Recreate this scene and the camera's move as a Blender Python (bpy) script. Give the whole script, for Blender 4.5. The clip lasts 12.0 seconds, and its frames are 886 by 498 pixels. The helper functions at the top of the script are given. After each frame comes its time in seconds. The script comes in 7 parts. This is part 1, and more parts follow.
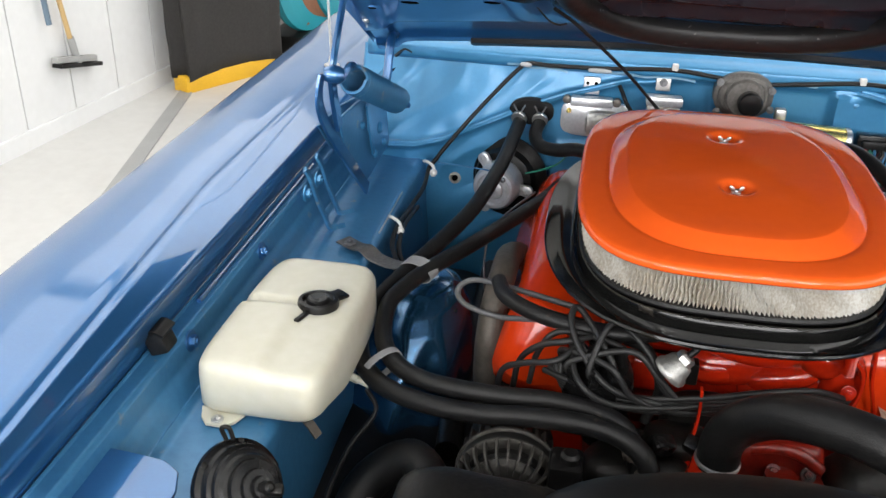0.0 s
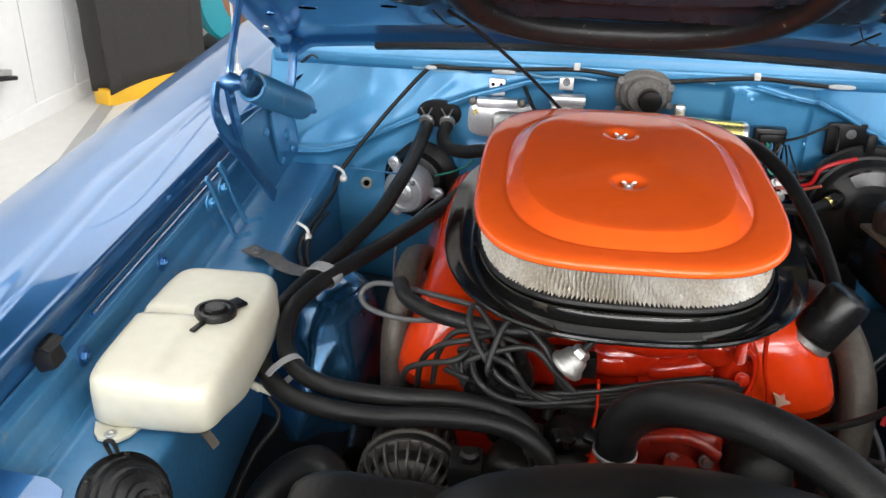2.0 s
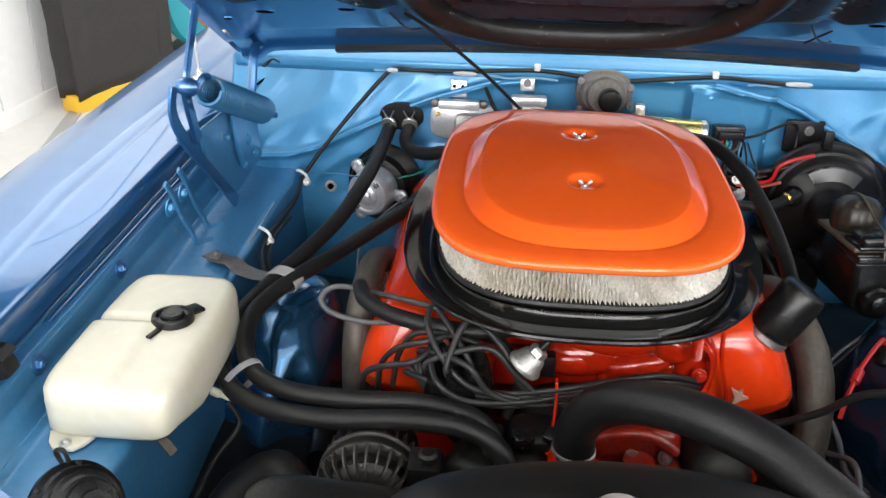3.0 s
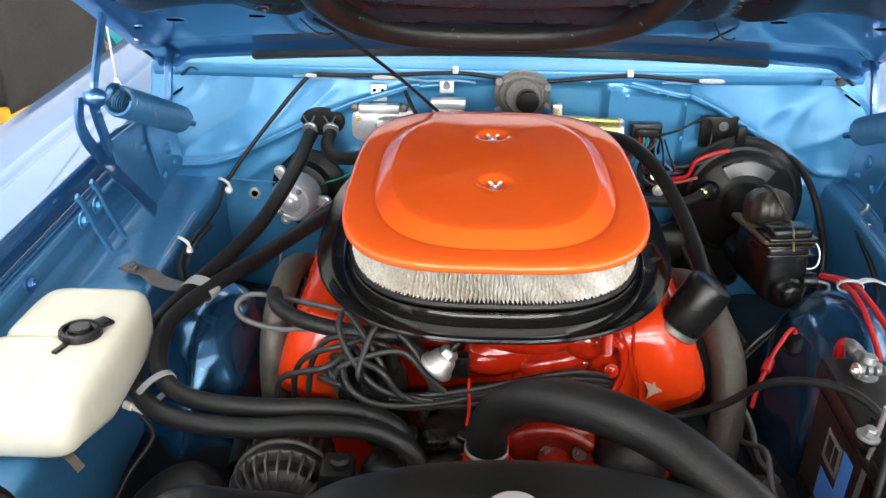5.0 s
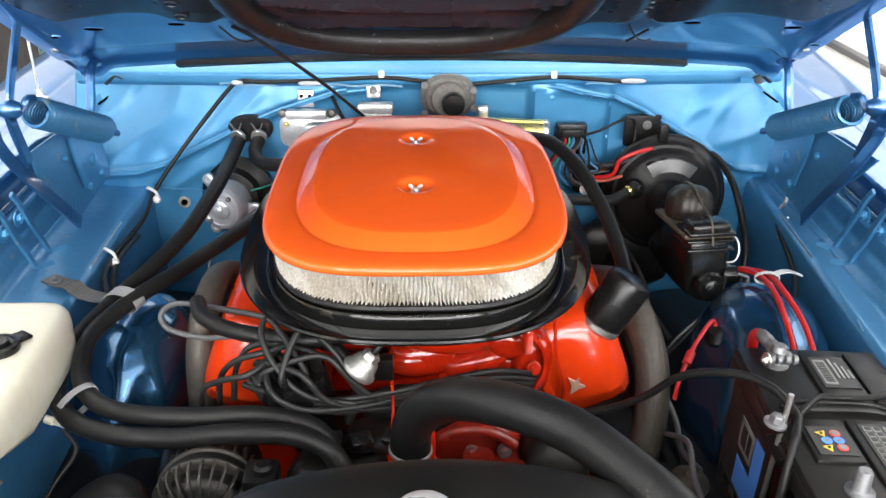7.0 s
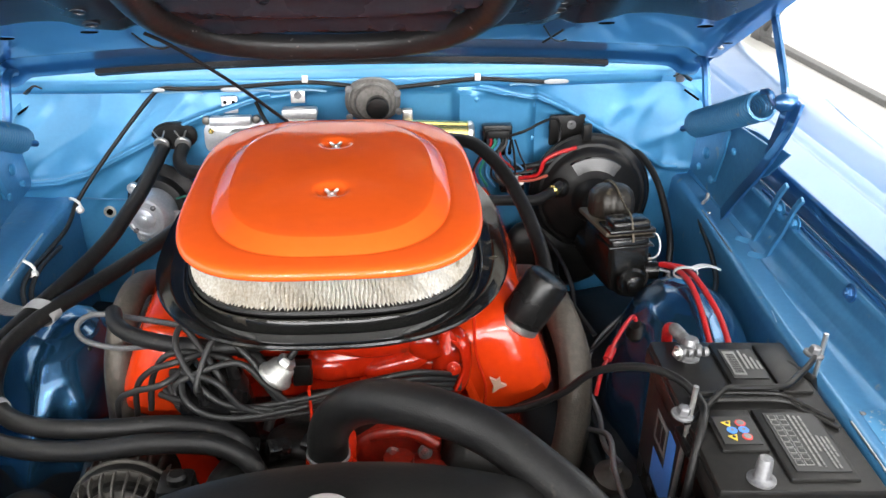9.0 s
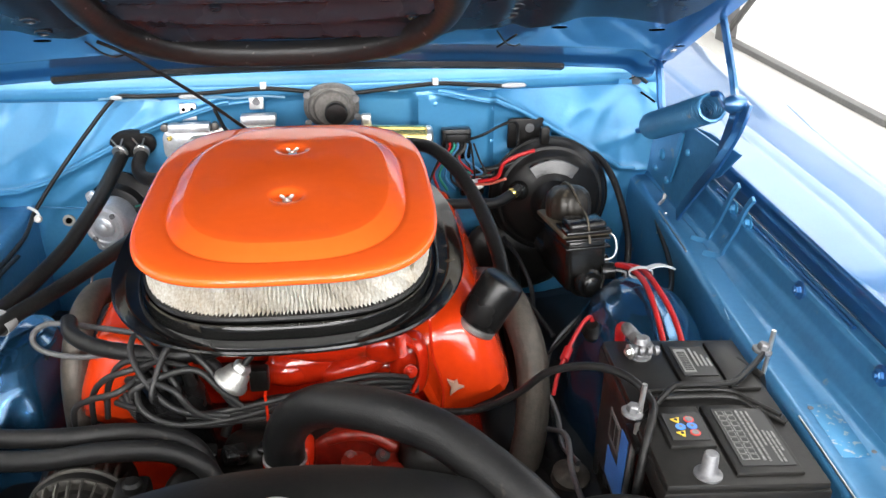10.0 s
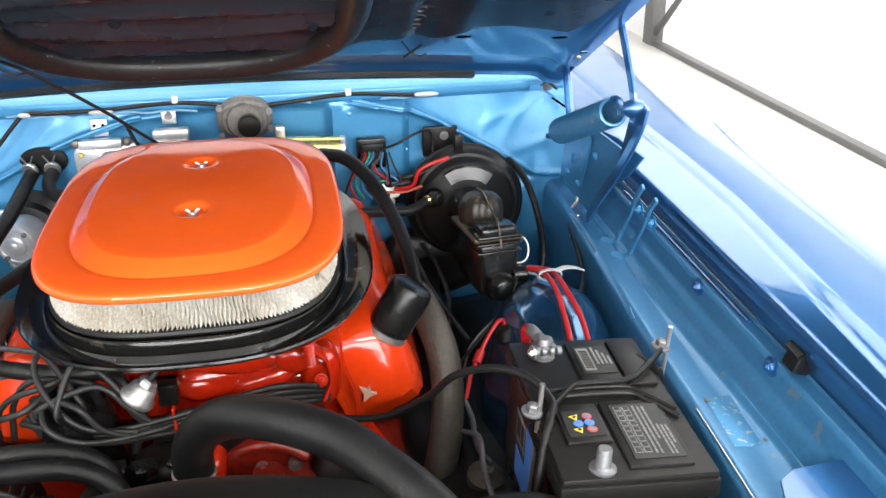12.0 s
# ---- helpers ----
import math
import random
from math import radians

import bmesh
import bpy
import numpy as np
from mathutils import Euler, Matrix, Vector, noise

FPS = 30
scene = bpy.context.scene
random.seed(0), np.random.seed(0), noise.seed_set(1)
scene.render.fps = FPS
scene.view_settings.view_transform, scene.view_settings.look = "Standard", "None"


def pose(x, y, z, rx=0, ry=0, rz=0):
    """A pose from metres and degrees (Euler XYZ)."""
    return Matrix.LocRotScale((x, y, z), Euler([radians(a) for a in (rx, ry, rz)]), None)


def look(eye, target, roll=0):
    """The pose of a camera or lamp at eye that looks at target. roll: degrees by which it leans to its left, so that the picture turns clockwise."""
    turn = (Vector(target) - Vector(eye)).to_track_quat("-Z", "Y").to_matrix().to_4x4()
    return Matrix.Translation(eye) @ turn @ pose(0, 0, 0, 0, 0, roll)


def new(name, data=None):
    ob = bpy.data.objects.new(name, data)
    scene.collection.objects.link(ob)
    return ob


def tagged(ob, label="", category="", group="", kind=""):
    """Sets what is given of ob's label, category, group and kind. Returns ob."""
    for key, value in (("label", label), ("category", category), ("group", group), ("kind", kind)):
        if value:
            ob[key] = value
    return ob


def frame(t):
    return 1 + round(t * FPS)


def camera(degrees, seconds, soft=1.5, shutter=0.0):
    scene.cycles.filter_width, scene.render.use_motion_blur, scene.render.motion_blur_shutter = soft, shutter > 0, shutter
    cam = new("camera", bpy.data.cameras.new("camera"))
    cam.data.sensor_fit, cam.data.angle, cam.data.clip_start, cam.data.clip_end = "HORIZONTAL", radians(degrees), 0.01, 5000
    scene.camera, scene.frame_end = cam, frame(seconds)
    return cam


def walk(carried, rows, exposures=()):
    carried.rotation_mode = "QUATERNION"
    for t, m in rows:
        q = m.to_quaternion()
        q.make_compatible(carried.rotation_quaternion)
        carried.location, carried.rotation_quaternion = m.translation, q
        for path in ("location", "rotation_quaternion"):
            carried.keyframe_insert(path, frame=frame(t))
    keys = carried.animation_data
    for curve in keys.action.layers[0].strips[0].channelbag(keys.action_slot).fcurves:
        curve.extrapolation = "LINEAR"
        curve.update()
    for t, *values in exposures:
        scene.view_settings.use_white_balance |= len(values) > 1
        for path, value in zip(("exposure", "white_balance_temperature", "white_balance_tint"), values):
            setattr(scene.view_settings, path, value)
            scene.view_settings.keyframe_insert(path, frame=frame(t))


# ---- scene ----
cam = camera(51.7, 12.0)
PATH = [
    (0, (-0.197, 0.048, 1.451), (-0.503, 1.795, 0.527), 1.5),
    (0.5, (-0.178, 0.052, 1.448), (-0.452, 1.806, 0.527), 1.4),
    (1, (-0.162, 0.051, 1.449), (-0.4, 1.812, 0.531), 1.4),
    (1.5, (-0.148, 0.054, 1.449), (-0.36, 1.82, 0.534), 1.3),
    (2, (-0.132, 0.054, 1.448), (-0.321, 1.825, 0.539), 1.2),
    (2.5, (-0.117, 0.055, 1.447), (-0.288, 1.83, 0.541), 1.1),
    (3, (-0.102, 0.055, 1.448), (-0.247, 1.833, 0.545), 0.9),
    (5, (-0.039, 0.056, 1.452), (-0.09, 1.842, 0.554), 0.5),
    (5.5, (-0.025, 0.056, 1.451), (-0.059, 1.844, 0.556), 0.4),
    (6, (-0.011, 0.053, 1.453), (-0.024, 1.842, 0.559), 0.3),
    (6.2, (-0.005, 0.054, 1.452), (-0.01, 1.843, 0.558), 0.3),
    (6.5, (0.003, 0.052, 1.453), (0.016, 1.843, 0.561), 0.2),
    (6.7, (0.003, 0.047, 1.456), (0.033, 1.837, 0.564), 0.3),
    (8.3, (0.053, 0.045, 1.459), (0.143, 1.833, 0.567), -0.1),
    (8.5, (0.052, 0.044, 1.456), (0.159, 1.832, 0.568), 0.1),
    (9, (0.067, 0.039, 1.458), (0.204, 1.827, 0.573), 0.1),
    (9.5, (0.082, 0.032, 1.461), (0.245, 1.819, 0.578), -0.0),
    (10, (0.095, 0.026, 1.463), (0.286, 1.813, 0.585), -0.0),
    (10.5, (0.109, 0.019, 1.467), (0.319, 1.805, 0.592), -0.2),
    (11, (0.126, 0.013, 1.468), (0.374, 1.796, 0.597), -0.2),
    (11.5, (0.139, 0.008, 1.472), (0.416, 1.787, 0.602), -0.2),
    (12, (0.151, 0.0, 1.474), (0.457, 1.777, 0.608), -0.2),
]
walk(cam, [(t, look(eye, target, roll)) for t, eye, target, roll in PATH],
     exposures=[(0, -0.66), (2, -0.51), (3, -0.36), (5.5, -0.05), (9, 0.05), (12, 0.06)])

# ---- world, light ----
scene.view_settings.exposure = 0.0
world = bpy.data.worlds.new("daylight")
scene.world = world
world.use_nodes = True
sky = world.node_tree.nodes.new("ShaderNodeTexSky")
sky.sky_type, sky.sun_disc = "NISHITA", False
sky.sun_elevation, sky.sun_rotation = radians(40), radians(120)
world.node_tree.links.new(sky.outputs[0], world.node_tree.nodes["Background"].inputs[0])
world.node_tree.nodes["Background"].inputs[1].default_value = 0.1


def area_lamp(name, m, sx, sy, watts, colour=(1, 1, 1)):
    lamp = bpy.data.lights.new(name, "AREA")
    lamp.shape, lamp.size, lamp.size_y, lamp.energy, lamp.color = "RECTANGLE", sx, sy, watts, colour
    ob = new(name, lamp)
    ob.matrix_world = m
    return ob


# side-door daylight; unseen lamps added: front area, strips before the car, broad panels behind
LIGHTS = [(lx, ly, w, sx, sy) for ly, w, sx, sy in ((-2.6, 115, 1.5, 0.30), (-0.1, 18, 1.5, 0.30), (2.4, 28, 2.3, 2.3), (4.9, 28, 2.3, 2.3)) for lx in (-1.35, 1.35)]
area_lamp("front_door_daylight", look((0.0, -3.86, 2.05), (0.0, 1.5, 1.1)), 5.2, 1.5, 365, (1.0, 0.995, 1.0))
area_lamp("side_door_daylight", look((2.75, 0.6, 1.55), (0.0, 1.4, 0.9)), 5.0, 2.4, 38, (1.0, 0.99, 0.97))
for lx, ly, w, sx, sy in LIGHTS:
    area_lamp("ceiling_panel", look((lx, ly, 3.09), (lx, ly + 0.001, 0)), sx, sy, w * (0.9 if lx < 0 else 1.0), (1.0, 0.99, 0.985))

# ---- materials ----


def material(name, colour, rough=0.5, metal=0.0, second=None, grain=40.0, amount=0.5, bump=0.0, bump_scale=300.0,
             coat=0.0, rough_var=0.08, island=0.0, sss=0.0, spots=None, spot_scale=9.0, spot_cut=0.62, spec=0.5, coat_rough=0.06):
    m = bpy.data.materials.new(name)
    m.use_nodes = True
    nt = m.node_tree
    b = nt.nodes["Principled BSDF"]
    N, L = nt.nodes.new, nt.links.new
    b.inputs["Metallic"].default_value = metal
    b.inputs["Specular IOR Level"].default_value = spec
    b.inputs["Coat Weight"].default_value = coat
    b.inputs["Coat Roughness"].default_value = coat_rough
    b.inputs["Coat IOR"].default_value = 1.7
    if sss:
        b.inputs["Subsurface Weight"].default_value = sss
        b.inputs["Subsurface Radius"].default_value = (0.02, 0.018, 0.012)
        b.inputs["Subsurface Scale"].default_value = 0.15
    coord = N("ShaderNodeTexCoord")
    big = N("ShaderNodeTexNoise")
    big.inputs["Scale"].default_value, big.inputs["Detail"].default_value = grain / 6, 4
    fine = N("ShaderNodeTexNoise")
    fine.inputs["Scale"].default_value, fine.inputs["Detail"].default_value = grain * 4, 3
    for n in (big, fine):
        L(coord.outputs["Object"], n.inputs["Vector"])
    add = N("ShaderNodeMath")
    add.operation = "ADD"
    L(big.outputs[0], add.inputs[0])
    L(fine.outputs[0], add.inputs[1])
    ramp = N("ShaderNodeMapRange")
    ramp.inputs[1].default_value, ramp.inputs[2].default_value = 0.75, 1.25
    ramp.inputs[4].default_value = amount
    L(add.outputs[0], ramp.inputs[0])
    mix = N("ShaderNodeMix")
    mix.data_type = "RGBA"
    mix.inputs[6].default_value = (*colour, 1)
    mix.inputs[7].default_value = (*(second or [c * 0.75 for c in colour]), 1)
    L(ramp.outputs[0], mix.inputs[0])
    last = mix.outputs[2]
    if spots:
        sp = N("ShaderNodeTexNoise")
        sp.inputs["Scale"].default_value, sp.inputs["Detail"].default_value = spot_scale, 6
        L(coord.outputs["Object"], sp.inputs["Vector"])
        cut = N("ShaderNodeMapRange")
        cut.inputs[1].default_value, cut.inputs[2].default_value = spot_cut, spot_cut + 0.06
        L(sp.outputs[0], cut.inputs[0])
        mix2 = N("ShaderNodeMix")
        mix2.data_type = "RGBA"
        L(cut.outputs[0], mix2.inputs[0])
        L(last, mix2.inputs[6])
        mix2.inputs[7].default_value = (*spots, 1)
        last = mix2.outputs[2]
    if island:
        oi = N("ShaderNodeObjectInfo")
        hue = N("ShaderNodeHueSaturation")
        mr = N("ShaderNodeMapRange")
        mr.inputs[3].default_value, mr.inputs[4].default_value = 1 - island, 1 + island
        L(oi.outputs["Random"], mr.inputs[0])
        L(mr.outputs[0], hue.inputs["Value"])
        L(last, hue.inputs["Color"])
        last = hue.outputs[0]
    L(last, b.inputs["Base Color"])
    rr = N("ShaderNodeMapRange")
    rr.inputs[3].default_value, rr.inputs[4].default_value = max(0.02, rough - rough_var), min(1, rough + rough_var)
    L(big.outputs[0], rr.inputs[0])
    L(rr.outputs[0], b.inputs["Roughness"])
    if bump:
        bn = N("ShaderNodeTexNoise")
        bn.inputs["Scale"].default_value, bn.inputs["Detail"].default_value = bump_scale, 3
        L(coord.outputs["Object"], bn.inputs["Vector"])
        bp = N("ShaderNodeBump")
        bp.inputs["Strength"].default_value, bp.inputs["Distance"].default_value = bump, 0.002
        L(bn.outputs[0], bp.inputs["Height"])
        L(bp.outputs[0], b.inputs["Normal"])
    return m


def glow(name, colour, strength):
    m = bpy.data.materials.new(name)
    m.use_nodes = True
    b = m.node_tree.nodes["Principled BSDF"]
    b.inputs["Base Color"].default_value = (0.8, 0.8, 0.8, 1)
    b.inputs["Emission Color"].default_value = (*colour, 1)
    b.inputs["Emission Strength"].default_value = strength
    return m


BLUE = material("blue_metallic_paint", (0.028, 0.140, 0.345), 0.32, 0.70, (0.024, 0.125, 0.310), 60, 0.6, 0.04, 900, coat=1.0, coat_rough=0.03)
# Body-paint copy made lighter for the light on firewall and cowl.
BLUE_LIT = material("lit_blue_inner_paint", (0.050, 0.240, 0.450), 0.42, 0.40, (0.042, 0.210, 0.405), 30, 0.7, 0.10, 120, coat=0.35, coat_rough=0.22,
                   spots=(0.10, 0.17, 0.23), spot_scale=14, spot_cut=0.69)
# Real dust spots; base tone also lightened for the light on the shelf.
BLUE_APRON = material("dusty_lit_blue_paint", (0.050, 0.205, 0.390), 0.42, 0.38, (0.038, 0.165, 0.330), 24, 0.9, 0.10, 120, coat=0.35, coat_rough=0.22,
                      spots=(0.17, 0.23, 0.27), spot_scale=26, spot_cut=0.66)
# Body-paint copy darkened for the shade on the wheelhouse domes.
BLUE_SHADED = material("shaded_blue_glossy_paint", (0.030, 0.125, 0.255), 0.24, 0.80, (0.022, 0.098, 0.205), 14, 0.8, 0.12, 60, coat=0.8, coat_rough=0.08)
BLACK_CAST = material("black_painted_casting", (0.004, 0.004, 0.004), 0.18, 0.0, (0.009, 0.0085, 0.0075), 40, 0.8, 0.25, 220, rough_var=0.10, spec=0.35)
BATTERY_LID = material("dusty_black_plastic", (0.0085, 0.0082, 0.0078), 0.40, 0.0, (0.016, 0.015, 0.0135), 30, 0.8, 0.10, 600, spec=0.26)
# Black tinted blue in the colour to cancel orange bounce off the lid.
BLACK_HOOD = material("bounce_tinted_black_paint", (0.0075, 0.0100, 0.0150), 0.27, 0.0, (0.0115, 0.0150, 0.0205), 30, 0.7, 0.12, 160, spec=0.30)
RUBBER = material("black_rubber", (0.006, 0.006, 0.0063), 0.40, 0.0, (0.014, 0.0135, 0.013), 50, 0.8, 0.22, 500, spec=0.24,
                  spots=(0.030, 0.027, 0.023), spot_scale=60, spot_cut=0.66)
RUBBER_OLD = material("grey_aged_rubber", (0.07, 0.066, 0.06), 0.65, 0.0, (0.035, 0.033, 0.03), 30, 0.9, 0.25, 300)
SEAL = material("weathered_seal_rubber", (0.009, 0.0088, 0.0090), 0.36, 0.0, (0.016, 0.0155, 0.0155), 20, 0.7, 0.3, 60, spec=0.24, spots=(0.20, 0.19, 0.185), spot_scale=60, spot_cut=0.68)
BLACK_SATIN = material("satin_black_paint", (0.006, 0.006, 0.006), 0.35, 0.0, (0.011, 0.010, 0.009), 40, 0.6, 0.08, 250, rough_var=0.12, spec=0.2)
BLACK_PLASTIC = material("black_plastic", (0.005, 0.005, 0.0052), 0.26, 0.0, (0.010, 0.0095, 0.009), 60, 0.6, 0.1, 700, spec=0.30)
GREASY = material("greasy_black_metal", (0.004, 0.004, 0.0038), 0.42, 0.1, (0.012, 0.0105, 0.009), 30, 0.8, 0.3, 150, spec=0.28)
ORANGE = material("orange_enamel", (0.85, 0.112, 0.014), 0.09, 0.0, (0.80, 0.100, 0.012), 14, 0.6, 0.02, 260, spec=0.46, rough_var=0.03)
RED_PAINT = material("engine_red_enamel", (0.50, 0.020, 0.004), 0.16, 0.0, (0.36, 0.013, 0.003), 22, 0.8, 0.5, 60, coat=0.4,
                     spots=(0.22, 0.02, 0.006), spot_scale=20, spot_cut=0.66)
COVER_PAINT = material("valve_cover_enamel", (0.62, 0.042, 0.005), 0.14, 0.0, (0.54, 0.032, 0.004), 20, 0.7, 0.22, 45, spec=0.6, rough_var=0.05)
NATURAL = material("natural_white_plastic", (0.62, 0.60, 0.50), 0.34, 0.0, (0.56, 0.54, 0.43), 14, 0.8, 0.05, 200, sss=0.25)
ZINC = material("zinc_plated_steel", (0.62, 0.62, 0.60), 0.33, 0.9, (0.45, 0.44, 0.42), 60, 0.7, 0.1, 400)
ALU = material("cast_aluminium", (0.50, 0.50, 0.48), 0.42, 0.85, (0.32, 0.31, 0.29), 40, 0.8, 0.3, 350)
ALU_DARK = material("dull_grey_aluminium", (0.22, 0.21, 0.19), 0.5, 0.6, (0.12, 0.11, 0.10), 40, 0.8, 0.3, 350)
WIPER_GREY = material("grey_cast_alloy", (0.16, 0.152, 0.142), 0.45, 0.4, (0.07, 0.065, 0.058), 50, 0.8, 0.3, 250)
LEAD = material("lead_post", (0.22, 0.22, 0.225), 0.5, 0.7, (0.14, 0.14, 0.145), 50, 0.7, 0.3, 250)
SILVER = material("silver_grey_painted_steel", (0.64, 0.65, 0.67), 0.28, 0.55, (0.48, 0.49, 0.51), 50, 0.8, 0.08, 300)
GRIMY = material("grimy_brown_black_metal", (0.024, 0.020, 0.015), 0.42, 0.2, (0.009, 0.008, 0.007), 40, 1.0, 0.3, 200, spots=(0.10, 0.082, 0.055), spot_scale=40, spot_cut=0.62)
IRON = material("aged_cast_iron", (0.055, 0.048, 0.040), 0.55, 0.3, (0.095, 0.080, 0.064), 24, 0.9, 0.4, 200)
GOLD = material("gold_cadmium_plate", (0.72, 0.58, 0.20), 0.25, 0.95, (0.62, 0.47, 0.14), 40, 0.6, 0.06, 300)
PAPER = material("filter_paper", (0.78, 0.77, 0.73), 0.5, 0.05, (0.42, 0.35, 0.25), 65, 0.9, 0.4, 600, spots=(0.34, 0.27, 0.18), spot_scale=38.0, spot_cut=0.65)
# Gloss black with random lighter brown spots.
PAN = material("gloss_black_spotted_pan", (0.005, 0.005, 0.005), 0.09, 0.0, (0.008, 0.008, 0.007), 20, 0.6, 0.04, 100, spec=0.34, spots=(0.050, 0.043, 0.034), spot_scale=11, spot_cut=0.60)
SERVO_BLACK = material("semi_gloss_black_paint", (0.006, 0.006, 0.006), 0.24, 0.0, (0.010, 0.009, 0.008), 20, 0.5, 0.03, 100, spec=0.45)
# Engine red darkened and blotched black for the shade at the engine front.
RED_SHADED = material("shaded_red_enamel", (0.20, 0.010, 0.004), 0.4, 0.0, (0.05, 0.008, 0.005), 18, 1.0, 0.5, 80, spots=(0.012, 0.010, 0.009), spot_scale=14, spot_cut=0.52)
# Engine red dimmed in the colour for the shade round the water pump.
RED_DIMMED = material("dimmed_red_enamel", (0.27, 0.011, 0.004), 0.28, 0.0, (0.15, 0.009, 0.004), 26, 1.0, 0.4, 90, spots=(0.05, 0.010, 0.007), spot_scale=22, spot_cut=0.60)
RED_WIRE = material("red_wire_sheath", (0.42, 0.012, 0.014), 0.35, 0.0, None, 40, 0.5)
BLUE_WIRE = material("blue_wire_sheath", (0.05, 0.18, 0.35), 0.4)
GREEN_WIRE = material("green_wire_sheath", (0.03, 0.25, 0.17), 0.4)
WHITE_PLASTIC = material("white_nylon", (0.62, 0.62, 0.60), 0.4, 0.0, (0.66, 0.65, 0.62), 40, 0.6)
GREY_WIRE = material("grey_ignition_lead", (0.018, 0.018, 0.018), 0.42, 0.0, (0.010, 0.010, 0.010), 60, 0.5, spec=0.3)
PRINT = material("white_print", (0.23, 0.23, 0.22), 0.5, 0.0, (0.11, 0.11, 0.105), 160, 0.9)

SEALER = material("pale_sealer", (0.16, 0.32, 0.45), 0.5)
LABEL_BLACK = material("matt_black_label", (0.01, 0.01, 0.01), 0.45)
LABEL_YELLOW = material("yellow_label", (0.75, 0.52, 0.05), 0.5)
LABEL_RED = material("red_label", (0.6, 0.06, 0.05), 0.5)
LABEL_BLUE = material("blue_label", (0.06, 0.22, 0.65), 0.45)
WALL = material("white_wall_panel", (0.76, 0.76, 0.755), 0.5, 0.0, (0.70, 0.70, 0.69), 6, 0.6, 0.05, 40)
FLOOR = material("cream_floor_paint", (0.62, 0.61, 0.58), 0.35, 0.0, (0.55, 0.54, 0.51), 5, 0.7, 0.06, 60, coat=0.1)
DARK_FRAME = material("dark_grey_frame", (0.10, 0.10, 0.10), 0.5, 0.3, (0.16, 0.155, 0.15), 20, 0.7, 0.1, 100)
GREY_STRIP = material("grey_floor_strip", (0.40, 0.40, 0.39), 0.5, 0.2)
CLOTH = material("dark_canvas", (0.022, 0.020, 0.019), 0.85, 0.0, (0.035, 0.032, 0.03), 20, 0.8, 0.3, 250)
YELLOW = material("yellow_painted_steel", (0.80, 0.45, 0.02), 0.4)
UNSEEN_GREY = material("unseen_wall_grey", (0.16, 0.16, 0.16), 0.5, 0.2, (0.12, 0.12, 0.12), 8, 0.6)
TURQUOISE = material("turquoise_plastic", (0.02, 0.32, 0.40), 0.4)
WOOD = material("pale_wood", (0.55, 0.38, 0.17), 0.5, 0.0, (0.45, 0.30, 0.12), 30, 0.8)
SKYGLOW = glow("bright_daylight_backdrop", (1.0, 1.0, 0.98), 1.15)
TUBE_GLOW = glow("lamp_diffuser", (1.0, 0.99, 0.95), 0.9)

# ---- mesh helpers ----


def thing(name, at, label, category, group="", kind=""):
    e = new(name)
    e.empty_display_size = 0.02
    e.location = at
    return tagged(e, label, category, group, kind)


def part(name, bm, mat, parent=None, label="", smooth=35, solid=0.0, bevel=0.0):
    me = bpy.data.meshes.new(name)
    bmesh.ops.recalc_face_normals(bm, faces=bm.faces)
    bm.to_mesh(me)
    bm.free()
    me.materials.append(mat)
    if smooth:
        me.shade_smooth()
        me.set_sharp_from_angle(angle=radians(smooth))
    ob = new(name, me)
    if solid:
        mod = ob.modifiers.new("thickness", "SOLIDIFY")
        mod.thickness, mod.offset = solid, 0
    if bevel:
        mod = ob.modifiers.new("bevel", "BEVEL")
        mod.width, mod.segments, mod.limit_method, mod.angle_limit = bevel, 3, "ANGLE", radians(40)
        mod.harden_normals = False
    if parent:
        ob.parent = parent
        if parent.type == "EMPTY":
            ob.matrix_parent_inverse = Matrix.Translation(-parent.location)
    if label:
        ob["label"] = label
    return ob


def setting(name, bm, mat, label, category, **k):
    return tagged(part(name, bm, mat, **k), label, category, kind="structure")


def V(*a):
    return Vector(a)


def box(bm, centre, size, rot=(0, 0, 0), bevel=0.0, seg=2, taper=1.0):
    m = pose(*centre, *rot)
    g = bmesh.ops.create_cube(bm, size=1)["verts"]
    for v in g:
        k = taper if v.co.z > 0 else 1.0
        v.co = Vector((v.co.x * size[0] * k, v.co.y * size[1] * k, v.co.z * size[2]))
    if bevel:
        es = list({e for v in g for e in v.link_edges})
        r = bmesh.ops.bevel(bm, geom=es, offset=bevel, segments=seg, profile=0.5, affect="EDGES")
        g = list({v for f in r["faces"] for v in f.verts} | {v for v in g if v.is_valid})
    for v in g:
        v.co = m @ v.co
    return bm


def basis(axis):
    w = Vector(axis).normalized()
    u = w.orthogonal().normalized()
    if abs(w.z) < 0.9:
        u = w.cross(V(0, 0, 1)).normalized()
    return u, w.cross(u), w


def loft(bm, rings, cap=(True, True), closed=True):
    made = [[bm.verts.new(p) for p in r] for r in rings]
    n = len(made[0])
    for a, b in zip(made, made[1:]):
        for i in range(n if closed else n - 1):
            j = (i + 1) % n
            bm.faces.new((a[i], a[j], b[j], b[i]))
    if closed and cap[0]:
        bm.faces.new(made[0][::-1])
    if closed and cap[1]:
        bm.faces.new(made[-1])
    return made


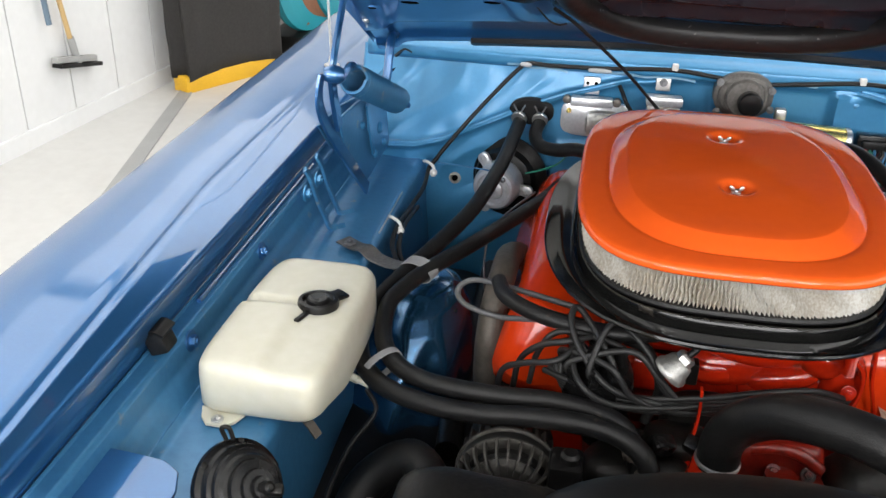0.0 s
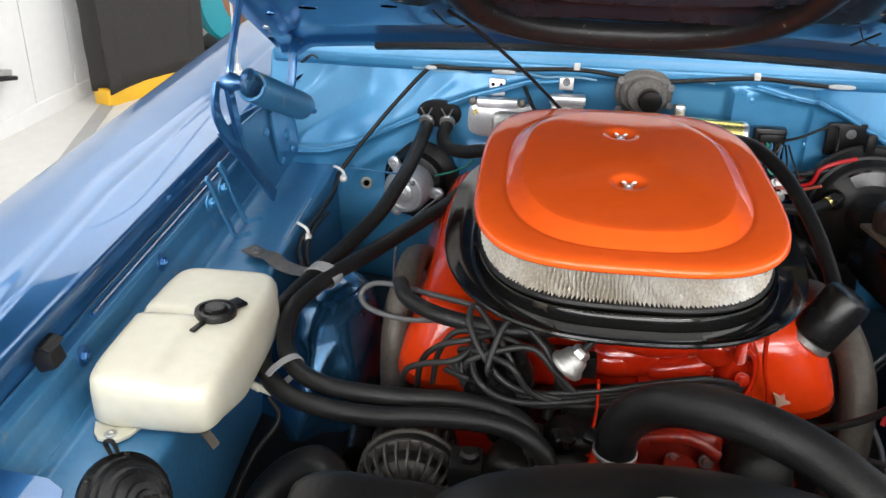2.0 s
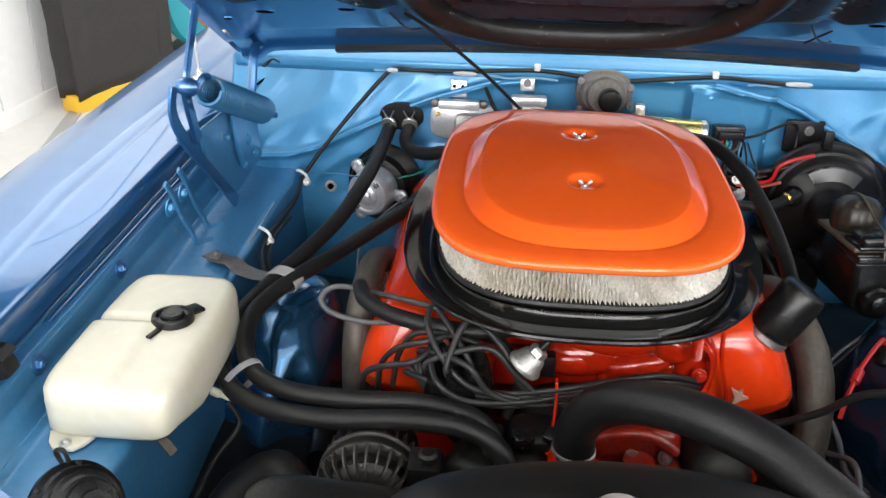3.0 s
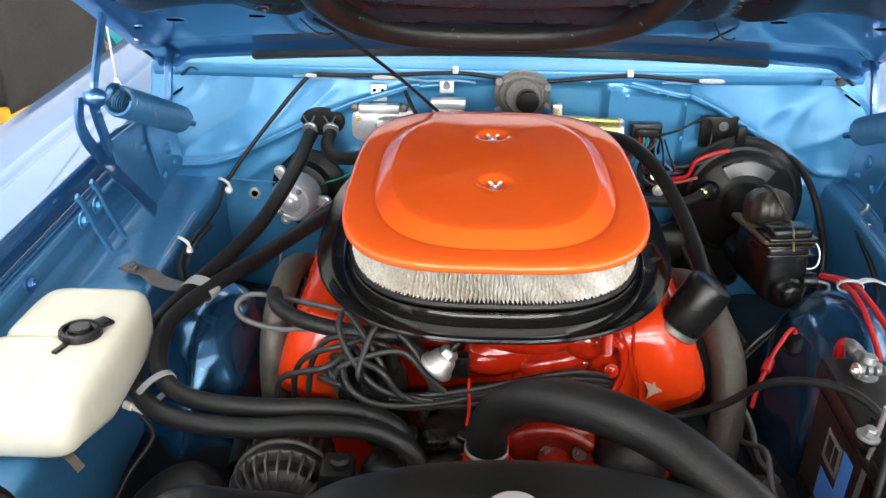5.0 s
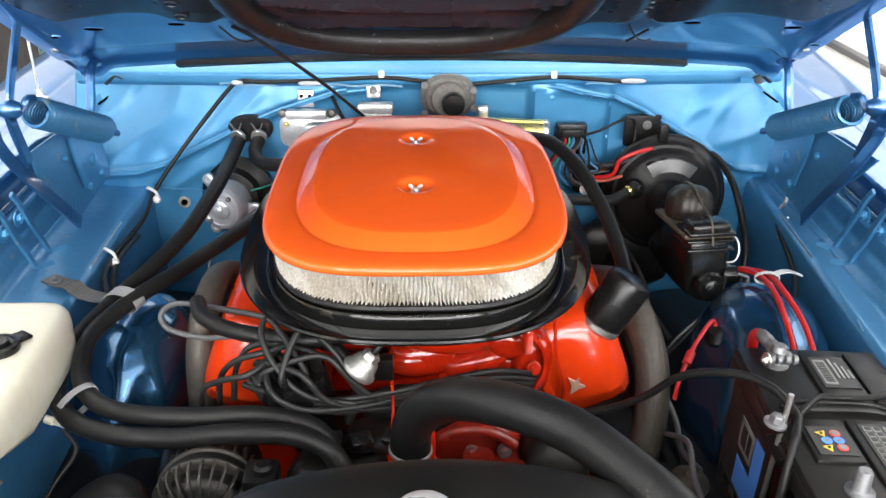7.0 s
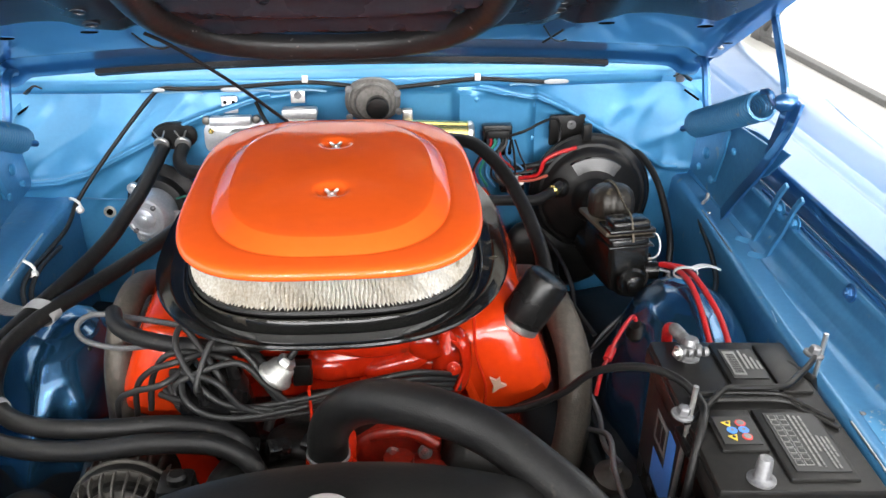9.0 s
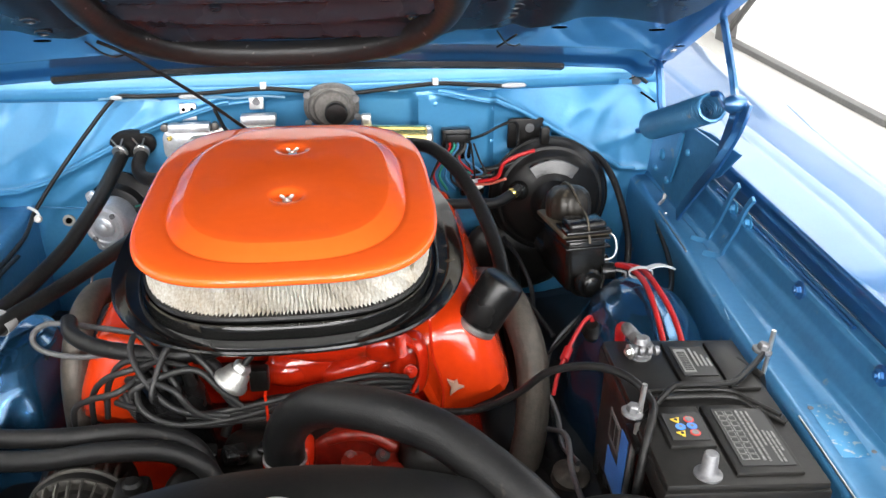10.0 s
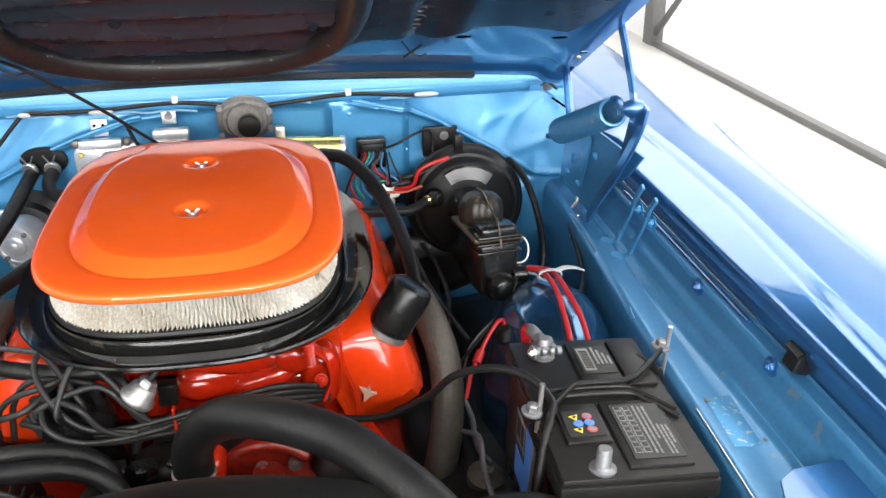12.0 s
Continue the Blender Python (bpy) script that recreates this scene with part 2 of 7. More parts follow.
def lathe(bm, profile, at, axis, seg=28, cap=(True, True)):
    """profile: rows of radius and height along axis."""
    u, v, w = basis(axis)
    at = Vector(at)
    loft(bm, [[at + w * h + (u * math.cos(a) + v * math.sin(a)) * max(r, 1e-4)
               for a in (2 * math.pi * i / seg for i in range(seg))] for r, h in profile], cap)
    return bm


def rod(bm, a, b, r, seg=12, r2=None):
    a, b = Vector(a), Vector(b)
    return lathe(bm, [(r, 0), (r2 if r2 else r, (b - a).length)], a, b - a, seg)


def smooth_path(pts, n=8):
    pts = [Vector(p) for p in pts]
    ext = [pts[0] * 2 - pts[1]] + pts + [pts[-1] * 2 - pts[-2]]
    out = []
    for i in range(1, len(ext) - 2):
        p0, p1, p2, p3 = ext[i - 1:i + 3]
        for k in range(n):
            t = k / n
            out.append(0.5 * ((2 * p1) + (p2 - p0) * t + (2 * p0 - 5 * p1 + 4 * p2 - p3) * t * t + (3 * p1 - p0 - 3 * p2 + p3) * t ** 3))
    return out + [pts[-1]]


def sweep(bm, path, shape, up=(0, 0, 1), cap=True):
    """Carries a closed 2D outline along a path; shape(i, n) gives the outline's points (across, up)."""
    path = [Vector(p) for p in path]
    n = len(path)
    t0 = (path[1] - path[0]).normalized()
    side = t0.cross(Vector(up))
    side = side.normalized() if side.length > 1e-3 else t0.orthogonal().normalized()
    rings = []
    for i, p in enumerate(path):
        t = (path[min(i + 1, n - 1)] - path[max(i - 1, 0)]).normalized()
        side = (side - t * side.dot(t)).normalized()
        top = side.cross(t)
        rings.append([p + side * x + top * y for x, y in shape(i, n)])
    loft(bm, rings, (cap, cap))
    return bm


def circle2(r, seg):
    return [(r * math.cos(2 * math.pi * i / seg), r * math.sin(2 * math.pi * i / seg)) for i in range(seg)]


def tube(bm, pts, r, seg=12, n=8, ends=None):
    path = smooth_path(pts, n) if len(pts) > 2 else [Vector(p) for p in pts]
    return sweep(bm, path, lambda i, m: circle2(r, seg))


def flat_bar(bm, pts, w, t, n=6, up=(0, 0, 1), round_=0.0):
    path = smooth_path(pts, n) if len(pts) > 2 else [Vector(p) for p in pts]
    return sweep(bm, path, lambda i, m: [(-t / 2, -w / 2), (t / 2, -w / 2), (t / 2, w / 2), (-t / 2, w / 2)], up)


def helix(bm, a, b, r, wire, turns, seg=14):
    a, b = Vector(a), Vector(b)
    u, v, w = basis(b - a)
    L, k = (b - a).length, int(turns * seg)
    path = [a + w * L * i / k + (u * math.cos(2 * math.pi * i / seg) + v * math.sin(2 * math.pi * i / seg)) * r for i in range(k + 1)]
    return sweep(bm, path, lambda i, m: circle2(wire, 6), up=w)


def sheet(bm, f, nu, nv):
    """An open grid f(u, v), u and v from 0 to 1."""
    g = [[bm.verts.new(f(i / nu, j / nv)) for j in range(nv + 1)] for i in range(nu + 1)]
    for i in range(nu):
        for j in range(nv):
            bm.faces.new((g[i][j], g[i + 1][j], g[i + 1][j + 1], g[i][j + 1]))
    return bm


def oval(cx, cy, a, b, n, z, count):
    out = []
    for i in range(count):
        t = 2 * math.pi * i / count
        c, s = math.cos(t), math.sin(t)
        out.append(V(cx + a * math.copysign(abs(c) ** (2 / n), c), cy + b * math.copysign(abs(s) ** (2 / n), s), z))
    return out


def even(loop, count):
    """The closed loop again, as points at even steps along it."""
    n = len(loop)
    run = [0.0]
    for i in range(n):
        run.append(run[-1] + (loop[(i + 1) % n] - loop[i]).length)
    out, k = [], 0
    for i in range(count):
        s = run[-1] * i / count
        while run[k + 1] < s:
            k += 1
        out.append(loop[k].lerp(loop[(k + 1) % n], (s - run[k]) / (run[k + 1] - run[k])))
    return out


def along(profile, n=4):
    """A polyline of (x, y) rows with rounded corners, as points."""
    p = [V(x, y, 0) for x, y in profile]
    out = [p[0]]
    for a, b, c in zip(p, p[1:], p[2:]):
        r = min((a - b).length, (c - b).length) * 0.35
        s, e = b + (a - b).normalized() * r, b + (c - b).normalized() * r
        for k in range(n + 1):
            t = k / n
            out.append(s * (1 - t) ** 2 + b * 2 * t * (1 - t) + e * t * t)
    return out + [p[-1]]


def hex_bolt(parent, name, at, axis, r, mat, washer=True, label=""):
    bm = bmesh.new()
    if washer:
        lathe(bm, [(r * 1.7, -0.001), (r * 1.7, 0.0015), (r * 1.55, 0.002)], at, axis, 18)
    lathe(bm, [(r, 0.001), (r, r * 0.9), (r * 0.86, r * 1.05)], at, axis, 6)
    lathe(bm, [(r * 0.45, r * 1.0), (r * 0.45, r * 1.25), (r * 0.35, r * 1.35)], at, axis, 10)
    return part(name, bm, mat, parent, label, smooth=25)


XC = 0.033  # the car's centre line; the engine stands a little to the side of it, at x = 0


def X(s, d):
    return XC + s * d

# ---- garage ----


def wall_line(bm, a, b, z0, z1, t, n=1):
    """An upright wall slab from a to b (x, y), t thick to the right of that way."""
    a, b = V(*a, 0), V(*b, 0)
    w = (b - a).normalized()
    o = V(w.y, -w.x, 0) * t
    loft(bm, [[a + V(0, 0, z0), b + V(0, 0, z0), b + o + V(0, 0, z0), a + o + V(0, 0, z0)],
              [a + V(0, 0, z1), b + V(0, 0, z1), b + o + V(0, 0, z1), a + o + V(0, 0, z1)]])
    return bm


LW0, LW1 = V(-3.50, -4.0, 0), V(-2.07, 6.6, 0)      # the left wall's foot
RW0, RW1 = V(3.25, -4.0, 0), V(2.62, 6.6, 0)        # the right wall's foot
ldir = (LW1 - LW0).normalized()
lin = V(ldir.y, -ldir.x, 0)
rdir = (RW1 - RW0).normalized()
rin = V(-rdir.y, rdir.x, 0)

bm = bmesh.new()
sheet(bm, lambda u, v: V(-4 + 8 * u, -4.5 + 11.5 * v, 0), 8, 8)
setting("floor", bm, FLOOR, "cream painted smooth concrete garage floor", "floor", solid=0.04)
bm = bmesh.new()
wall_line(bm, LW1.xy, LW0.xy, 0, 3.2, 0.12)
wall_left = setting("wall_left", bm, WALL, "white ribbed panel wall of the garage", "wall")
k = 0
while k * 0.305 < (LW1 - LW0).length - 0.3:
    a = LW0 + ldir * (k * 0.305 + 0.004) + lin * 0.0
    b = a + ldir * 0.297
    bm = bmesh.new()
    loft(bm, [[a + V(0, 0, z), b + V(0, 0, z), b + lin * 0.012 + V(0, 0, z), a + lin * 0.012 + V(0, 0, z)] for z in (0.10, 3.18)])
    part("panel", bm, WALL, wall_left)
    k += 1
bm = bmesh.new()
wall_line(bm, (LW1 + lin * 0.0).xy, (LW0 + lin * 0.0).xy, 0.002, 0.10, -0.022)
setting("baseboard", bm, WALL, "white painted baseboard along the panel wall", "baseboard", bevel=0.004)

# right wall: a wide doorway with a dark steel frame, and daylight beyond
bm = bmesh.new()
y_post = RW0 + rdir * ((5.95 - RW0.y) / rdir.y)
wall_line(bm, RW0.xy, RW1.xy, 2.75, 3.2, 0.12)
wall_line(bm, y_post.xy, RW1.xy, 0, 2.75, 0.12)
setting("wall_right", bm, WALL, "white wall above and beside the wide bright doorway", "wall")
door = thing("door_1", RW0, "wide side doorway with a dark grey steel frame and bright daylight", "door", kind="structure")
bm = bmesh.new()
wall_line(bm, (RW0 + rin * 0.05).xy, (y_post + rin * 0.05).xy, 0.002, 0.055, 0.06)
part("door_sill", bm, DARK_FRAME, door, "dark weathered bottom rail", bevel=0.006)
bm = bmesh.new()
wall_line(bm, (y_post + rin * 0.06 - rdir * 0.06).xy, (y_post + rin * 0.06 + rdir * 0.07).xy, 0.0, 2.75, 0.09)
part("door_post", bm, DARK_FRAME, door, bevel=0.006)
bm = bmesh.new()
a, b = y_post - rdir * 0.05 + rin * 0.02 + V(0, 0, 0.10), y_post - rdir * 2.6 + rin * 0.02 + V(0, 0, 2.6)
rod(bm, a, b, 0.022, 8)
part("brace", bm, DARK_FRAME, door)
bm = bmesh.new()
wall_line(bm, (RW0 - rin * 0.10).xy, (y_post - rin * 0.10).xy, 0.0, 2.75, 0.03)
setting("backdrop", bm, SKYGLOW, "plain white overexposed daylight beyond the doorway", "backdrop")

bm = bmesh.new()
wall_line(bm, (-3.6, 6.6), (3.4, 6.6), 0, 3.2, -0.12)
setting("wall_back", bm, WALL, "plain white rear wall of the garage", "wall")
# Unseen wall, coloured grey so that black parts reflect less brightness.
bm = bmesh.new()
wall_line(bm, (-3.6, -4.0), (3.4, -4.0), 0, 3.2, 0.12)
setting("wall_front", bm, UNSEEN_GREY, "unseen front wall of the garage, grey to dim reflections", "wall")
# Unseen door frame, made up to go with the added front lamp.
gate = thing("door_2", (0, -3.95, 0), "unseen front door frame added round the front lamp", "door", kind="structure")
for dx, z, sx, sz in ((0, 2.66, 5.5, 0.10), (-2.70, 1.3, 0.10, 2.6), (2.70, 1.3, 0.10, 2.6)):
    bm = bmesh.new()
    box(bm, (dx, -3.95, z), (sx, 0.09, sz), (0, 0, 0), 0.006)
    part("door_frame", bm, WALL, gate)
bm = bmesh.new()
box(bm, (0, 1.3, 3.26), (7.6, 11.2, 0.12))
setting("ceiling", bm, WALL, "plain white garage ceiling", "ceiling")
bm = bmesh.new()
wall_line(bm, (-2.215, 4.25), (-1.78, 2.2), 0.021, 0.026, 0.065)
setting("floor_strip", bm, GREY_STRIP, "worn grey strip across the cream floor", "floor strip")

# covered cabinet on a yellow base
cab = thing("covered_cabinet", (-2.16, 4.405, 0), "tall cabinet under a black canvas cover on a yellow base", "cabinet")
bm = bmesh.new()
box(bm, (-2.095, 4.385, 0.052), (0.62, 0.11, 0.10), (0, 0, 61), 0.008)
part("base", bm, YELLOW, cab, "bright yellow painted steel base")
bm = bmesh.new()


def cover(u, v):
    t = 2 * math.pi * u
    c, s_ = math.cos(t), math.sin(t)
    e = 2 / 6
    fold = 0.018 * math.sin(t * 13 + 3 * v) * (1 - 0.6 * v) + 0.022 * math.sin(t * 5 + 2 * v) + 0.012 * noise.noise(V(6 * c, 6 * s_, 7 * v))
    a, b2 = 0.295 + fold + 0.05 * v, 0.060 + 0.3 * fold + 0.02 * v
    p = V(a * math.copysign(abs(c) ** e, c), b2 * math.copysign(abs(s_) ** e, s_), 0.085 + 0.012 * math.sin(3 * t) * (1 - v) + 1.37 * v)
    return pose(-2.095, 4.385, 0, 0, 0, 61) @ p


sheet(bm, cover, 160, 20)
part("cover", bm, CLOTH, cab, "black canvas cover with loose folds", solid=0.004, smooth=80)
bm = bmesh.new()
box(bm, (-2.095, 4.385, 1.46), (0.6, 0.12, 0.02), (0, 0, 61), 0.008)
part("top", bm, CLOTH, cab)

reel = thing("hose_reel", (-1.85, 5.3, 0), "turquoise hose reel standing behind the covered cabinet", "hose reel")
for i, (rx, ry) in enumerate(((-1.90, 5.10), (-1.78, 5.38))):
    bm = bmesh.new()
    lathe(bm, [(0.20, -0.03), (0.30, -0.03), (0.31, 0.0), (0.30, 0.03), (0.20, 0.03)], (rx, ry, 0.42), (0.9, -0.3, 0), 36)
    part("drum", bm, TURQUOISE, reel)
bm = bmesh.new()
tube(bm, [(-1.93, 5.0, 0.62), (-2.0, 5.02, 0.48), (-1.98, 5.04, 0.30), (-1.90, 5.05, 0.15)], 0.022)
part("hose", bm, material("brown_hose", (0.28, 0.15, 0.09), 0.5), reel, "brown rubber hose")
bm = bmesh.new()
for k in range(5):
    c_ = V(-1.90 + 0.024 * k, 5.10 + 0.056 * k, 0.42)
    lathe(bm, [(0.235, -0.022), (0.262, -0.016), (0.270, 0.0), (0.262, 0.016), (0.235, 0.022)], c_, (0.9, -0.3, 0), 40)
part("wound_hose", bm, material("brown_wound_hose", (0.30, 0.13, 0.07), 0.5, 0.0, (0.22, 0.09, 0.05), 30, 0.8), reel, "brown hose wound on the reel")
bm = bmesh.new()
box(bm, (-1.85, 5.2, 0.06), (0.5, 0.6, 0.12), (0, 0, 0), 0.02)
part("stand", bm, BLACK_SATIN, reel)


def wall_point(y, z, off):
    p = LW0 + ldir * ((y - LW0.y) / ldir.y) + lin * off
    return V(p.x, p.y, z)


sq = thing("floor_squeegee", wall_point(3.58, 0.3, 0.05), "floor squeegee with pale wooden handle hanging on the wall", "squeegee")
bm = bmesh.new()
rod(bm, wall_point(3.55, 0.38, 0.05), wall_point(3.40, 1.25, 0.05), 0.011)
part("handle", bm, WOOD, sq, "pale wooden handle")
bm = bmesh.new()
flat_bar(bm, [wall_point(3.43, 0.352, 0.05), wall_point(3.68, 0.300, 0.05)], 0.026, 0.030)
part("head", bm, GREY_STRIP, sq, bevel=0.004)
bm = bmesh.new()
flat_bar(bm, [wall_point(3.44, 0.325, 0.05), wall_point(3.695, 0.272, 0.05)], 0.016, 0.05)
part("blade", bm, RUBBER, sq, "black rubber blade")
bm = bmesh.new()
rod(bm, wall_point(3.57, 0.30, 0.05), wall_point(3.545, 0.42, 0.05), 0.016)
part("socket", bm, GREY_STRIP, sq)
br = thing("broom_handle", wall_point(3.42, 0.5, 0.05), "blue grey broom handle hanging on the wall", "broom")
bm = bmesh.new()
rod(bm, wall_point(3.435, 0.50, 0.05), wall_point(3.38, 1.3, 0.05), 0.012)
part("handle", bm, material("blue_grey_plastic", (0.14, 0.2, 0.26), 0.5), br)

# Unseen ceiling fixtures, added to house the lamps above.
for lx, ly, _, sx, sy in LIGHTS:
    lamp = thing("ceiling_light", (lx, ly, 3.2), "unseen white ceiling light added round a lamp, with a flat diffuser", "ceiling light", "ceiling lights")
    bm = bmesh.new()
    box(bm, (lx, ly, 3.17), (sx + 0.06, sy + 0.06, 0.06), (0, 0, 0), 0.01)
    part("frame", bm, WALL, lamp)
    bm = bmesh.new()
    box(bm, (lx, ly, 3.135), (sx + 0.02, sy + 0.02, 0.02), (0, 0, 0), 0.006)
    part("diffuser", bm, TUBE_GLOW, lamp)

# ---- car body ----
car = thing("car_body", (XC, 1.6, 0), "metallic blue classic car body with its bonnet propped open", "car")

SHELF = {-1: 0.580, 1: 0.628}


def crease(y):
    return 0.737 + 0.045 * min(1, max(0, (y - 0.65) / 0.6))


def fender_section(y, k=1.0):
    c = crease(y)
    dip = -0.02 * max(0, (1.0 - y)) ** 1.5
    w = lambda d: 0.81 + (d - 0.81) * k
    return [(w(1.005), 0.26), (w(1.000), 0.70), (w(0.990), 0.81), (w(0.972), 0.876 + dip), (w(0.945), 0.903 + dip), (w(0.89), 0.911 + dip), (c + 0.036, 0.902 + dip), (c + 0.026, 0.8985 + dip), (c + 0.018, 0.8935 + dip), (c + 0.010, 0.8925 + dip),
            (0.744, 0.876 + dip), (0.738, 0.8735 + dip), (0.7355, 0.869 + dip), (0.737, 0.85 + dip), (0.752, 0.818), (0.752, 0.812)]


def apron_section(s, y):
    e = SHELF[s] + (0.045 * (y - 1.1) if s > 0 else 0)
    return [(0.7505, 0.812), (0.748, 0.808), (0.729, 0.808), (0.724, 0.803), (0.721, 0.775), (0.712, 0.766), (0.704, 0.748), (0.692, 0.738), (e + 0.05, 0.735),
            (e + 0.012, 0.737), (e + 0.002, 0.73), (e - 0.001, 0.715), (e - 0.008, 0.55), (e - 0.02, 0.30)]


for s in (-1, 1):
    zs = 0.004 * s
    bm = bmesh.new()
    ys = [0.30 + 0.05 * i for i in range(42)]
    loft(bm, [[V(X(s, p.x), y, p.y + zs) for p in along(fender_section(y, 0.86 if s < 0 else 1.14))] for y in ys], closed=False)
    part("fender", bm, BLUE, car, "metallic blue fender with a crisp inner edge", solid=0.0016, smooth=28)
    bm = bmesh.new()
    ys = [0.62 + 0.05 * i for i in range(26)]
    loft(bm, [[V(X(s, p.x), y, p.y + zs + 0.002 * math.sin(9 * y) * (p.y < 0.745)) for p in along(apron_section(s, y))] for y in ys], closed=False)
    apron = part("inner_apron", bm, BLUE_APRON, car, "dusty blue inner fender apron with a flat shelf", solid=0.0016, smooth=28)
    for y in ((0.973, 1.231) if s < 0 else (0.938, 1.167)):
        hex_bolt(apron, "bolt", (X(s, 0.722), y, 0.792 + zs + 0.01 * (s > 0)), (-s, 0, 0.1), 0.0085, BLUE)
    # tie plate between apron and front panel
    bm = bmesh.new()
    out = [(0.750, 0.765), (0.70, 0.762), (0.655, 0.757), (0.632, 0.742), (0.622, 0.715), (0.618, 0.66), (0.62, 0.50), (0.755, 0.50)]
    loft(bm, [[V(X(s, d), y, z + zs) for d, y in out] for z in (0.782, 0.786)])
    part("corner_plate", bm, BLUE, car, "light blue rounded corner plate of the front panel", bevel=0.0012)
    # edge trim and rubber stop on the gutter
    bm = bmesh.new()
    tube(bm, [(X(s, 0.738), 1.04 + 0.1 * i, 0.811 + zs) for i in range(6)], 0.0035, 8)
    part("gutter_bead", bm, BLUE, car)
    stop = thing("rubber_stop", (X(s, 0.735), 0.92, 0.81), "black rubber bonnet stop on the fender gutter", "rubber stop", "bonnet stops")
    bm = bmesh.new()
    box(bm, (X(s, 0.733 + 0.008 * (s > 0)), 0.918 - 0.008 * (s > 0), 0.828 + zs), (0.026, 0.030, 0.030), (0, s * 20, 0), 0.004)
    part("block", bm, RUBBER, stop)
    bm = bmesh.new()
    flat_bar(bm, [(X(s, d + 0.008 * (s > 0)), 0.918 - 0.008 * (s > 0), z + zs) for d, z in ((0.720, 0.842), (0.735, 0.847), (0.749, 0.840))], 0.034, 0.004, up=(0, 1, 0))
    part("clip", bm, BLACK_SATIN, stop)
    # wheelhouse dome
    bm = bmesh.new()

    prof = ((1.00, 0.40), (0.97, 0.50), (0.90, 0.58), (0.80, 0.635), (0.67, 0.675), (0.52, 0.701), (0.34, 0.716), (0.16, 0.722), (0.0, 0.7235))

    def dome(u, v):
        t, k = 2 * math.pi * u, min(7.999, v * 8)
        i = int(k)
        r, z = (prof[i][j] + (prof[i + 1][j] - prof[i][j]) * (k - i) for j in (0, 1))
        q = (z - 0.40) / 0.3235
        # flutes pressed into the side that faces the engine and the front
        face = max(0, math.cos(t - (4.9 if s < 0 else 4.5))) ** 2
        flute = (0.012 * math.sin(7 * t) * face + 0.005 * noise.noise(V(math.cos(t) * 2, math.sin(t) * 2, q * 3 + s))) * math.sin(math.pi * min(1, q * 1.15))
        if s < 0:
            cx, cy, a, b_ = -0.490 + 0.045 * q, 1.29 + 0.05 * q, 0.112, 0.17
        else:
            cx, cy, a, b_ = 0.550 + 0.018 * q, 1.28 + 0.02 * q, 0.125, 0.20
        return V(cx + (a * r + flute) * math.cos(t), cy + (b_ * r + flute) * math.sin(t), z + (0.012 if s > 0 else -0.006) + zs)

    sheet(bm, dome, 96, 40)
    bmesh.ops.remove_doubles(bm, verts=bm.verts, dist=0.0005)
    part("wheelhouse", bm, BLUE_SHADED, car, "glossy blue fluted wheelhouse dome, in the shaded paint copy", smooth=70)


def lip_y(d):
    return 1.785 + 0.088 * (abs(d) / 0.69) ** 2


def fold_z(d):
    if d < 0:
        pts = ((0.0, 0.955), (0.187, 0.934), (0.30, 0.898), (0.393, 0.859), (0.453, 0.829), (0.538, 0.786), (0.60, 0.768), (0.74, 0.760))
    else:
        pts = ((0.0, 0.955), (0.22, 0.950), (0.350, 0.927), (0.415, 0.896), (0.507, 0.842), (0.560, 0.811), (0.602, 0.783), (0.630, 0.766), (0.74, 0.760))
    d = abs(d)
    for (a, za), (b, zb) in zip(pts, pts[1:]):
        if d <= b:
            return za + (zb - za) * (d - a) / (b - a)
    return 0.762


def firewall_y(d, z):
    y = 1.803 + 0.02 * min(1, max(0, (0.62 - z) / 0.3))
    up = z - fold_z(d)
    if up > 0:
        y += (lip_y(d) + 0.012 - y) * min(1, up / max(0.01, 0.945 - fold_z(d)))
    y -= 0.011 * math.exp(-((up + 0.004) / 0.0075) ** 2)
    if d > 0.2:
        # lapped seam of the side panel over the firewall
        y += 0.016 * min(1, (d - 0.2) / 0.1) / (1 + math.exp(min(40, max(-40, (up + 0.007) / 0.0012))))
    # pressed boxes round the wiper motor and the wiring panel
    for c, w, z0, z1, depth in ((-0.03, 0.055, 0.84, 0.955, 0.020), (0.305, 0.085, 0.70, 0.945, -0.020), (-0.19, 0.10, 0.62, 0.80, -0.008)):
        k = min(1, max(0, (w - abs(d + XC - c)) / 0.012)) * min(1, max(0, (z - z0) / 0.012)) * min(1, max(0, (z1 - z) / 0.012))
        y += depth * k
    return y


bm = bmesh.new()


def firewall_point(u, v):
    d = 0.73 * (2 * u - 1)
    f = fold_z(d)
    if v < 0.62:
        z = 0.32 + (f - 0.012 - 0.32) * v / 0.62
    elif v < 0.70:
        z = f - 0.012 + 0.024 * (v - 0.62) / 0.08
    else:
        z = f + 0.012 + max(0.002, 0.9455 - f - 0.012) * (v - 0.70) / 0.30
    wave = (0.0030 * noise.noise(V(d * 11, z * 16, 0)) + 0.0060 * noise.noise(V(d * 5 + 3, z * 7, 1)) - 0.0045 * max(0, 1 - 4 * abs(noise.noise(V(d * 6 + 9, z * 10 - d * 5, 4))))) * min(1, max(0, (abs(d) - 0.3) / 0.1))
    return V(XC + d, firewall_y(d, z) + wave + 0.0012 * noise.noise(V(d * 25, z * 25, 2)), z)


sheet(bm, firewall_point, 240, 140)
firewall = part("firewall", bm, BLUE_LIT, car, "blue firewall with a pressed arch and wavy sealer", smooth=40, solid=0.0016)

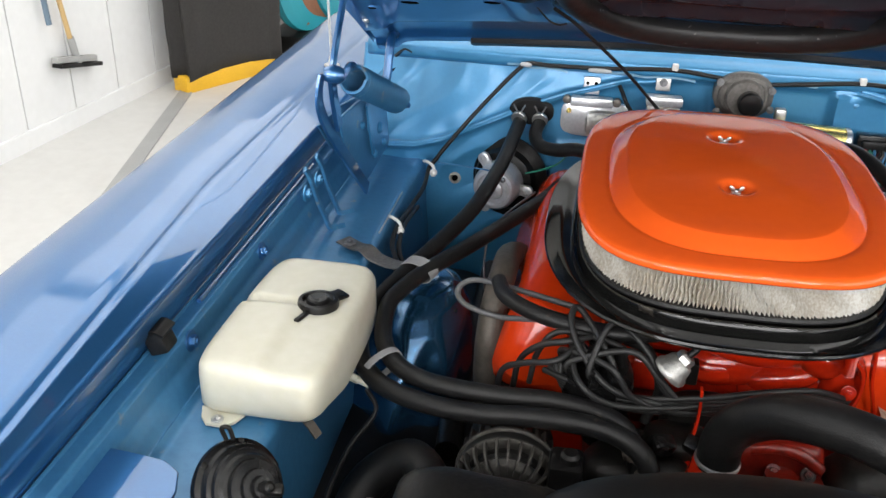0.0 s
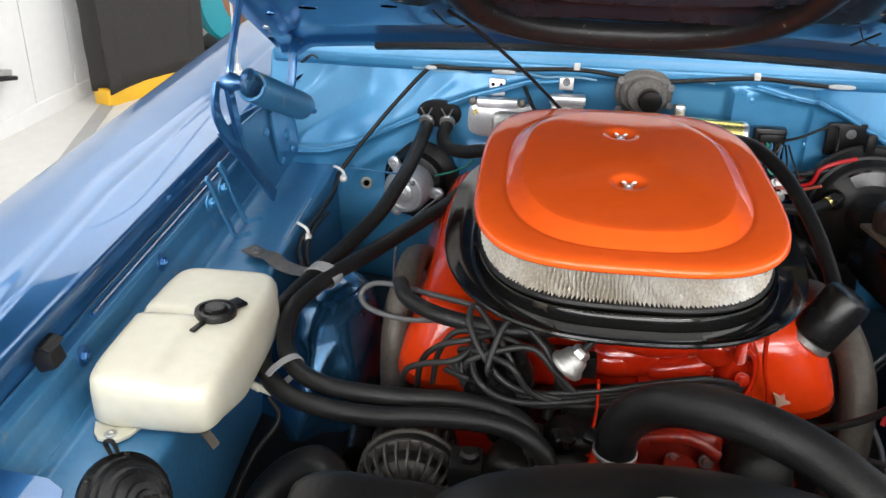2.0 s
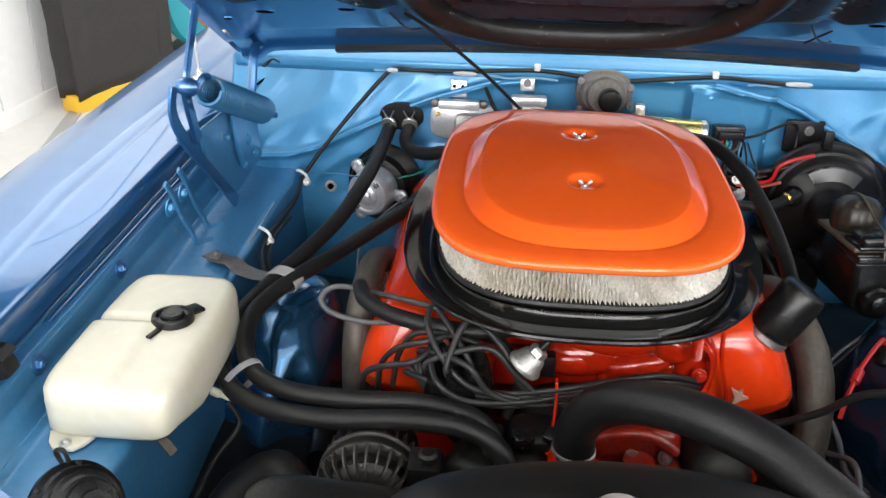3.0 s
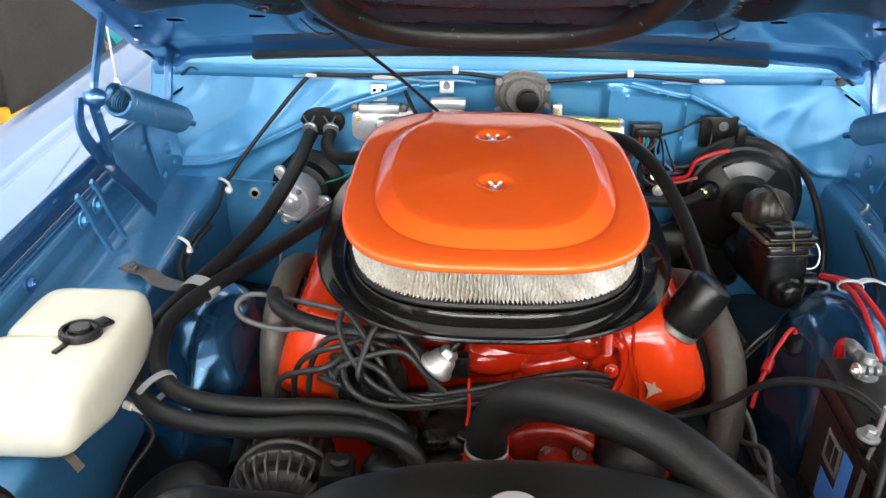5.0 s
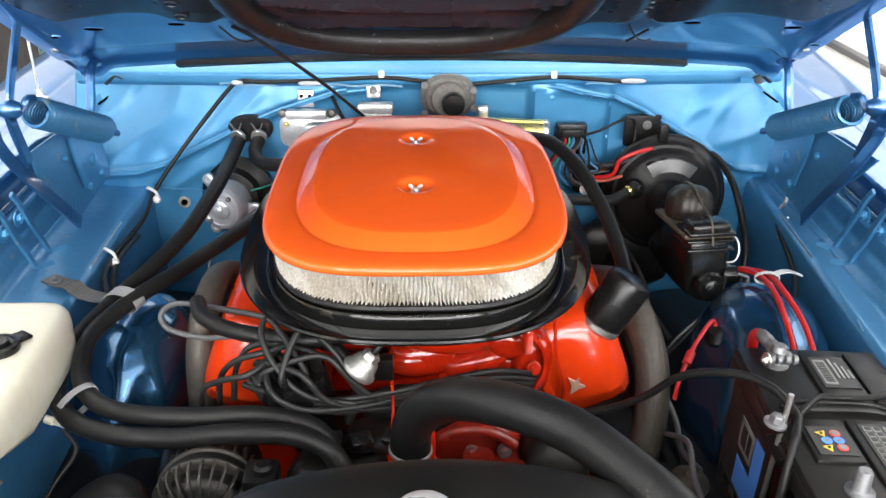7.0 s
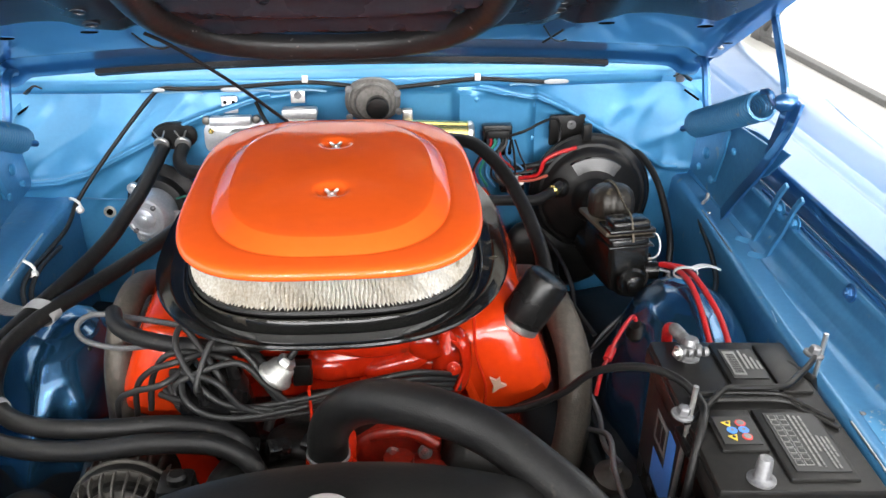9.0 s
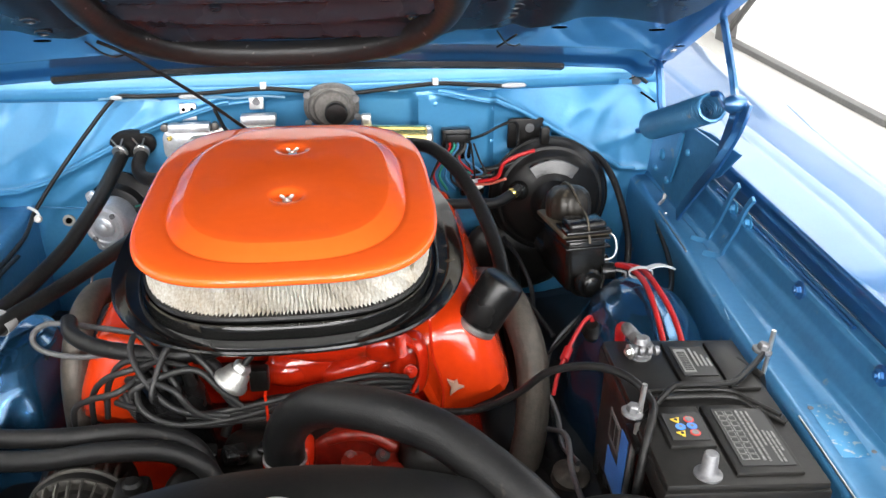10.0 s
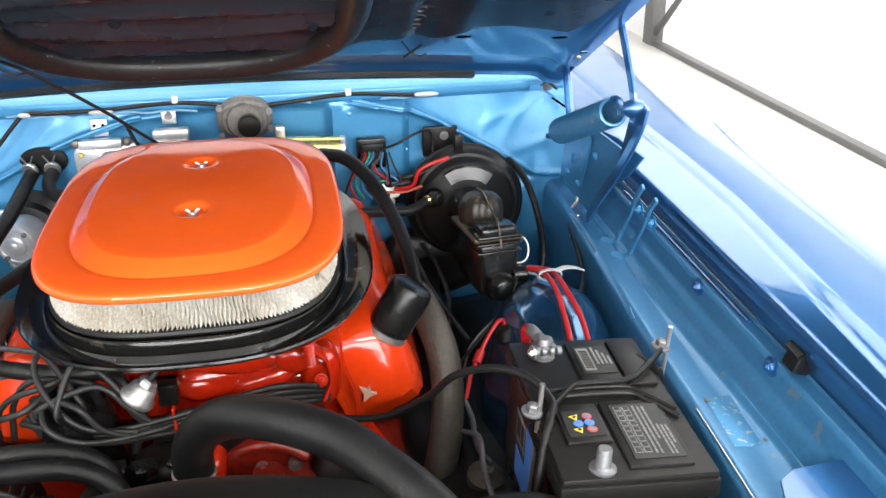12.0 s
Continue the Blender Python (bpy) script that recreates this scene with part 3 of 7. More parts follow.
# raised bead that follows the pressed arch, one on either side
for sgn, d_in in ((-1, 0.17), (1, 0.24)):
    ds = [sgn * (d_in + (0.66 - d_in) * i / 40) for i in range(41)]
    bm = bmesh.new()
    tube(bm, [(XC + d, firewall_y(d, fold_z(d) + 0.001) - 0.002, fold_z(d) + 0.001) for d in ds], 0.0050, 10, 2)
    part("seam_bead", bm, BLUE_LIT, car, smooth=70)

bm = bmesh.new()
COWL = [(0.014, 0.944), (0.002, 0.946), (-0.006, 0.953), (-0.006, 0.972), (0.006, 0.979), (0.022, 0.982), (0.034, 0.992), (0.06, 1.001), (0.12, 1.012), (0.30, 1.03)]
loft(bm, [[V(XC + d, lip_y(d) + p.x, p.y - 0.02 * (abs(d) / 0.69) ** 2) for p in along(COWL)] for d in (0.72 * (i / 30 - 1) for i in range(61))], closed=False)
part("cowl", bm, BLUE_LIT, car, "blue rolled cowl edge above the firewall, in the lit paint copy", smooth=50, solid=0.0016)

# seam sealer and rub marks on the cowl
for d0, d1, z in ((-0.42, -0.30, 0.952), (-0.22, -0.06, 0.951), (0.30, 0.42, 0.951), (0.05, 0.16, 0.953)):
    bm = bmesh.new()
    pts = [(XC + d0 + (d1 - d0) * i / 5, lip_y(d0 + (d1 - d0) * i / 5) - 0.0075, z + 0.002 * math.sin(i * 2.2) - 0.02 * (d0 / 0.69) ** 2) for i in range(6)]
    flat_bar(bm, pts, 0.004, 0.0015)
    part("sealer", bm, SEALER, car, "pale smeared seam sealer")

# unseen front, underside and wheels; the panels keep light out of the bay
bm = bmesh.new()
box(bm, (XC, 0.47, 0.545), (1.86, 0.05, 0.59), (0, 0, 0), 0.02)
part("front_panel", bm, BLUE, car, "unseen blue front panel added to block light from the bay")
bm = bmesh.new()
box(bm, (XC, 1.15, 0.24), (1.30, 1.50, 0.02), (0, 0, 0), 0.004)
part("underbody", bm, RUBBER, car, "unseen black underbody added to keep floor light out")
for s in (-1, 1):
    # Rails coloured black for the shade below the engine.
    bm = bmesh.new()
    box(bm, (X(s, 0.50), 1.15, 0.33), (0.11, 1.46, 0.16), (0, 0, 0), 0.01)
    part("frame_rail", bm, RUBBER, car, "frame rail coloured black for the shade below the engine")
    wheel = part("wheel", lathe(bmesh.new(), [(0.20, -0.10), (0.31, -0.10), (0.33, -0.07), (0.33, 0.07), (0.31, 0.10), (0.20, 0.10)], (X(s, 0.80), 1.10, 0.33), (1, 0, 0), 40), RUBBER, car, "black tyre under the fender")
    part("rim", lathe(bmesh.new(), [(0.05, -0.06), (0.20, -0.05), (0.20, 0.05), (0.05, 0.06)], (X(s, 0.80), 1.10, 0.33), (1, 0, 0), 32), ZINC, wheel)

# black sheets that paint the shade at the bottom of both wells
for s in (-1, 1):
    bm = bmesh.new()
    sheet(bm, lambda u, v: V(X(s, 0.60 - 0.34 * u), 0.63 + 1.15 * v, 0.50 + 0.05 * math.sin(3.1 * v) - 0.05 * u + 0.012 * noise.noise(V(u * 5, v * 9, s * 3))), 16, 30)
    part("splash_shield", bm, RUBBER, car, "black sheet put in for the shade at the well bottom", smooth=60, solid=0.003)

# ---- bonnet ----
HU, HN, H0 = V(0, -0.871, 0.491), V(0, -0.491, -0.871), V(XC, 1.735, 1.018)


def on_hood(d, s, h):
    return H0 + V(d, 0, 0) + HU * s + HN * h


def rear(d):
    return -0.105 * (abs(d) / 0.69) ** 2


def black_low(d):
    pts = ((0, 0.165), (0.20, 0.185), (0.245, 0.226), (0.36, 0.228), (0.398, 0.262), (0.43, 0.284), (0.485, 0.280), (0.54, 0.258), (0.597, 0.230), (0.63, 0.31), (0.64, 0.42))
    d = abs(d)
    for (a, sa), (b, sb) in zip(pts, pts[1:]):
        if d <= b:
            return sa + (sb - sa) * (d - a) / (b - a)
    return 0.42


def hood_h(d, s):
    q = s - rear(d)
    h = 0.0
    h -= 0.012 * (1 / (1 + math.exp(-(q - 0.035) / 0.004)) - 1 / (1 + math.exp(-(q - 0.115) / 0.006)))
    edge = 0.69 - abs(d)
    h += 0.016 * (1 / (1 + math.exp((edge - 0.055) / 0.005)))
    h -= 0.02 * max(0, 1 - edge / 0.010)
    return h


bm = bmesh.new()
sheet(bm, lambda u, v: on_hood(0.69 * (2 * u - 1), rear(0.69 * (2 * u - 1)) + 1.32 * v ** 1.6, hood_h(0.69 * (2 * u - 1), rear(0.69 * (2 * u - 1)) + 1.32 * v ** 1.6)), 140, 110)
hood = part("hood", bm, BLUE, car, "open bonnet, blue underside with a black painted centre", smooth=40)
bm = bmesh.new()
sheet(bm, lambda u, v: on_hood(0.695 * (2 * u - 1), rear(0.695 * (2 * u - 1)) - 0.005 + 1.34 * v, -0.045 + 0.015 * abs(2 * u - 1) ** 3 + 0.022 * max(0, 1 - v * 30)), 40, 40)
part("outer_skin", bm, BLUE, hood, solid=0.0016)
for d in (-0.695, 0.695):
    bm = bmesh.new()
    flat_bar(bm, [on_hood(d, rear(d) + 0.05 * i, -0.016) for i in range(27)], 0.034, 0.0025, n=1, up=HN)
    part("side_flange", bm, BLUE, hood)


def ridge(x, w):
    return math.exp(-(x / w) ** 2)


def black_h(d, s):
    h = 0.012
    x = d + XC
    r = ((abs(x) / 0.245) ** 2.6 + (abs(s - 0.455) / 0.30) ** 2.6)
    inside = 1 / (1 + math.exp((r - 0.92) / 0.04))
    h -= 0.009 * inside
    bow = 0.030 * (x / 0.2) ** 2
    h += inside * (0.018 * ridge(s - 0.255 + bow * 0.4, 0.012) + 0.024 * ridge(s - 0.345 - bow, 0.015) + 0.022 * ridge(s - 0.44, 0.014) + 0.024 * ridge(s - 0.53 + bow, 0.018))
    if abs(x) > 0.29:
        h += 0.006 * ridge(abs(d) - 0.40, 0.03) - 0.008 * ridge(abs(d) - 0.335, 0.018)
    return h


bm = bmesh.new()
sheet(bm, lambda u, v: on_hood(0.64 * (2 * u - 1), black_low(0.64 * (2 * u - 1)) + (1.2 - black_low(0.64 * (2 * u - 1))) * v,
                               black_h(0.64 * (2 * u - 1), black_low(0.64 * (2 * u - 1)) + (1.2 - black_low(0.64 * (2 * u - 1))) * v) - 0.03 * max(0, 1 - v * 60)), 200, 150)
part("centre_panel", bm, BLACK_HOOD, hood, "satin black embossed centre panel", smooth=50)
bm = bmesh.new()
path = [on_hood(-XC - 0.008 + p.x, 0.468 + p.y, 0.014) for p in oval(0, 0, 0.262, 0.318, 2.7, 0, 90)]
ring = [(0.026 * math.cos(a), 0.024 * math.sin(a)) for a in (2 * math.pi * i / 16 for i in range(16))]
rings = []
cen = on_hood(-XC - 0.008, 0.468, 0.014)
for p in path:
    o = (p - cen).normalized()
    rings.append([p + o * x + HN * y for x, y in ring])
loft(bm, rings + [rings[0]], (False, False))
bmesh.ops.remove_doubles(bm, verts=bm.verts, dist=0.0002)
part("intake_seal", bm, SEAL, hood, "thick black rubber oval seal, scuffed along its lip", smooth=60)
bm = bmesh.new()
flat_bar(bm, [on_hood(0.485 * (i / 15 - 1), rear(0.485 * (i / 15 - 1)) + 0.013, 0.004) for i in range(31)], 0.016, 0.011, n=1, up=HU)
part("rear_weatherstrip", bm, SEAL, hood, "black rubber weatherstrip along the rear edge")
# Near-black without gloss: paints the shade inside small openings.
HOLE_SHADE = material("opening_shade_black", (0.003, 0.003, 0.003), 0.9, spec=0.0)
for d, s, a in ((0.423, 0.212, 0.014), (0.602, 0.184, 0.015), (0.66, 0.134, 0.009), (-0.423, 0.205, 0.014), (-0.567, 0.177, 0.016), (-0.638, 0.165, 0.011)):
    bm = bmesh.new()
    c = on_hood(d, s, hood_h(d, s))
    loft(bm, [[c + V(k * a * math.cos(t), 0, 0) + HU * (k * 0.45 * a * math.sin(t)) + HN * h for t in (2 * math.pi * i / 18 for i in range(18))]
              for k, h in ((1.16, -0.002), (1.10, 0.0008), (1.0, 0.0008))], (False, False))
    part("hole_rim", bm, BLUE, hood)
    bm = bmesh.new()
    loft(bm, [[c + V(a * math.cos(t), 0, 0) + HU * (0.45 * a * math.sin(t)) + HN * h for t in (2 * math.pi * i / 18 for i in range(18))] for h in (-0.002, 0.0016)])
    part("drain_hole", bm, HOLE_SHADE, hood, "black oval disc painting the shade of a drain hole")
for d, s in ((-0.125, 0.37), (0.16, 0.375), (0.325, 0.30), (0.325, 0.385), (0.325, 0.345), (-0.39, 0.30), (-0.39, 0.36)):
    bm = bmesh.new()
    c = on_hood(d, s, black_h(d, s))
    big = abs(d) > 0.3
    lathe(bm, [(0.014, 0), (0.013, 0.002), (0.009, 0.002), (0.008, -0.001)] if big else [(0.009, 0), (0.009, 0.002), (0.005, 0.003), (0.005, 0.005)], c, HN, 18)
    part("dimple" if big else "rivet", bm, BLACK_HOOD, hood)
for d in (0.60, -0.60):
    bm = bmesh.new()
    lathe(bm, [(0.006, -0.002), (0.006, 0.004), (0.003, 0.005)], on_hood(d * 1.1, 0.10, 0.014), HN, 10)
    part("screw", bm, ZINC, hood)
# cable clips at the edge of the black panel
for d, s in ((-0.315, 0.225), (0.34, 0.23)):
    bm = bmesh.new()
    tube(bm, [on_hood(d - 0.03, s + 0.02, 0.016), on_hood(d - 0.012, s - 0.012, 0.026), on_hood(d + 0.004, s - 0.020, 0.030), on_hood(d + 0.016, s - 0.032, 0.024)], 0.0015, 8)
    part("cable_clip", bm, GRIMY, hood, "thin rusty wire clip")
bm = bmesh.new()
lathe(bm, [(0.008, 0), (0.008, 0.008), (0.006, 0.012), (0.003, 0.013)], on_hood(-0.292, 0.315, 0.018), HN, 14)
part("rubber_button", bm, WHITE_PLASTIC, hood, "small pale plastic button")

# ---- bonnet hinges ----
for s in (-1, 1):
    zs = 0.004 * s

    def P(d, y, z):
        return V(X(s, d + 0.012 * s), y - 0.012 * s, z + zs)

    bm = bmesh.new()
    out = [(1.44, 0.938), (1.56, 0.930), (1.69, 0.905), (1.76, 0.87), (1.785, 0.765), (1.575, 0.755), (1.54, 0.79), (1.46, 0.88)]
    loft(bm, [[P(d, y, z) for y, z in out] for d in (0.668, 0.673)])
    hinge = part("hood_hinge", bm, BLUE_APRON, car, "blue painted bonnet hinge with a heavy coil spring", bevel=0.0015)
    bm = bmesh.new()
    helix(bm, P(0.640, 1.425, 1.012), P(0.620, 1.650, 0.906), 0.0225, 0.0038, 28)
    part("coil_spring", bm, BLUE_APRON, hinge, "blue painted close wound coil spring", smooth=60)
    bm = bmesh.new()
    tube(bm, [P(0.640, 1.43, 1.034), P(0.642, 1.41, 1.038), P(0.648, 1.398, 1.024), P(0.656, 1.390, 1.018), P(0.662, 1.385, 1.022)], 0.0055, 8)
    part("spring_hook", bm, BLUE, hinge)
    bm = bmesh.new()
    tube(bm, [P(0.620, 1.648, 0.905), P(0.612, 1.672, 0.892), P(0.606, 1.685, 0.886)], 0.006, 8)
    part("spring_hook", bm, BLUE, hinge)
    bm = bmesh.new()
    lathe(bm, [(0.010, -0.018), (0.014, -0.010), (0.0145, 0.004), (0.010, 0.014)], P(0.662, 1.384, 1.03), (s, -0.3, 0.1), 18)
    part("hook_boss", bm, BLUE, hinge)
    bm = bmesh.new()
    bow = 0.010 if s > 0 else 0.0
    flat_bar(bm, [P(0.674, 1.366, 1.036), P(0.678 - bow, 1.360 + bow, 1.00), P(0.677 - 1.6 * bow, 1.374 + bow, 0.962), P(0.672 - 1.6 * bow, 1.425, 0.902), P(0.664 - bow, 1.49, 0.832), P(0.655, 1.555, 0.762)], 0.024, 0.006, up=(0, -1, 0.3))
    part("arm", bm, BLUE, hinge, "curved flat steel arm", bevel=0.0015)
    bm = bmesh.new()
    flat_bar(bm, [P(0.668, 1.40, 1.02), P(0.670, 1.43, 1.06), P(0.672, 1.51, 1.148), P(0.674, 1.56, 1.21)], 0.018, 0.007, up=(0, -1, 0.3))
    part("link", bm, BLUE, hinge, bevel=0.0015)
    bm = bmesh.new()
    flat_bar(bm, [P(0.664, 1.385, 1.03), P(0.666, 1.40, 0.99), P(0.668, 1.43, 0.925)], 0.022, 0.008, up=(0, -1, 0.3))
    part("link", bm, BLUE, hinge, bevel=0.0015)
    bm = bmesh.new()
    tube(bm, [P(0.650, 1.765, 1.00), P(0.648, 1.725, 1.005), P(0.646, 1.70, 0.985), P(0.648, 1.685, 0.94), P(0.652, 1.66, 0.90)], 0.0085, 8)
    part("rear_link", bm, BLUE, hinge)
    bm = bmesh.new()
    out = [(1.43, 0.925), (1.56, 0.918), (1.70, 0.895), (1.76, 0.86), (1.77, 0.79), (1.60, 0.80), (1.50, 0.86)]
    loft(bm, [[P(d, y, z) for y, z in out] for d in (0.703, 0.708)])
    part("side_plate", bm, BLUE_APRON, hinge, bevel=0.0015)
    bm = bmesh.new()
    flat_bar(bm, [P(0.664, 1.60, 0.91), P(0.662, 1.61, 0.86), P(0.664, 1.64, 0.80)], 0.016, 0.004, up=(0, 1, 0.3))
    part("stiffener", bm, BLUE_LIT, hinge)
    for y, z, r in ((1.62, 0.86, 0.010), (1.70, 0.83, 0.012), (1.66, 0.79, 0.008), (1.57, 0.88, 0.007), (1.73, 0.79, 0.007)):
        bm = bmesh.new()
        lathe(bm, [(r, 0), (r, 0.004), (r * 0.6, 0.007)], P(0.668, y, z), (-s, 0, 0), 12)
        part("rivet", bm, BLUE_LIT, hinge)
    for y0 in (0.0, 0.062):
        bm = bmesh.new()
        flat_bar(bm, [P(0.712, 1.375 + y0, 0.868), P(0.706, 1.385 + y0, 0.845), P(0.700, 1.40 + y0, 0.80), P(0.694, 1.415 + y0, 0.765), P(0.686, 1.42 + y0, 0.742), P(0.665, 1.44 + y0, 0.738)], 0.012, 0.006, up=(0, 1, 0))
        part("foot", bm, BLUE_APRON, hinge, bevel=0.0015)
        hex_bolt(hinge, "bolt", P(0.719, 1.395 + y0, 0.815), (-s, 0, 0), 0.0085, BLUE_LIT)
    # thin zinc strip along the edge of the shelf
    bm = bmesh.new()
    e0 = SHELF[s] + 0.008
    tube(bm, [(X(s, e0 + (0.045 * (y - 1.1) if s > 0 else 0)), y, 0.7372 + zs) for y in (1.44, 1.50, 1.56, 1.62)], 0.0016, 6)
    part("worn_edge", bm, ZINC, car, "thin zinc strip along the apron shelf edge")
    if s > 0:
        # zinc strip beside the battery and scratches across the shelf
        bm = bmesh.new()
        tube(bm, [(X(s, e0 + 0.045 * (y - 1.1)), y, 0.7372 + zs) for y in (0.64, 0.72, 0.80, 0.88, 0.95)], 0.0016, 6)
        part("worn_edge", bm, ZINC, car, "thin zinc strip along the apron shelf edge")
        for sx0, sy0, sx1, sy1 in ((0.738, 0.865, 0.742, 0.905), (0.735, 0.935, 0.737, 0.952), (0.672, 0.985, 0.690, 0.992), (0.668, 1.20, 0.674, 1.235)):
            bm = bmesh.new()
            flat_bar(bm, [(sx0, sy0, 0.7402), (sx1, sy1, 0.7402)], 0.0008, 0.0013)
            part("paint_scratch", bm, SEALER, car, "pale scratch through the blue paint")
    # cowl corner stop
    stop = thing("cowl_bumper", (X(s, 0.66), 1.88, 0.92), "small worn metal bonnet bumper at the cowl corner", "bumper", "cowl bumpers")
    bm = bmesh.new()
    lathe(bm, [(0.012, 0), (0.012, 0.014), (0.009, 0.018), (0.004, 0.019)], P(0.655, 1.875, 0.928), (0, -0.2, 1), 14)
    part("head", bm, LEAD, stop)
    bm = bmesh.new()
    flat_bar(bm, [P(0.61, 1.85, 0.938), P(0.65, 1.87, 0.93), P(0.69, 1.85, 0.905), P(0.71, 1.80, 0.87)], 0.010, 0.003)
    part("bracket", bm, BLUE_LIT, stop, "blue painted bracket")
    # Black bar in place of a slot's shade.
    bm = bmesh.new()
    flat_bar(bm, [P(0.662, 1.861, 0.922), P(0.690, 1.845, 0.904)], 0.004, 0.003)
    bmesh.ops.translate(bm, vec=(0, -0.006, -0.010), verts=bm.verts)
    part("slot", bm, HOLE_SHADE, stop, "black bar painting the shade of an open slot")
    bm = bmesh.new()
    flat_bar(bm, [P(0.632, 1.838, 0.946), P(0.648, 1.842, 0.950), P(0.668, 1.838, 0.936)], 0.012, 0.003, up=(0, -1, 0.4))
    part("clip", bm, GRIMY, stop, "rusty spring clip")

# radio antenna on the passenger-side fender
ant = thing("radio_antenna", (-0.752, 1.873, 0.90), "chrome radio antenna on the blue fender", "antenna")
bm = bmesh.new()
lathe(bm, [(0.017, 0.0), (0.016, 0.003), (0.008, 0.006), (0.005, 0.02)], (-0.762, 1.86, 0.899), (0, 0.05, 1), 20)
part("base", bm, ZINC, ant)
bm = bmesh.new()
rod(bm, (-0.762, 1.86, 0.915), (-0.80, 1.905, 1.75), 0.0028, 8)
part("mast", bm, ZINC, ant)

# ---- engine ----
engine = thing("engine", (0, 1.45, 0.30), "big V8 engine painted glossy orange red", "engine")


def lump(bm, centre, size, n=2.8, nu=28, nv=14, rot=(0, 0, 0), noise_=0.0):
    m = pose(*centre, *rot)

    def f(u, v):
        a, b = 2 * math.pi * u, math.pi * (v - 0.5)
        e = 2 / n
        g = lambda c: math.copysign(abs(c) ** e, c)
        p = V(size[0] * g(math.cos(b)) * g(math.cos(a)), size[1] * g(math.cos(b)) * g(math.sin(a)), size[2] * g(math.sin(b)))
        p *= 1 + noise_ * noise.noise(p * 18 + Vector(centre) * 5)
        return m @ p

    sheet(bm, f, nu, nv)
    bmesh.ops.remove_doubles(bm, verts=bm.verts, dist=0.0004)
    return bm


bm = bmesh.new()
box(bm, (0, 1.46, 0.50), (0.34, 0.62, 0.34), (0, 0, 0), 0.02)
box(bm, (0, 1.16, 0.47), (0.26, 0.06, 0.30), (0, 0, 0), 0.02)
lump(bm, (0.07, 1.12, 0.56), (0.07, 0.05, 0.08))
lump(bm, (-0.08, 1.12, 0.52), (0.09, 0.05, 0.07))
part("block", bm, RED_SHADED, engine, "red engine block with the timing cover, in a shaded enamel copy", smooth=40)
for s in (-1, 1):
    bm = bmesh.new()
    out = [(0.10, 0.56), (0.24, 0.44), (0.30, 0.50), (0.235, 0.61), (0.18, 0.76), (0.145, 0.75)]
    loft(bm, [[V(s * x, y, z) for x, z in out] for y in (1.185, 1.74)])
    part("cylinder_head", bm, RED_PAINT, engine, bevel=0.008)
    bm = bmesh.new()
    # valve cover: flange, then a tapered pan with rounded edges
    c0, ax, up = V(s * 0.190, 0, 0.692), V(s * 0.36, 0, -0.933), V(s * 0.933, 0, 0.36)
    ringset = []
    for w, h, o, yf, yb in ((0.096, -0.010, 0, 1.160, 1.745), (0.096, -0.002, 0, 1.160, 1.745), (0.088, 0.001, 0, 1.167, 1.735), (0.085, 0.010, 0, 1.172, 1.731), (0.083, 0.018, 0.001, 1.177, 1.729), (0.082, 0.045, 0.003, 1.182, 1.725), (0.080, 0.080, 0.007, 1.189, 1.72), (0.076, 0.099, 0.011, 1.194, 1.71), (0.066, 0.111, 0.013, 1.198, 1.70), (0.050, 0.117, 0.014, 1.215, 1.68), (0.030, 0.118, 0.014, 1.235, 1.66)):
        loop = []
        for p in even(oval(0, 0, 1, 1, 7, 0, 400), 120):
            # creased front end: a long upper facet and a short one turned under
            pull = 0.050 * max(0, 1 - abs(p.x - 0.42) / (1.35 if p.x < 0.42 else 0.50)) * min(1, max(0, h / 0.06)) if p.y < -0.3 else 0
            tip = V(0, -pull * max(0, 1 - max(0, h - 0.095) / 0.030) * 0.75, 0)
            loop.append(c0 + ax * (p.x * w * (1.40 if p.x > 0 else 1.0) + o) + up * h + V(0, (yf + yb) / 2 + p.y * (yb - yf) / 2, 0) + tip)
        ringset.append(loop)
    loft(bm, ringset)
    cover_ = part("valve_cover", bm, COVER_PAINT, engine, "glossy orange red stamped valve cover", smooth=30)
    for y in (1.20, 1.40, 1.60):
        hex_bolt(cover_, "bolt", c0 + ax * -0.084 + up * -0.003 + V(0, y, 0), up, 0.006, RED_PAINT)
        hex_bolt(cover_, "bolt", c0 + ax * 0.108 + up * -0.003 + V(0, y, 0), up, 0.006, RED_PAINT)
# pale irregular patch on the front end of the cover
bm = bmesh.new()
patch_outline = [(-0.006, 0.007), (0.000, 0.004), (0.003, 0.007), (0.004, 0.001), (0.009, -0.001), (0.003, -0.004), (-0.003, -0.010), (-0.002, -0.002)]
loft(bm, [[V(0.232 + 1.7 * x, y + 0.17 * -x - 0.17 * z, 0.680 + 1.7 * z) for x, z in patch_outline] for y in (1.1585, 1.1530)])
part("paint_chip", bm, material("pale_patch_colour", (0.50, 0.34, 0.26), 0.55, 0.0, (0.40, 0.24, 0.17), 200, 0.8), cover_, "pale irregular patch on the valve cover")
bm = bmesh.new()
box(bm, (0, 1.44, 0.755), (0.30, 0.50, 0.09), (0, 0, 0), 0.025)
intake = part("intake_manifold", bm, RED_PAINT, engine, "red painted cast intake manifold", smooth=50)
part("front_rail", box(bmesh.new(), (0, 1.165, 0.70), (0.36, 0.025, 0.055), (0, 0, 0), 0.008), RED_PAINT, intake, smooth=50)
part("plenum", box(bmesh.new(), (0, 1.36, 0.815), (0.16, 0.36, 0.07), (0, 0, 0), 0.015), RED_PAINT, intake, smooth=50)
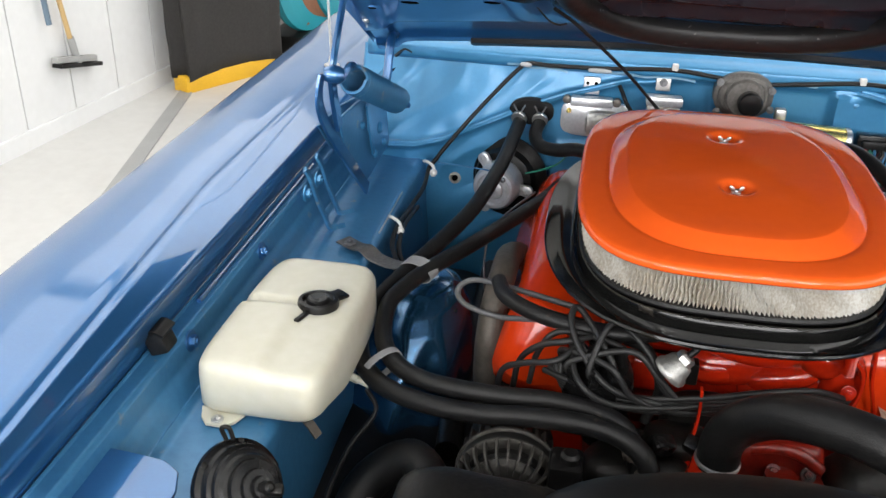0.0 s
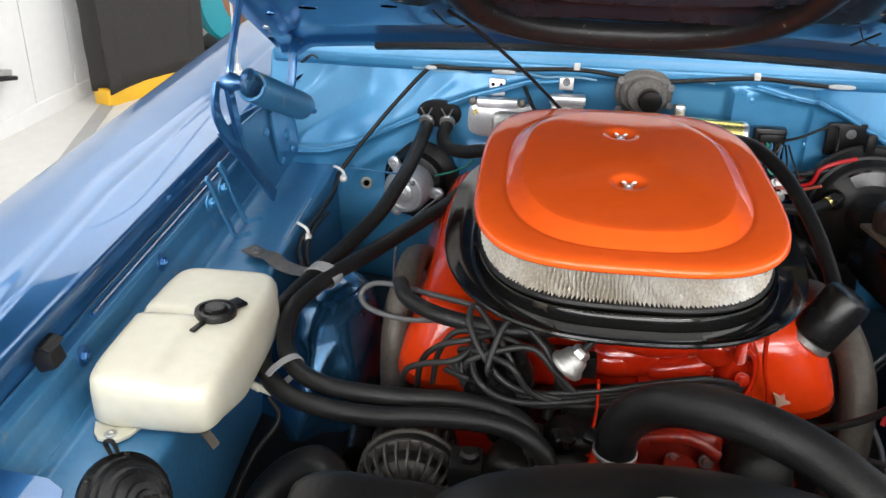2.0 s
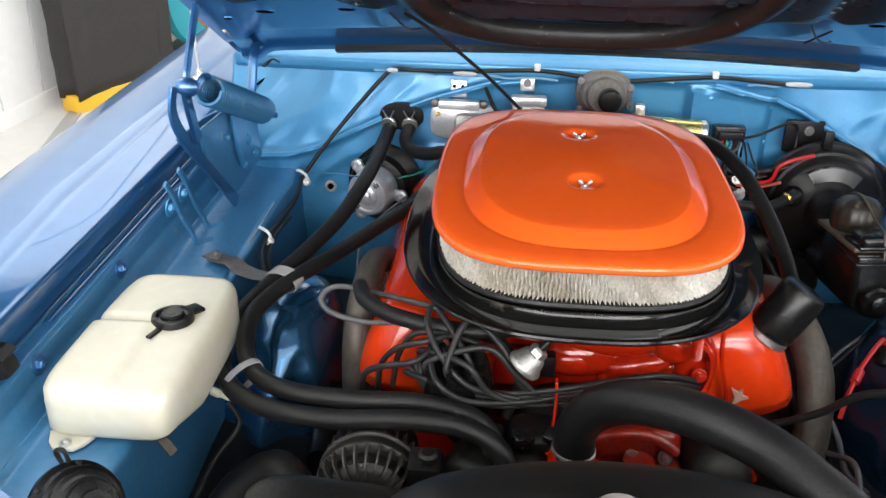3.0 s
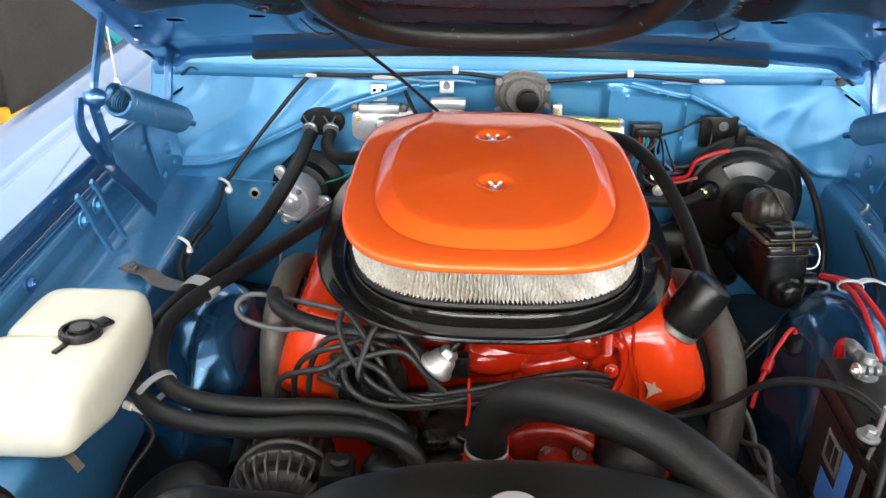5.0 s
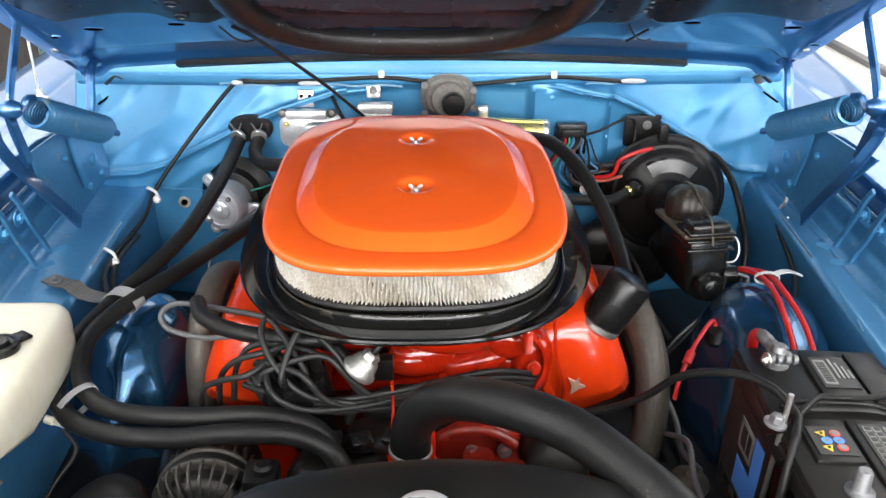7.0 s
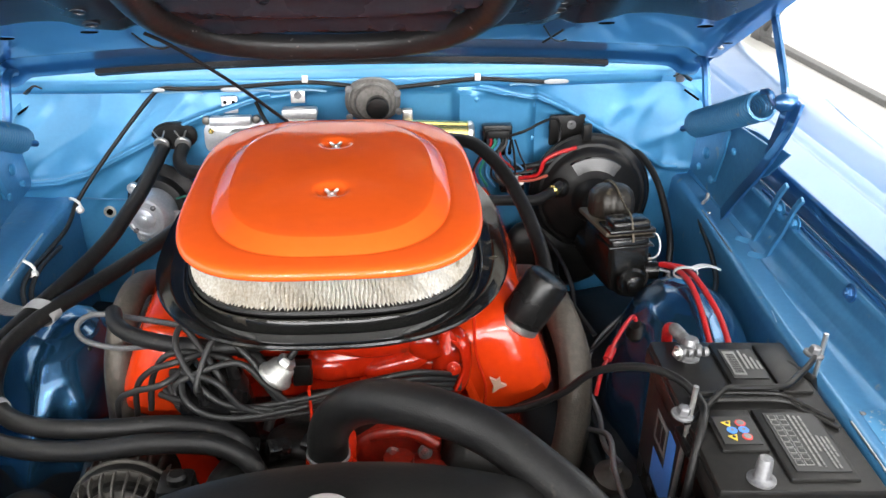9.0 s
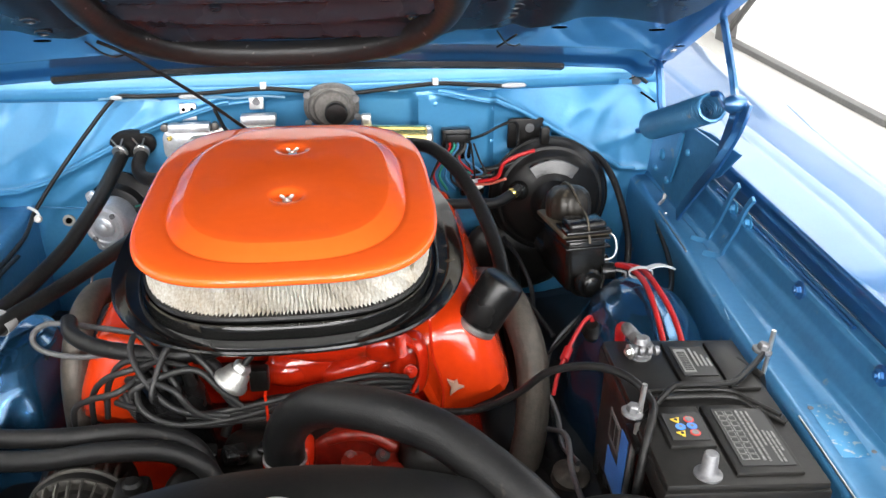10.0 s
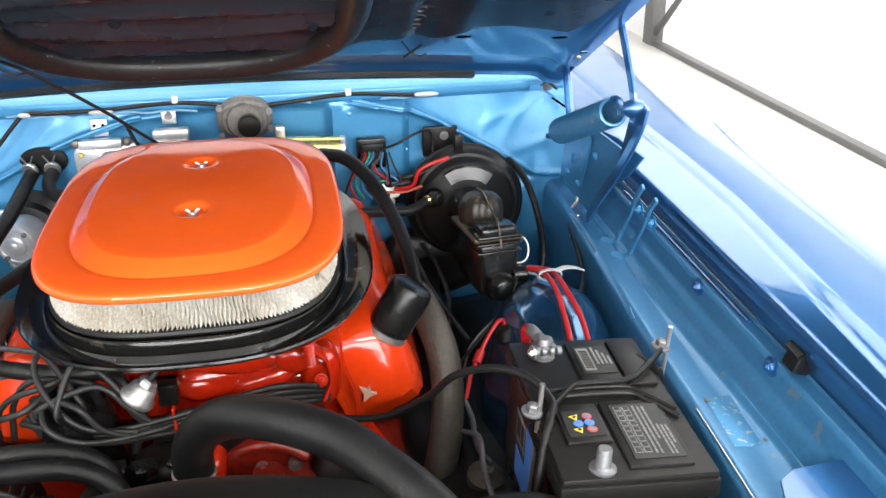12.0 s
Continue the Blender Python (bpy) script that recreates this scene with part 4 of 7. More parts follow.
for lx, ly, lz, sx, sy, sz in ((0.105, 1.165, 0.745, 0.05, 0.03, 0.030), (0.02, 1.16, 0.735, 0.06, 0.03, 0.028), (-0.16, 1.17, 0.72, 0.05, 0.03, 0.03), (0.165, 1.16, 0.715, 0.03, 0.03, 0.05), (0.06, 1.15, 0.70, 0.03, 0.03, 0.025)):
    bm = bmesh.new()
    lump(bm, (lx, ly, lz), (sx, sy, sz), noise_=0.3)
    part("boss", bm, RED_PAINT, intake, smooth=60)
for k in range(4):
    for s in (-1, 1):
        bm = bmesh.new()
        tube(bm, [(s * 0.04, 1.22 + 0.14 * k, 0.79), (s * 0.10, 1.215 + 0.145 * k, 0.785), (s * 0.145, 1.215 + 0.145 * k, 0.755), (s * 0.17, 1.21 + 0.15 * k, 0.70)], 0.027, 12)
        part("runner", bm, RED_PAINT, intake, smooth=60)
bm = bmesh.new()
lathe(bm, [(0.044, 0), (0.044, 0.012), (0.033, 0.018), (0.029, 0.05), (0.026, 0.055)], (-0.008, 0.995, 0.645), (0, -0.1, 1), 24)
lump(bm, (-0.022, 1.07, 0.65), (0.05, 0.06, 0.035))
part("thermostat_housing", bm, RED_PAINT, engine)
bm = bmesh.new()
lump(bm, (0.02, 1.00, 0.50), (0.12, 0.06, 0.10), noise_=0.1)
rod(bm, (0.135, 1.01, 0.52), (0.137, 1.015, 0.645), 0.017, 18)
rod(bm, (0.085, 1.02, 0.54), (0.083, 1.03, 0.655), 0.021, 18)
lump(bm, (0.085, 1.075, 0.625), (0.062, 0.022, 0.055), 4.0, noise_=0.2)
box(bm, (0.118, 1.045, 0.585), (0.050, 0.040, 0.11), (0, 0, 6), 0.006)
tube(bm, [(0.045, 1.055, 0.672), (0.075, 1.05, 0.682), (0.105, 1.05, 0.676), (0.135, 1.05, 0.655)], 0.008, 10)
part("water_pump", bm, RED_DIMMED, engine, "red painted water pump housing", smooth=45)
for bx, by, bz in ((0.075, 1.042, 0.650), (0.120, 1.046, 0.648), (0.048, 1.004, 0.642)):
    hex_bolt(engine, "bolt", (bx, by, bz), (0, -0.8, 0.6), 0.006, RED_SHADED)
# Made-up black lumps that darken the engine front.
for lx, ly, lz, sx, sy, sz in ((-0.10, 1.03, 0.60, 0.075, 0.05, 0.07), (-0.05, 1.05, 0.66, 0.045, 0.035, 0.03), (0.19, 1.06, 0.58, 0.05, 0.06, 0.09), (0.0, 1.10, 0.68, 0.07, 0.03, 0.03)):
    bm = bmesh.new()
    lump(bm, (lx, ly, lz), (sx, sy, sz), 3.4, noise_=0.15)
    part("pump_bracket", bm, GREASY, engine, "black lump added to darken the engine front", smooth=50)
for cx, cy, cz, rz in ((-0.075, 1.01, 0.693, 25), (-0.03, 1.025, 0.684, -20), (-0.115, 1.02, 0.69, 5)):
    bm = bmesh.new()
    box(bm, (cx, cy, cz), (0.032, 0.022, 0.024), (20, 10, rz), 0.004)
    part("connector", bm, BLACK_PLASTIC, engine, "black plastic connector")
fan = thing("cooling_fan", (0.0, 0.86, 0.55), "black engine fan behind the shroud", "fan")
part("hub", lathe(bmesh.new(), [(0.03, -0.05), (0.07, -0.03), (0.07, 0.03), (0.04, 0.06)], (0.0, 0.90, 0.55), (0, -1, 0), 28), GREASY, fan)
for k in range(7):
    t = 2 * math.pi * k / 7 + 0.2
    bm = bmesh.new()
    o, q = V(math.cos(t), 0, math.sin(t)), V(-math.sin(t), 0, math.cos(t))
    flat_bar(bm, [V(0.0, 0.86, 0.55) + o * 0.06, V(0.0, 0.855, 0.55) + o * 0.14, V(0.0, 0.85, 0.55) + o * 0.215], 0.07, 0.003, up=q + V(0, 0.5, 0))
    part("blade", bm, BLACK_SATIN, fan)
bm = bmesh.new()
tube(bm, [(0.02, 1.01, 0.645), (0.05, 1.0, 0.66), (0.09, 1.005, 0.655), (0.13, 1.02, 0.63)], 0.009, 10)
part("bypass_pipe", bm, RED_DIMMED, engine, "red bypass pipe in a dimmed enamel copy")
for bx, by, bz in ((0.165, 1.118, 0.735), (0.10, 1.125, 0.700)):
    hex_bolt(engine, "bolt", (bx, by, bz), (0, -1, 0.25), 0.006, RED_PAINT)
for lx, ly, lz, sx, sy, sz, ry in ((0.045, 1.150, 0.770, 0.085, 0.028, 0.024, 6), (0.085, 1.140, 0.735, 0.050, 0.024, 0.020, -14), (0.130, 1.142, 0.765, 0.030, 0.024, 0.026, 20), (-0.005, 1.150, 0.728, 0.040, 0.022, 0.022, 0)):
    bm = bmesh.new()
    lump(bm, (lx, ly, lz), (sx, sy, sz), 2.4, rot=(0, ry, 0), noise_=0.18)
    part("casting_swell", bm, RED_PAINT, intake, smooth=70)
# Black boxes paint the shade of two gaps in the manifold front.
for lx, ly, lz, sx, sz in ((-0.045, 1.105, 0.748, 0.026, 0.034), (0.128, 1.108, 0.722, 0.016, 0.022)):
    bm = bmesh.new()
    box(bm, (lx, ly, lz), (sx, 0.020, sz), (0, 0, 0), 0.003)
    part("linkage_block", bm, GREASY, engine, "black box standing in for a dark gap at the manifold front")
# throttle bracket and return spring beside the carburettor
bm = bmesh.new()
flat_bar(bm, [(0.150, 1.11, 0.80), (0.172, 1.12, 0.775), (0.178, 1.13, 0.73), (0.165, 1.12, 0.70)], 0.022, 0.005, up=(0, 1, 0))
flat_bar(bm, [(0.196, 1.155, 0.80), (0.20, 1.15, 0.74), (0.215, 1.15, 0.68), (0.21, 1.14, 0.63)], 0.014, 0.004, up=(0, 1, 0))
part("linkage_bracket", bm, RED_PAINT, engine, bevel=0.001)
bm = bmesh.new()
helix(bm, (0.150, 1.095, 0.815), (0.152, 1.10, 0.775), 0.0065, 0.0014, 12, 10)
part("return_spring", bm, RED_PAINT, engine)
hex_bolt(engine, "bolt", (0.170, 1.148, 0.760), (0, -1, 0.3), 0.006, IRON)
bm = bmesh.new()
flat_bar(bm, [(-0.032, 1.047, 0.762), (-0.031, 1.045, 0.72), (-0.036, 1.04, 0.68), (-0.045, 1.04, 0.63)], 0.013, 0.004, up=(0, -1, 0))
part("dipstick", bm, RED_PAINT, engine, "red painted flat dipstick handle", bevel=0.001)
# exhaust manifolds
for s, pts in ((1, [(0.30, 1.52, 0.66), (0.335, 1.40, 0.715), (0.352, 1.31, 0.712), (0.368, 1.245, 0.66), (0.364, 1.20, 0.58), (0.345, 1.17, 0.50), (0.32, 1.16, 0.40)]),
               (-1, [(-0.29, 1.50, 0.68), (-0.315, 1.38, 0.75), (-0.318, 1.28, 0.765), (-0.325, 1.225, 0.72), (-0.326, 1.20, 0.65), (-0.318, 1.18, 0.56), (-0.30, 1.17, 0.42)])):
    bm = bmesh.new()
    tube(bm, pts, 0.0265 if s > 0 else 0.021, 16)
    part("exhaust_manifold", bm, IRON, engine, "dull grey cast iron exhaust manifold", smooth=60)
# breather cap
cap = thing("oil_filler_cap", (0.27, 1.21, 0.74), "black cylindrical breather cap on the valve cover", "filler cap")
a, b = V(0.272, 1.205, 0.757), V(0.316, 1.210, 0.830)
bm = bmesh.new()
lathe(bm, [(0.028, 0.0), (0.033, 0.004), (0.034, 0.010), (0.034, 0.072), (0.031, 0.081), (0.024, 0.084)], a, b - a, 32)
part("body", bm, BLACK_PLASTIC, cap)
bm = bmesh.new()
lathe(bm, [(0.029, -0.010), (0.0325, -0.007), (0.0325, 0.001), (0.029, 0.003)], a, b - a, 32)
part("collar", bm, ZINC, cap)

# ---- air cleaner ----
air = thing("air_cleaner", (0, 1.345, 0.84), "oval air cleaner with an orange lid and black base", "air cleaner")
CY = 1.3445
WING = (1.265, 1.465)


def lid_ring(a, b, n, z):
    return oval(0, CY + 0.005, a, b, n, z + 0.004, 160)


bm = bmesh.new()
A, B = 0.2165, 0.3015
rings = [lid_ring(A + o, B + o, 3.5 - 0.75 * min(1, max(0, (-o - 0.006) / 0.040)), z) for o, z in ((-0.010, 0.915), (-0.001, 0.9155), (0.001, 0.919), (0.0, 0.9245), (-0.003, 0.9275), (-0.008, 0.9290), (-0.020, 0.9298), (-0.034, 0.9299), (-0.0395, 0.9296), (-0.0408, 0.9288), (-0.0420, 0.9287), (-0.0430, 0.9296), (-0.0450, 0.9318), (-0.0530, 0.9372), (-0.0600, 0.9414), (-0.0650, 0.9444), (-0.0662, 0.9450), (-0.0676, 0.9453), (-0.074, 0.9460))]
for k in range(1, 45):
    q = 1 - k / 45
    ring = []
    for p in lid_ring((A - 0.074) * q, (B - 0.074) * q, 2.75 - 0.4 * (1 - q), 0):
        z = 0.9501 + 0.0055 * (1 - q)
        for wy in WING:
            r = math.hypot(p.x, p.y - wy)
            z -= 0.0095 / (1 + math.exp((r - 0.0205) / 0.0026))
        ring.append(V(p.x, p.y, z))
    rings.append(ring)
loft(bm, rings, (False, True))
part("lid", bm, ORANGE, air, "orange painted steel lid with a raised oval", smooth=60)
bm = bmesh.new()
rings = [lid_ring(A - 0.012, B - 0.012, 3.6, 0.914), lid_ring(A - 0.03, B - 0.03, 3.6, 0.913), lid_ring(0.01, 0.02, 3, 0.913)]
loft(bm, rings, (False, True))
part("lid_underside", bm, BLACK_SATIN, air)
# pleated filter element


bm = bmesh.new()
PL = 310
rings = []
for j in range(9):
    z = 0.864 + 0.058 * j / 8
    base = even(oval(0, CY + 0.003, 0.201, 0.279, 3.2, z, 800), PL * 2)
    ring = []
    for i, p in enumerate(base):
        o = (p - V(0, CY, z)).normalized()
        wav = 0.0015 * math.sin(i * 0.37 + j * 1.1) + 0.0012 * math.sin(i * 1.9 + j * 2.3)
        q = base[(i + 1) % (PL * 2)] - p
        ring.append(p + o * ((0.0064 if i % 2 else -0.0075) + 0.0008 * math.sin(j * 2.6 + i)) + q * (wav / 0.0025 * 0.75))
    rings.append(ring)
loft(bm, rings, (False, False))
part("filter_element", bm, PAPER, air, "pale pleated paper element behind wire mesh", smooth=20)
bm = bmesh.new()
for z in (0.8655, 0.922):
    base = oval(0, CY + 0.003, 0.200, 0.278, 3.2, z, 120)
    loft(bm, [[p + V(0, 0, h) + (p - V(0, CY, z)).normalized() * (o + (-0.004 if z > 0.9 else 0.003)) for p in base] for o, h in ((-0.012, 0.004), (0.007, 0.004), (0.009, 0.0), (0.007, -0.004), (-0.012, -0.004))], (False, False))
part("filter_rim", bm, RUBBER, air)
bm = bmesh.new()
prof = [(0.10, 0.16, 3.0, 0.858), (0.204, 0.288, 3.2, 0.858), (0.208, 0.2955, 3.2, 0.859), (0.2095, 0.2985, 3.1, 0.866), (0.2120, 0.3020, 3.1, 0.866), (0.2130, 0.3035, 3.05, 0.864), (0.2135, 0.3045, 3.0, 0.857),
        (0.2140, 0.3055, 2.95, 0.848), (0.2165, 0.3095, 2.9, 0.8475), (0.2178, 0.3115, 2.85, 0.851), (0.2195, 0.3145, 2.8, 0.848), (0.2220, 0.3175, 2.75, 0.842), (0.2290, 0.3225, 2.7, 0.840), (0.2420, 0.3300, 2.65, 0.844), (0.2540, 0.3365, 2.62, 0.850),
        (0.2595, 0.3400, 2.6, 0.852), (0.261, 0.341, 2.6, 0.849), (0.259, 0.339, 2.6, 0.845), (0.24, 0.32, 2.7, 0.834), (0.15, 0.2, 2.8, 0.830)]
loft(bm, [oval(0, CY, a, b, n, z, 140) for a, b, n, z in prof], (True, True))
part("base_pan", bm, PAN, air, "gloss black flared base pan", smooth=45)
for wy in WING:
    bm = bmesh.new()
    z = 0.9445
    lathe(bm, [(0.0068, -0.004), (0.0068, 0.0006), (0.0044, 0.0012), (0.0035, 0.0042), (0.0022, 0.0046)], (0, wy, z), (0, 0, 1), 16)
    for sx in (-1, 1):
        lump(bm, (sx * 0.0066, wy, z + 0.0060), (0.0046, 0.0016, 0.0029), 2.6, 14, 8, (0, -sx * 42, 0))
    part("wing_nut", bm, ZINC, air, "bright zinc wing nut", smooth=40)

# ---- heater hoses ----


def hose(name, pts, r, mat, label, category="hose", seg=14, group=""):
    bm = bmesh.new()
    tube(bm, pts, r, seg)
    return tagged(part(name, bm, mat, smooth=70), label, category, group)


hose("heater_hose", [(-0.351, 1.797, 0.850), (-0.351, 1.78, 0.842), (-0.357, 1.70, 0.828), (-0.365, 1.63, 0.812), (-0.378, 1.56, 0.796), (-0.398, 1.48, 0.777), (-0.435, 1.385, 0.759), (-0.469, 1.30, 0.748),
                     (-0.497, 1.225, 0.736), (-0.509, 1.17, 0.722), (-0.497, 1.10, 0.711), (-0.455, 1.04, 0.711), (-0.392, 1.01, 0.711), (-0.311, 0.996, 0.715), (-0.231, 0.99, 0.726), (-0.150, 0.975, 0.732), (-0.101, 0.955, 0.716), (-0.085, 0.94, 0.67)],
     0.0135, RUBBER, "black rubber heater hose from firewall to water pump", group="heater hoses")
hose("heater_hose", [(-0.20, 1.70, 0.79), (-0.25, 1.63, 0.778), (-0.288, 1.56, 0.766), (-0.347, 1.46, 0.757), (-0.388, 1.38, 0.756), (-0.435, 1.295, 0.755), (-0.466, 1.235, 0.748), (-0.479, 1.19, 0.740), (-0.468, 1.12, 0.729),
                     (-0.436, 1.07, 0.723), (-0.383, 1.042, 0.721), (-0.298, 1.03, 0.723), (-0.216, 1.03, 0.725), (-0.153, 1.015, 0.725), (-0.118, 1.0, 0.71), (-0.10, 0.99, 0.66)],
     0.0130, RUBBER, "black rubber heater hose running under the air cleaner", group="heater hoses")
hose("heater_hose", [(-0.311, 1.797, 0.850), (-0.312, 1.775, 0.843), (-0.317, 1.745, 0.826), (-0.303, 1.72, 0.814), (-0.268, 1.70, 0.816), (-0.233, 1.68, 0.828), (-0.19, 1.65, 0.83)],
     0.0130, RUBBER, "short bent black heater hose at the firewall grommet", group="heater hoses")
for ob, p, n, r in (("heater_hose", (-0.094, 0.948, 0.695), (0.4, -0.4, -1), 0.0148), ("heater_hose.001", (-0.109, 0.995, 0.685), (0.3, -0.2, -1), 0.0143), ("heater_hose.002", (-0.21, 1.665, 0.829), (1, -0.7, 0), 0.0143)):
    bm = bmesh.new()
    lathe(bm, [(r - 0.001, -0.005), (r, -0.004), (r, 0.004), (r - 0.001, 0.005)], p, n, 24)
    part("hose_clamp", bm, IRON, bpy.data.objects[ob], "dull steel hose clamp")
grom = thing("hose_grommet", (-0.331, 1.79, 0.854), "black rubber grommet plate holding two heater pipes", "grommet")
bm = bmesh.new()
loft(bm, [oval(0, 0, 0.044, 0.028, 2.2, h, 40) for h in (0, 0.006)] + [oval(0, 0, 0.038, 0.023, 2.2, 0.010, 40)])
bmesh.ops.transform(bm, matrix=pose(-0.331, 1.798, 0.858, 90, 0, 0), verts=bm.verts)
part("plate", bm, RUBBER, grom)
for x, tilt in ((-0.353, -0.25), (-0.312, 0.0)):
    clampt = bmesh.new()
    lathe(clampt, [(0.0145, -0.004), (0.0155, -0.003), (0.0155, 0.003), (0.0145, 0.004)], (x, 1.772, 0.848), (tilt, -1, -0.3), 24)
    for k in (-1, 1):
        rod(clampt, (x + 0.003 * k, 1.768, 0.862), (x + 0.011 * k, 1.762, 0.879), 0.0016, 6)
    part("spring_clamp", clampt, ZINC, grom, "bright wire spring clamp")


def strap(name, centre, normal, a, b, w, mat, label, turn=0):
    bm = bmesh.new()
    u, v, n = basis(normal)
    c = Vector(centre)
    rings = []
    for o, h in ((0, -w / 2), (0.0016, -w / 2), (0.0016, w / 2), (0, w / 2), (0, -w / 2)):
        rings.append([c + n * h + (u * (math.cos(turn)) + v * math.sin(turn)) * ((a + o) * math.cos(t)) + (v * math.cos(turn) - u * math.sin(turn)) * ((b + o) * math.sin(t))
                      for t in (2 * math.pi * i / 40 for i in range(40))])
    loft(bm, rings, (False, False))
    return tagged(part(name, bm, mat, smooth=40), label, "clip")


strap("hose_strap", (-0.459, 1.070, 0.7185), (0.66, -0.75, 0.0), 0.0310, 0.0155, 0.012, material("grey_tape", (0.25, 0.25, 0.255), 0.5), "grey band round the two heater hoses", 0.445)
strap("hose_clip", (-0.453, 1.293, 0.751), (0.40, 1, 0.14), 0.0285, 0.0165, 0.022, material("grey_nylon_clip", (0.27, 0.27, 0.27), 0.45), "grey clip holding both heater hoses together")
bkt = thing("hose_bracket", (-0.59, 1.37, 0.737), "grey steel bracket on the apron shelf holding the hoses", "bracket")
bm = bmesh.new()
flat_bar(bm, [(-0.605, 1.385, 0.742), (-0.575, 1.365, 0.742), (-0.555, 1.35, 0.748), (-0.535, 1.335, 0.742), (-0.505, 1.315, 0.744), (-0.48, 1.30, 0.75)], 0.003, 0.030, up=(0, 0, 1))
part("strip", bm, WIPER_GREY, bkt, bevel=0.0008)
hex_bolt(bkt, "screw", (-0.588, 1.372, 0.744), (0, 0, 1), 0.006, LEAD)
rad_hose = hose("radiator_hose", [(-0.008, 0.987, 0.690), (-0.005, 0.985, 0.738), (0.018, 0.965, 0.784), (0.058, 0.93, 0.820), (0.117, 0.89, 0.834), (0.180, 0.85, 0.828), (0.228, 0.80, 0.816), (0.268, 0.755, 0.80), (0.30, 0.71, 0.775)],
     0.0265, RUBBER, "thick black upper radiator hose arching over the engine", seg=24)
bm = bmesh.new()
lathe(bm, [(0.0270, -0.003), (0.0285, -0.002), (0.0285, 0.002), (0.0270, 0.003)], (-0.008, 0.987, 0.700), (0.05, 0, 1), 30)
part("hose_clamp", bm, ZINC, rad_hose, "bright wire clamp")
bm = bmesh.new()
lathe(bm, [(0.0275, -0.006), (0.0285, -0.005), (0.0285, 0.005), (0.0275, 0.006)], (0.285, 0.733, 0.788), (0.6, -0.7, -0.4), 30)
part("hose_clamp", bm, IRON, rad_hose, "bright steel clamp")

# ---- radiator and shroud ----
rad = thing("radiator", (0.03, 0.70, 0.30), "black radiator with an arched shroud and domed cap", "radiator")
bm = bmesh.new()


def arch(x):
    return 0.858 - 0.95 * (x - 0.02) ** 2 - 4.0 * max(0, abs(x - 0.02) - 0.17) ** 2


xs = [-0.30 + 0.02 * i for i in range(33)]
loft(bm, [[V(x, y, z) for y, z in ((0.70, 0.30), (0.70, arch(x) - 0.012), (0.712, arch(x) - 0.003), (0.73, arch(x)), (0.765, arch(x)), (0.78, arch(x) - 0.004), (0.783, arch(x) - 0.02), (0.783, 0.30))] for x in xs])
part("shroud", bm, BLACK_SATIN, rad, "satin black arched fan shroud", smooth=40)
bm = bmesh.new()
box(bm, (0.03, 0.655, 0.56), (0.66, 0.06, 0.52), (0, 0, 0), 0.01)
box(bm, (0.03, 0.655, 0.80), (0.66, 0.075, 0.05), (0, 0, 0), 0.02)
part("core", bm, BLACK_SATIN, rad)
bm = bmesh.new()
lathe(bm, [(0.034, 0), (0.034, 0.008), (0.030, 0.012), (0.020, 0.0165), (0.010, 0.018), (0.002, 0.0185)], (0.009, 0.680, 0.869), (0, -0.1, 1), 32)
for v_ in bm.verts:
    v_.co = V(0.009, 0.680, 0.869) + (v_.co - V(0.009, 0.680, 0.869)) * 0.82
part("filler_neck", lathe(bmesh.new(), [(0.020, 0), (0.020, 0.045), (0.024, 0.048)], (0.009, 0.684, 0.822), (0, -0.05, 1), 24), BLACK_SATIN, rad)
part("radiator_cap", bm, SILVER, rad, "dull silver domed radiator cap")
yoke = thing("radiator_support", (0, 0.62, 0.5), "dark steel radiator support with lumpy brackets", "support")
bm = bmesh.new()
lump(bm, (-0.275, 0.765, 0.764), (0.095, 0.045, 0.028), 3.6, noise_=0.10)
part("bracket", bm, GREASY, yoke)
bm = bmesh.new()
lump(bm, (0.36, 0.75, 0.755), (0.07, 0.05, 0.03), 2.6, noise_=0.12)
part("bracket", bm, GREASY, yoke)
bm = bmesh.new()
box(bm, (XC, 0.60, 0.62), (1.30, 0.05, 0.24), (0, 0, 0), 0.01)
part("crossbar", bm, BLUE_LIT, yoke)

# ---- alternator ----
# Darker, duller aluminium for the alternator.
ALU_FIN = material("dark_grey_aluminium", (0.080, 0.075, 0.066), 0.5, 0.5, (0.036, 0.033, 0.030), 40, 0.8, 0.3, 350)
alt = thing("alternator", (-0.275, 0.98, 0.66), "finned grey aluminium alternator with black slots", "alternator")
ac, ax = V(-0.278, 0.945, 0.663), V(0.05, -1, 0.12)
u, v, w = basis(ax)
bm = bmesh.new()
lathe(bm, [(0.050, -0.13), (0.060, -0.115), (0.060, -0.045), (0.064, -0.043), (0.064, -0.008), (0.052, -0.006), (0.044, 0.010), (0.030, 0.014), (0.03, 0.02)], ac, ax, 40)
part("case", bm, GREASY, alt)
bm = bmesh.new()
lathe(bm, [(0.066, -0.032), (0.0685, -0.031), (0.0685, -0.015), (0.066, -0.014)], ac, ax, 48)
part("band", bm, BLACK_SATIN, alt)
for wa in (-0.039, -0.014):
    bm = bmesh.new()
    lathe(bm, [(0.062, wa), (0.0705, wa), (0.0718, wa + 0.002), (0.0715, wa + 0.006), (0.068, wa + 0.0075), (0.062, wa + 0.007)], ac, ax, 56)
    part("rim", bm, ALU_FIN, alt)
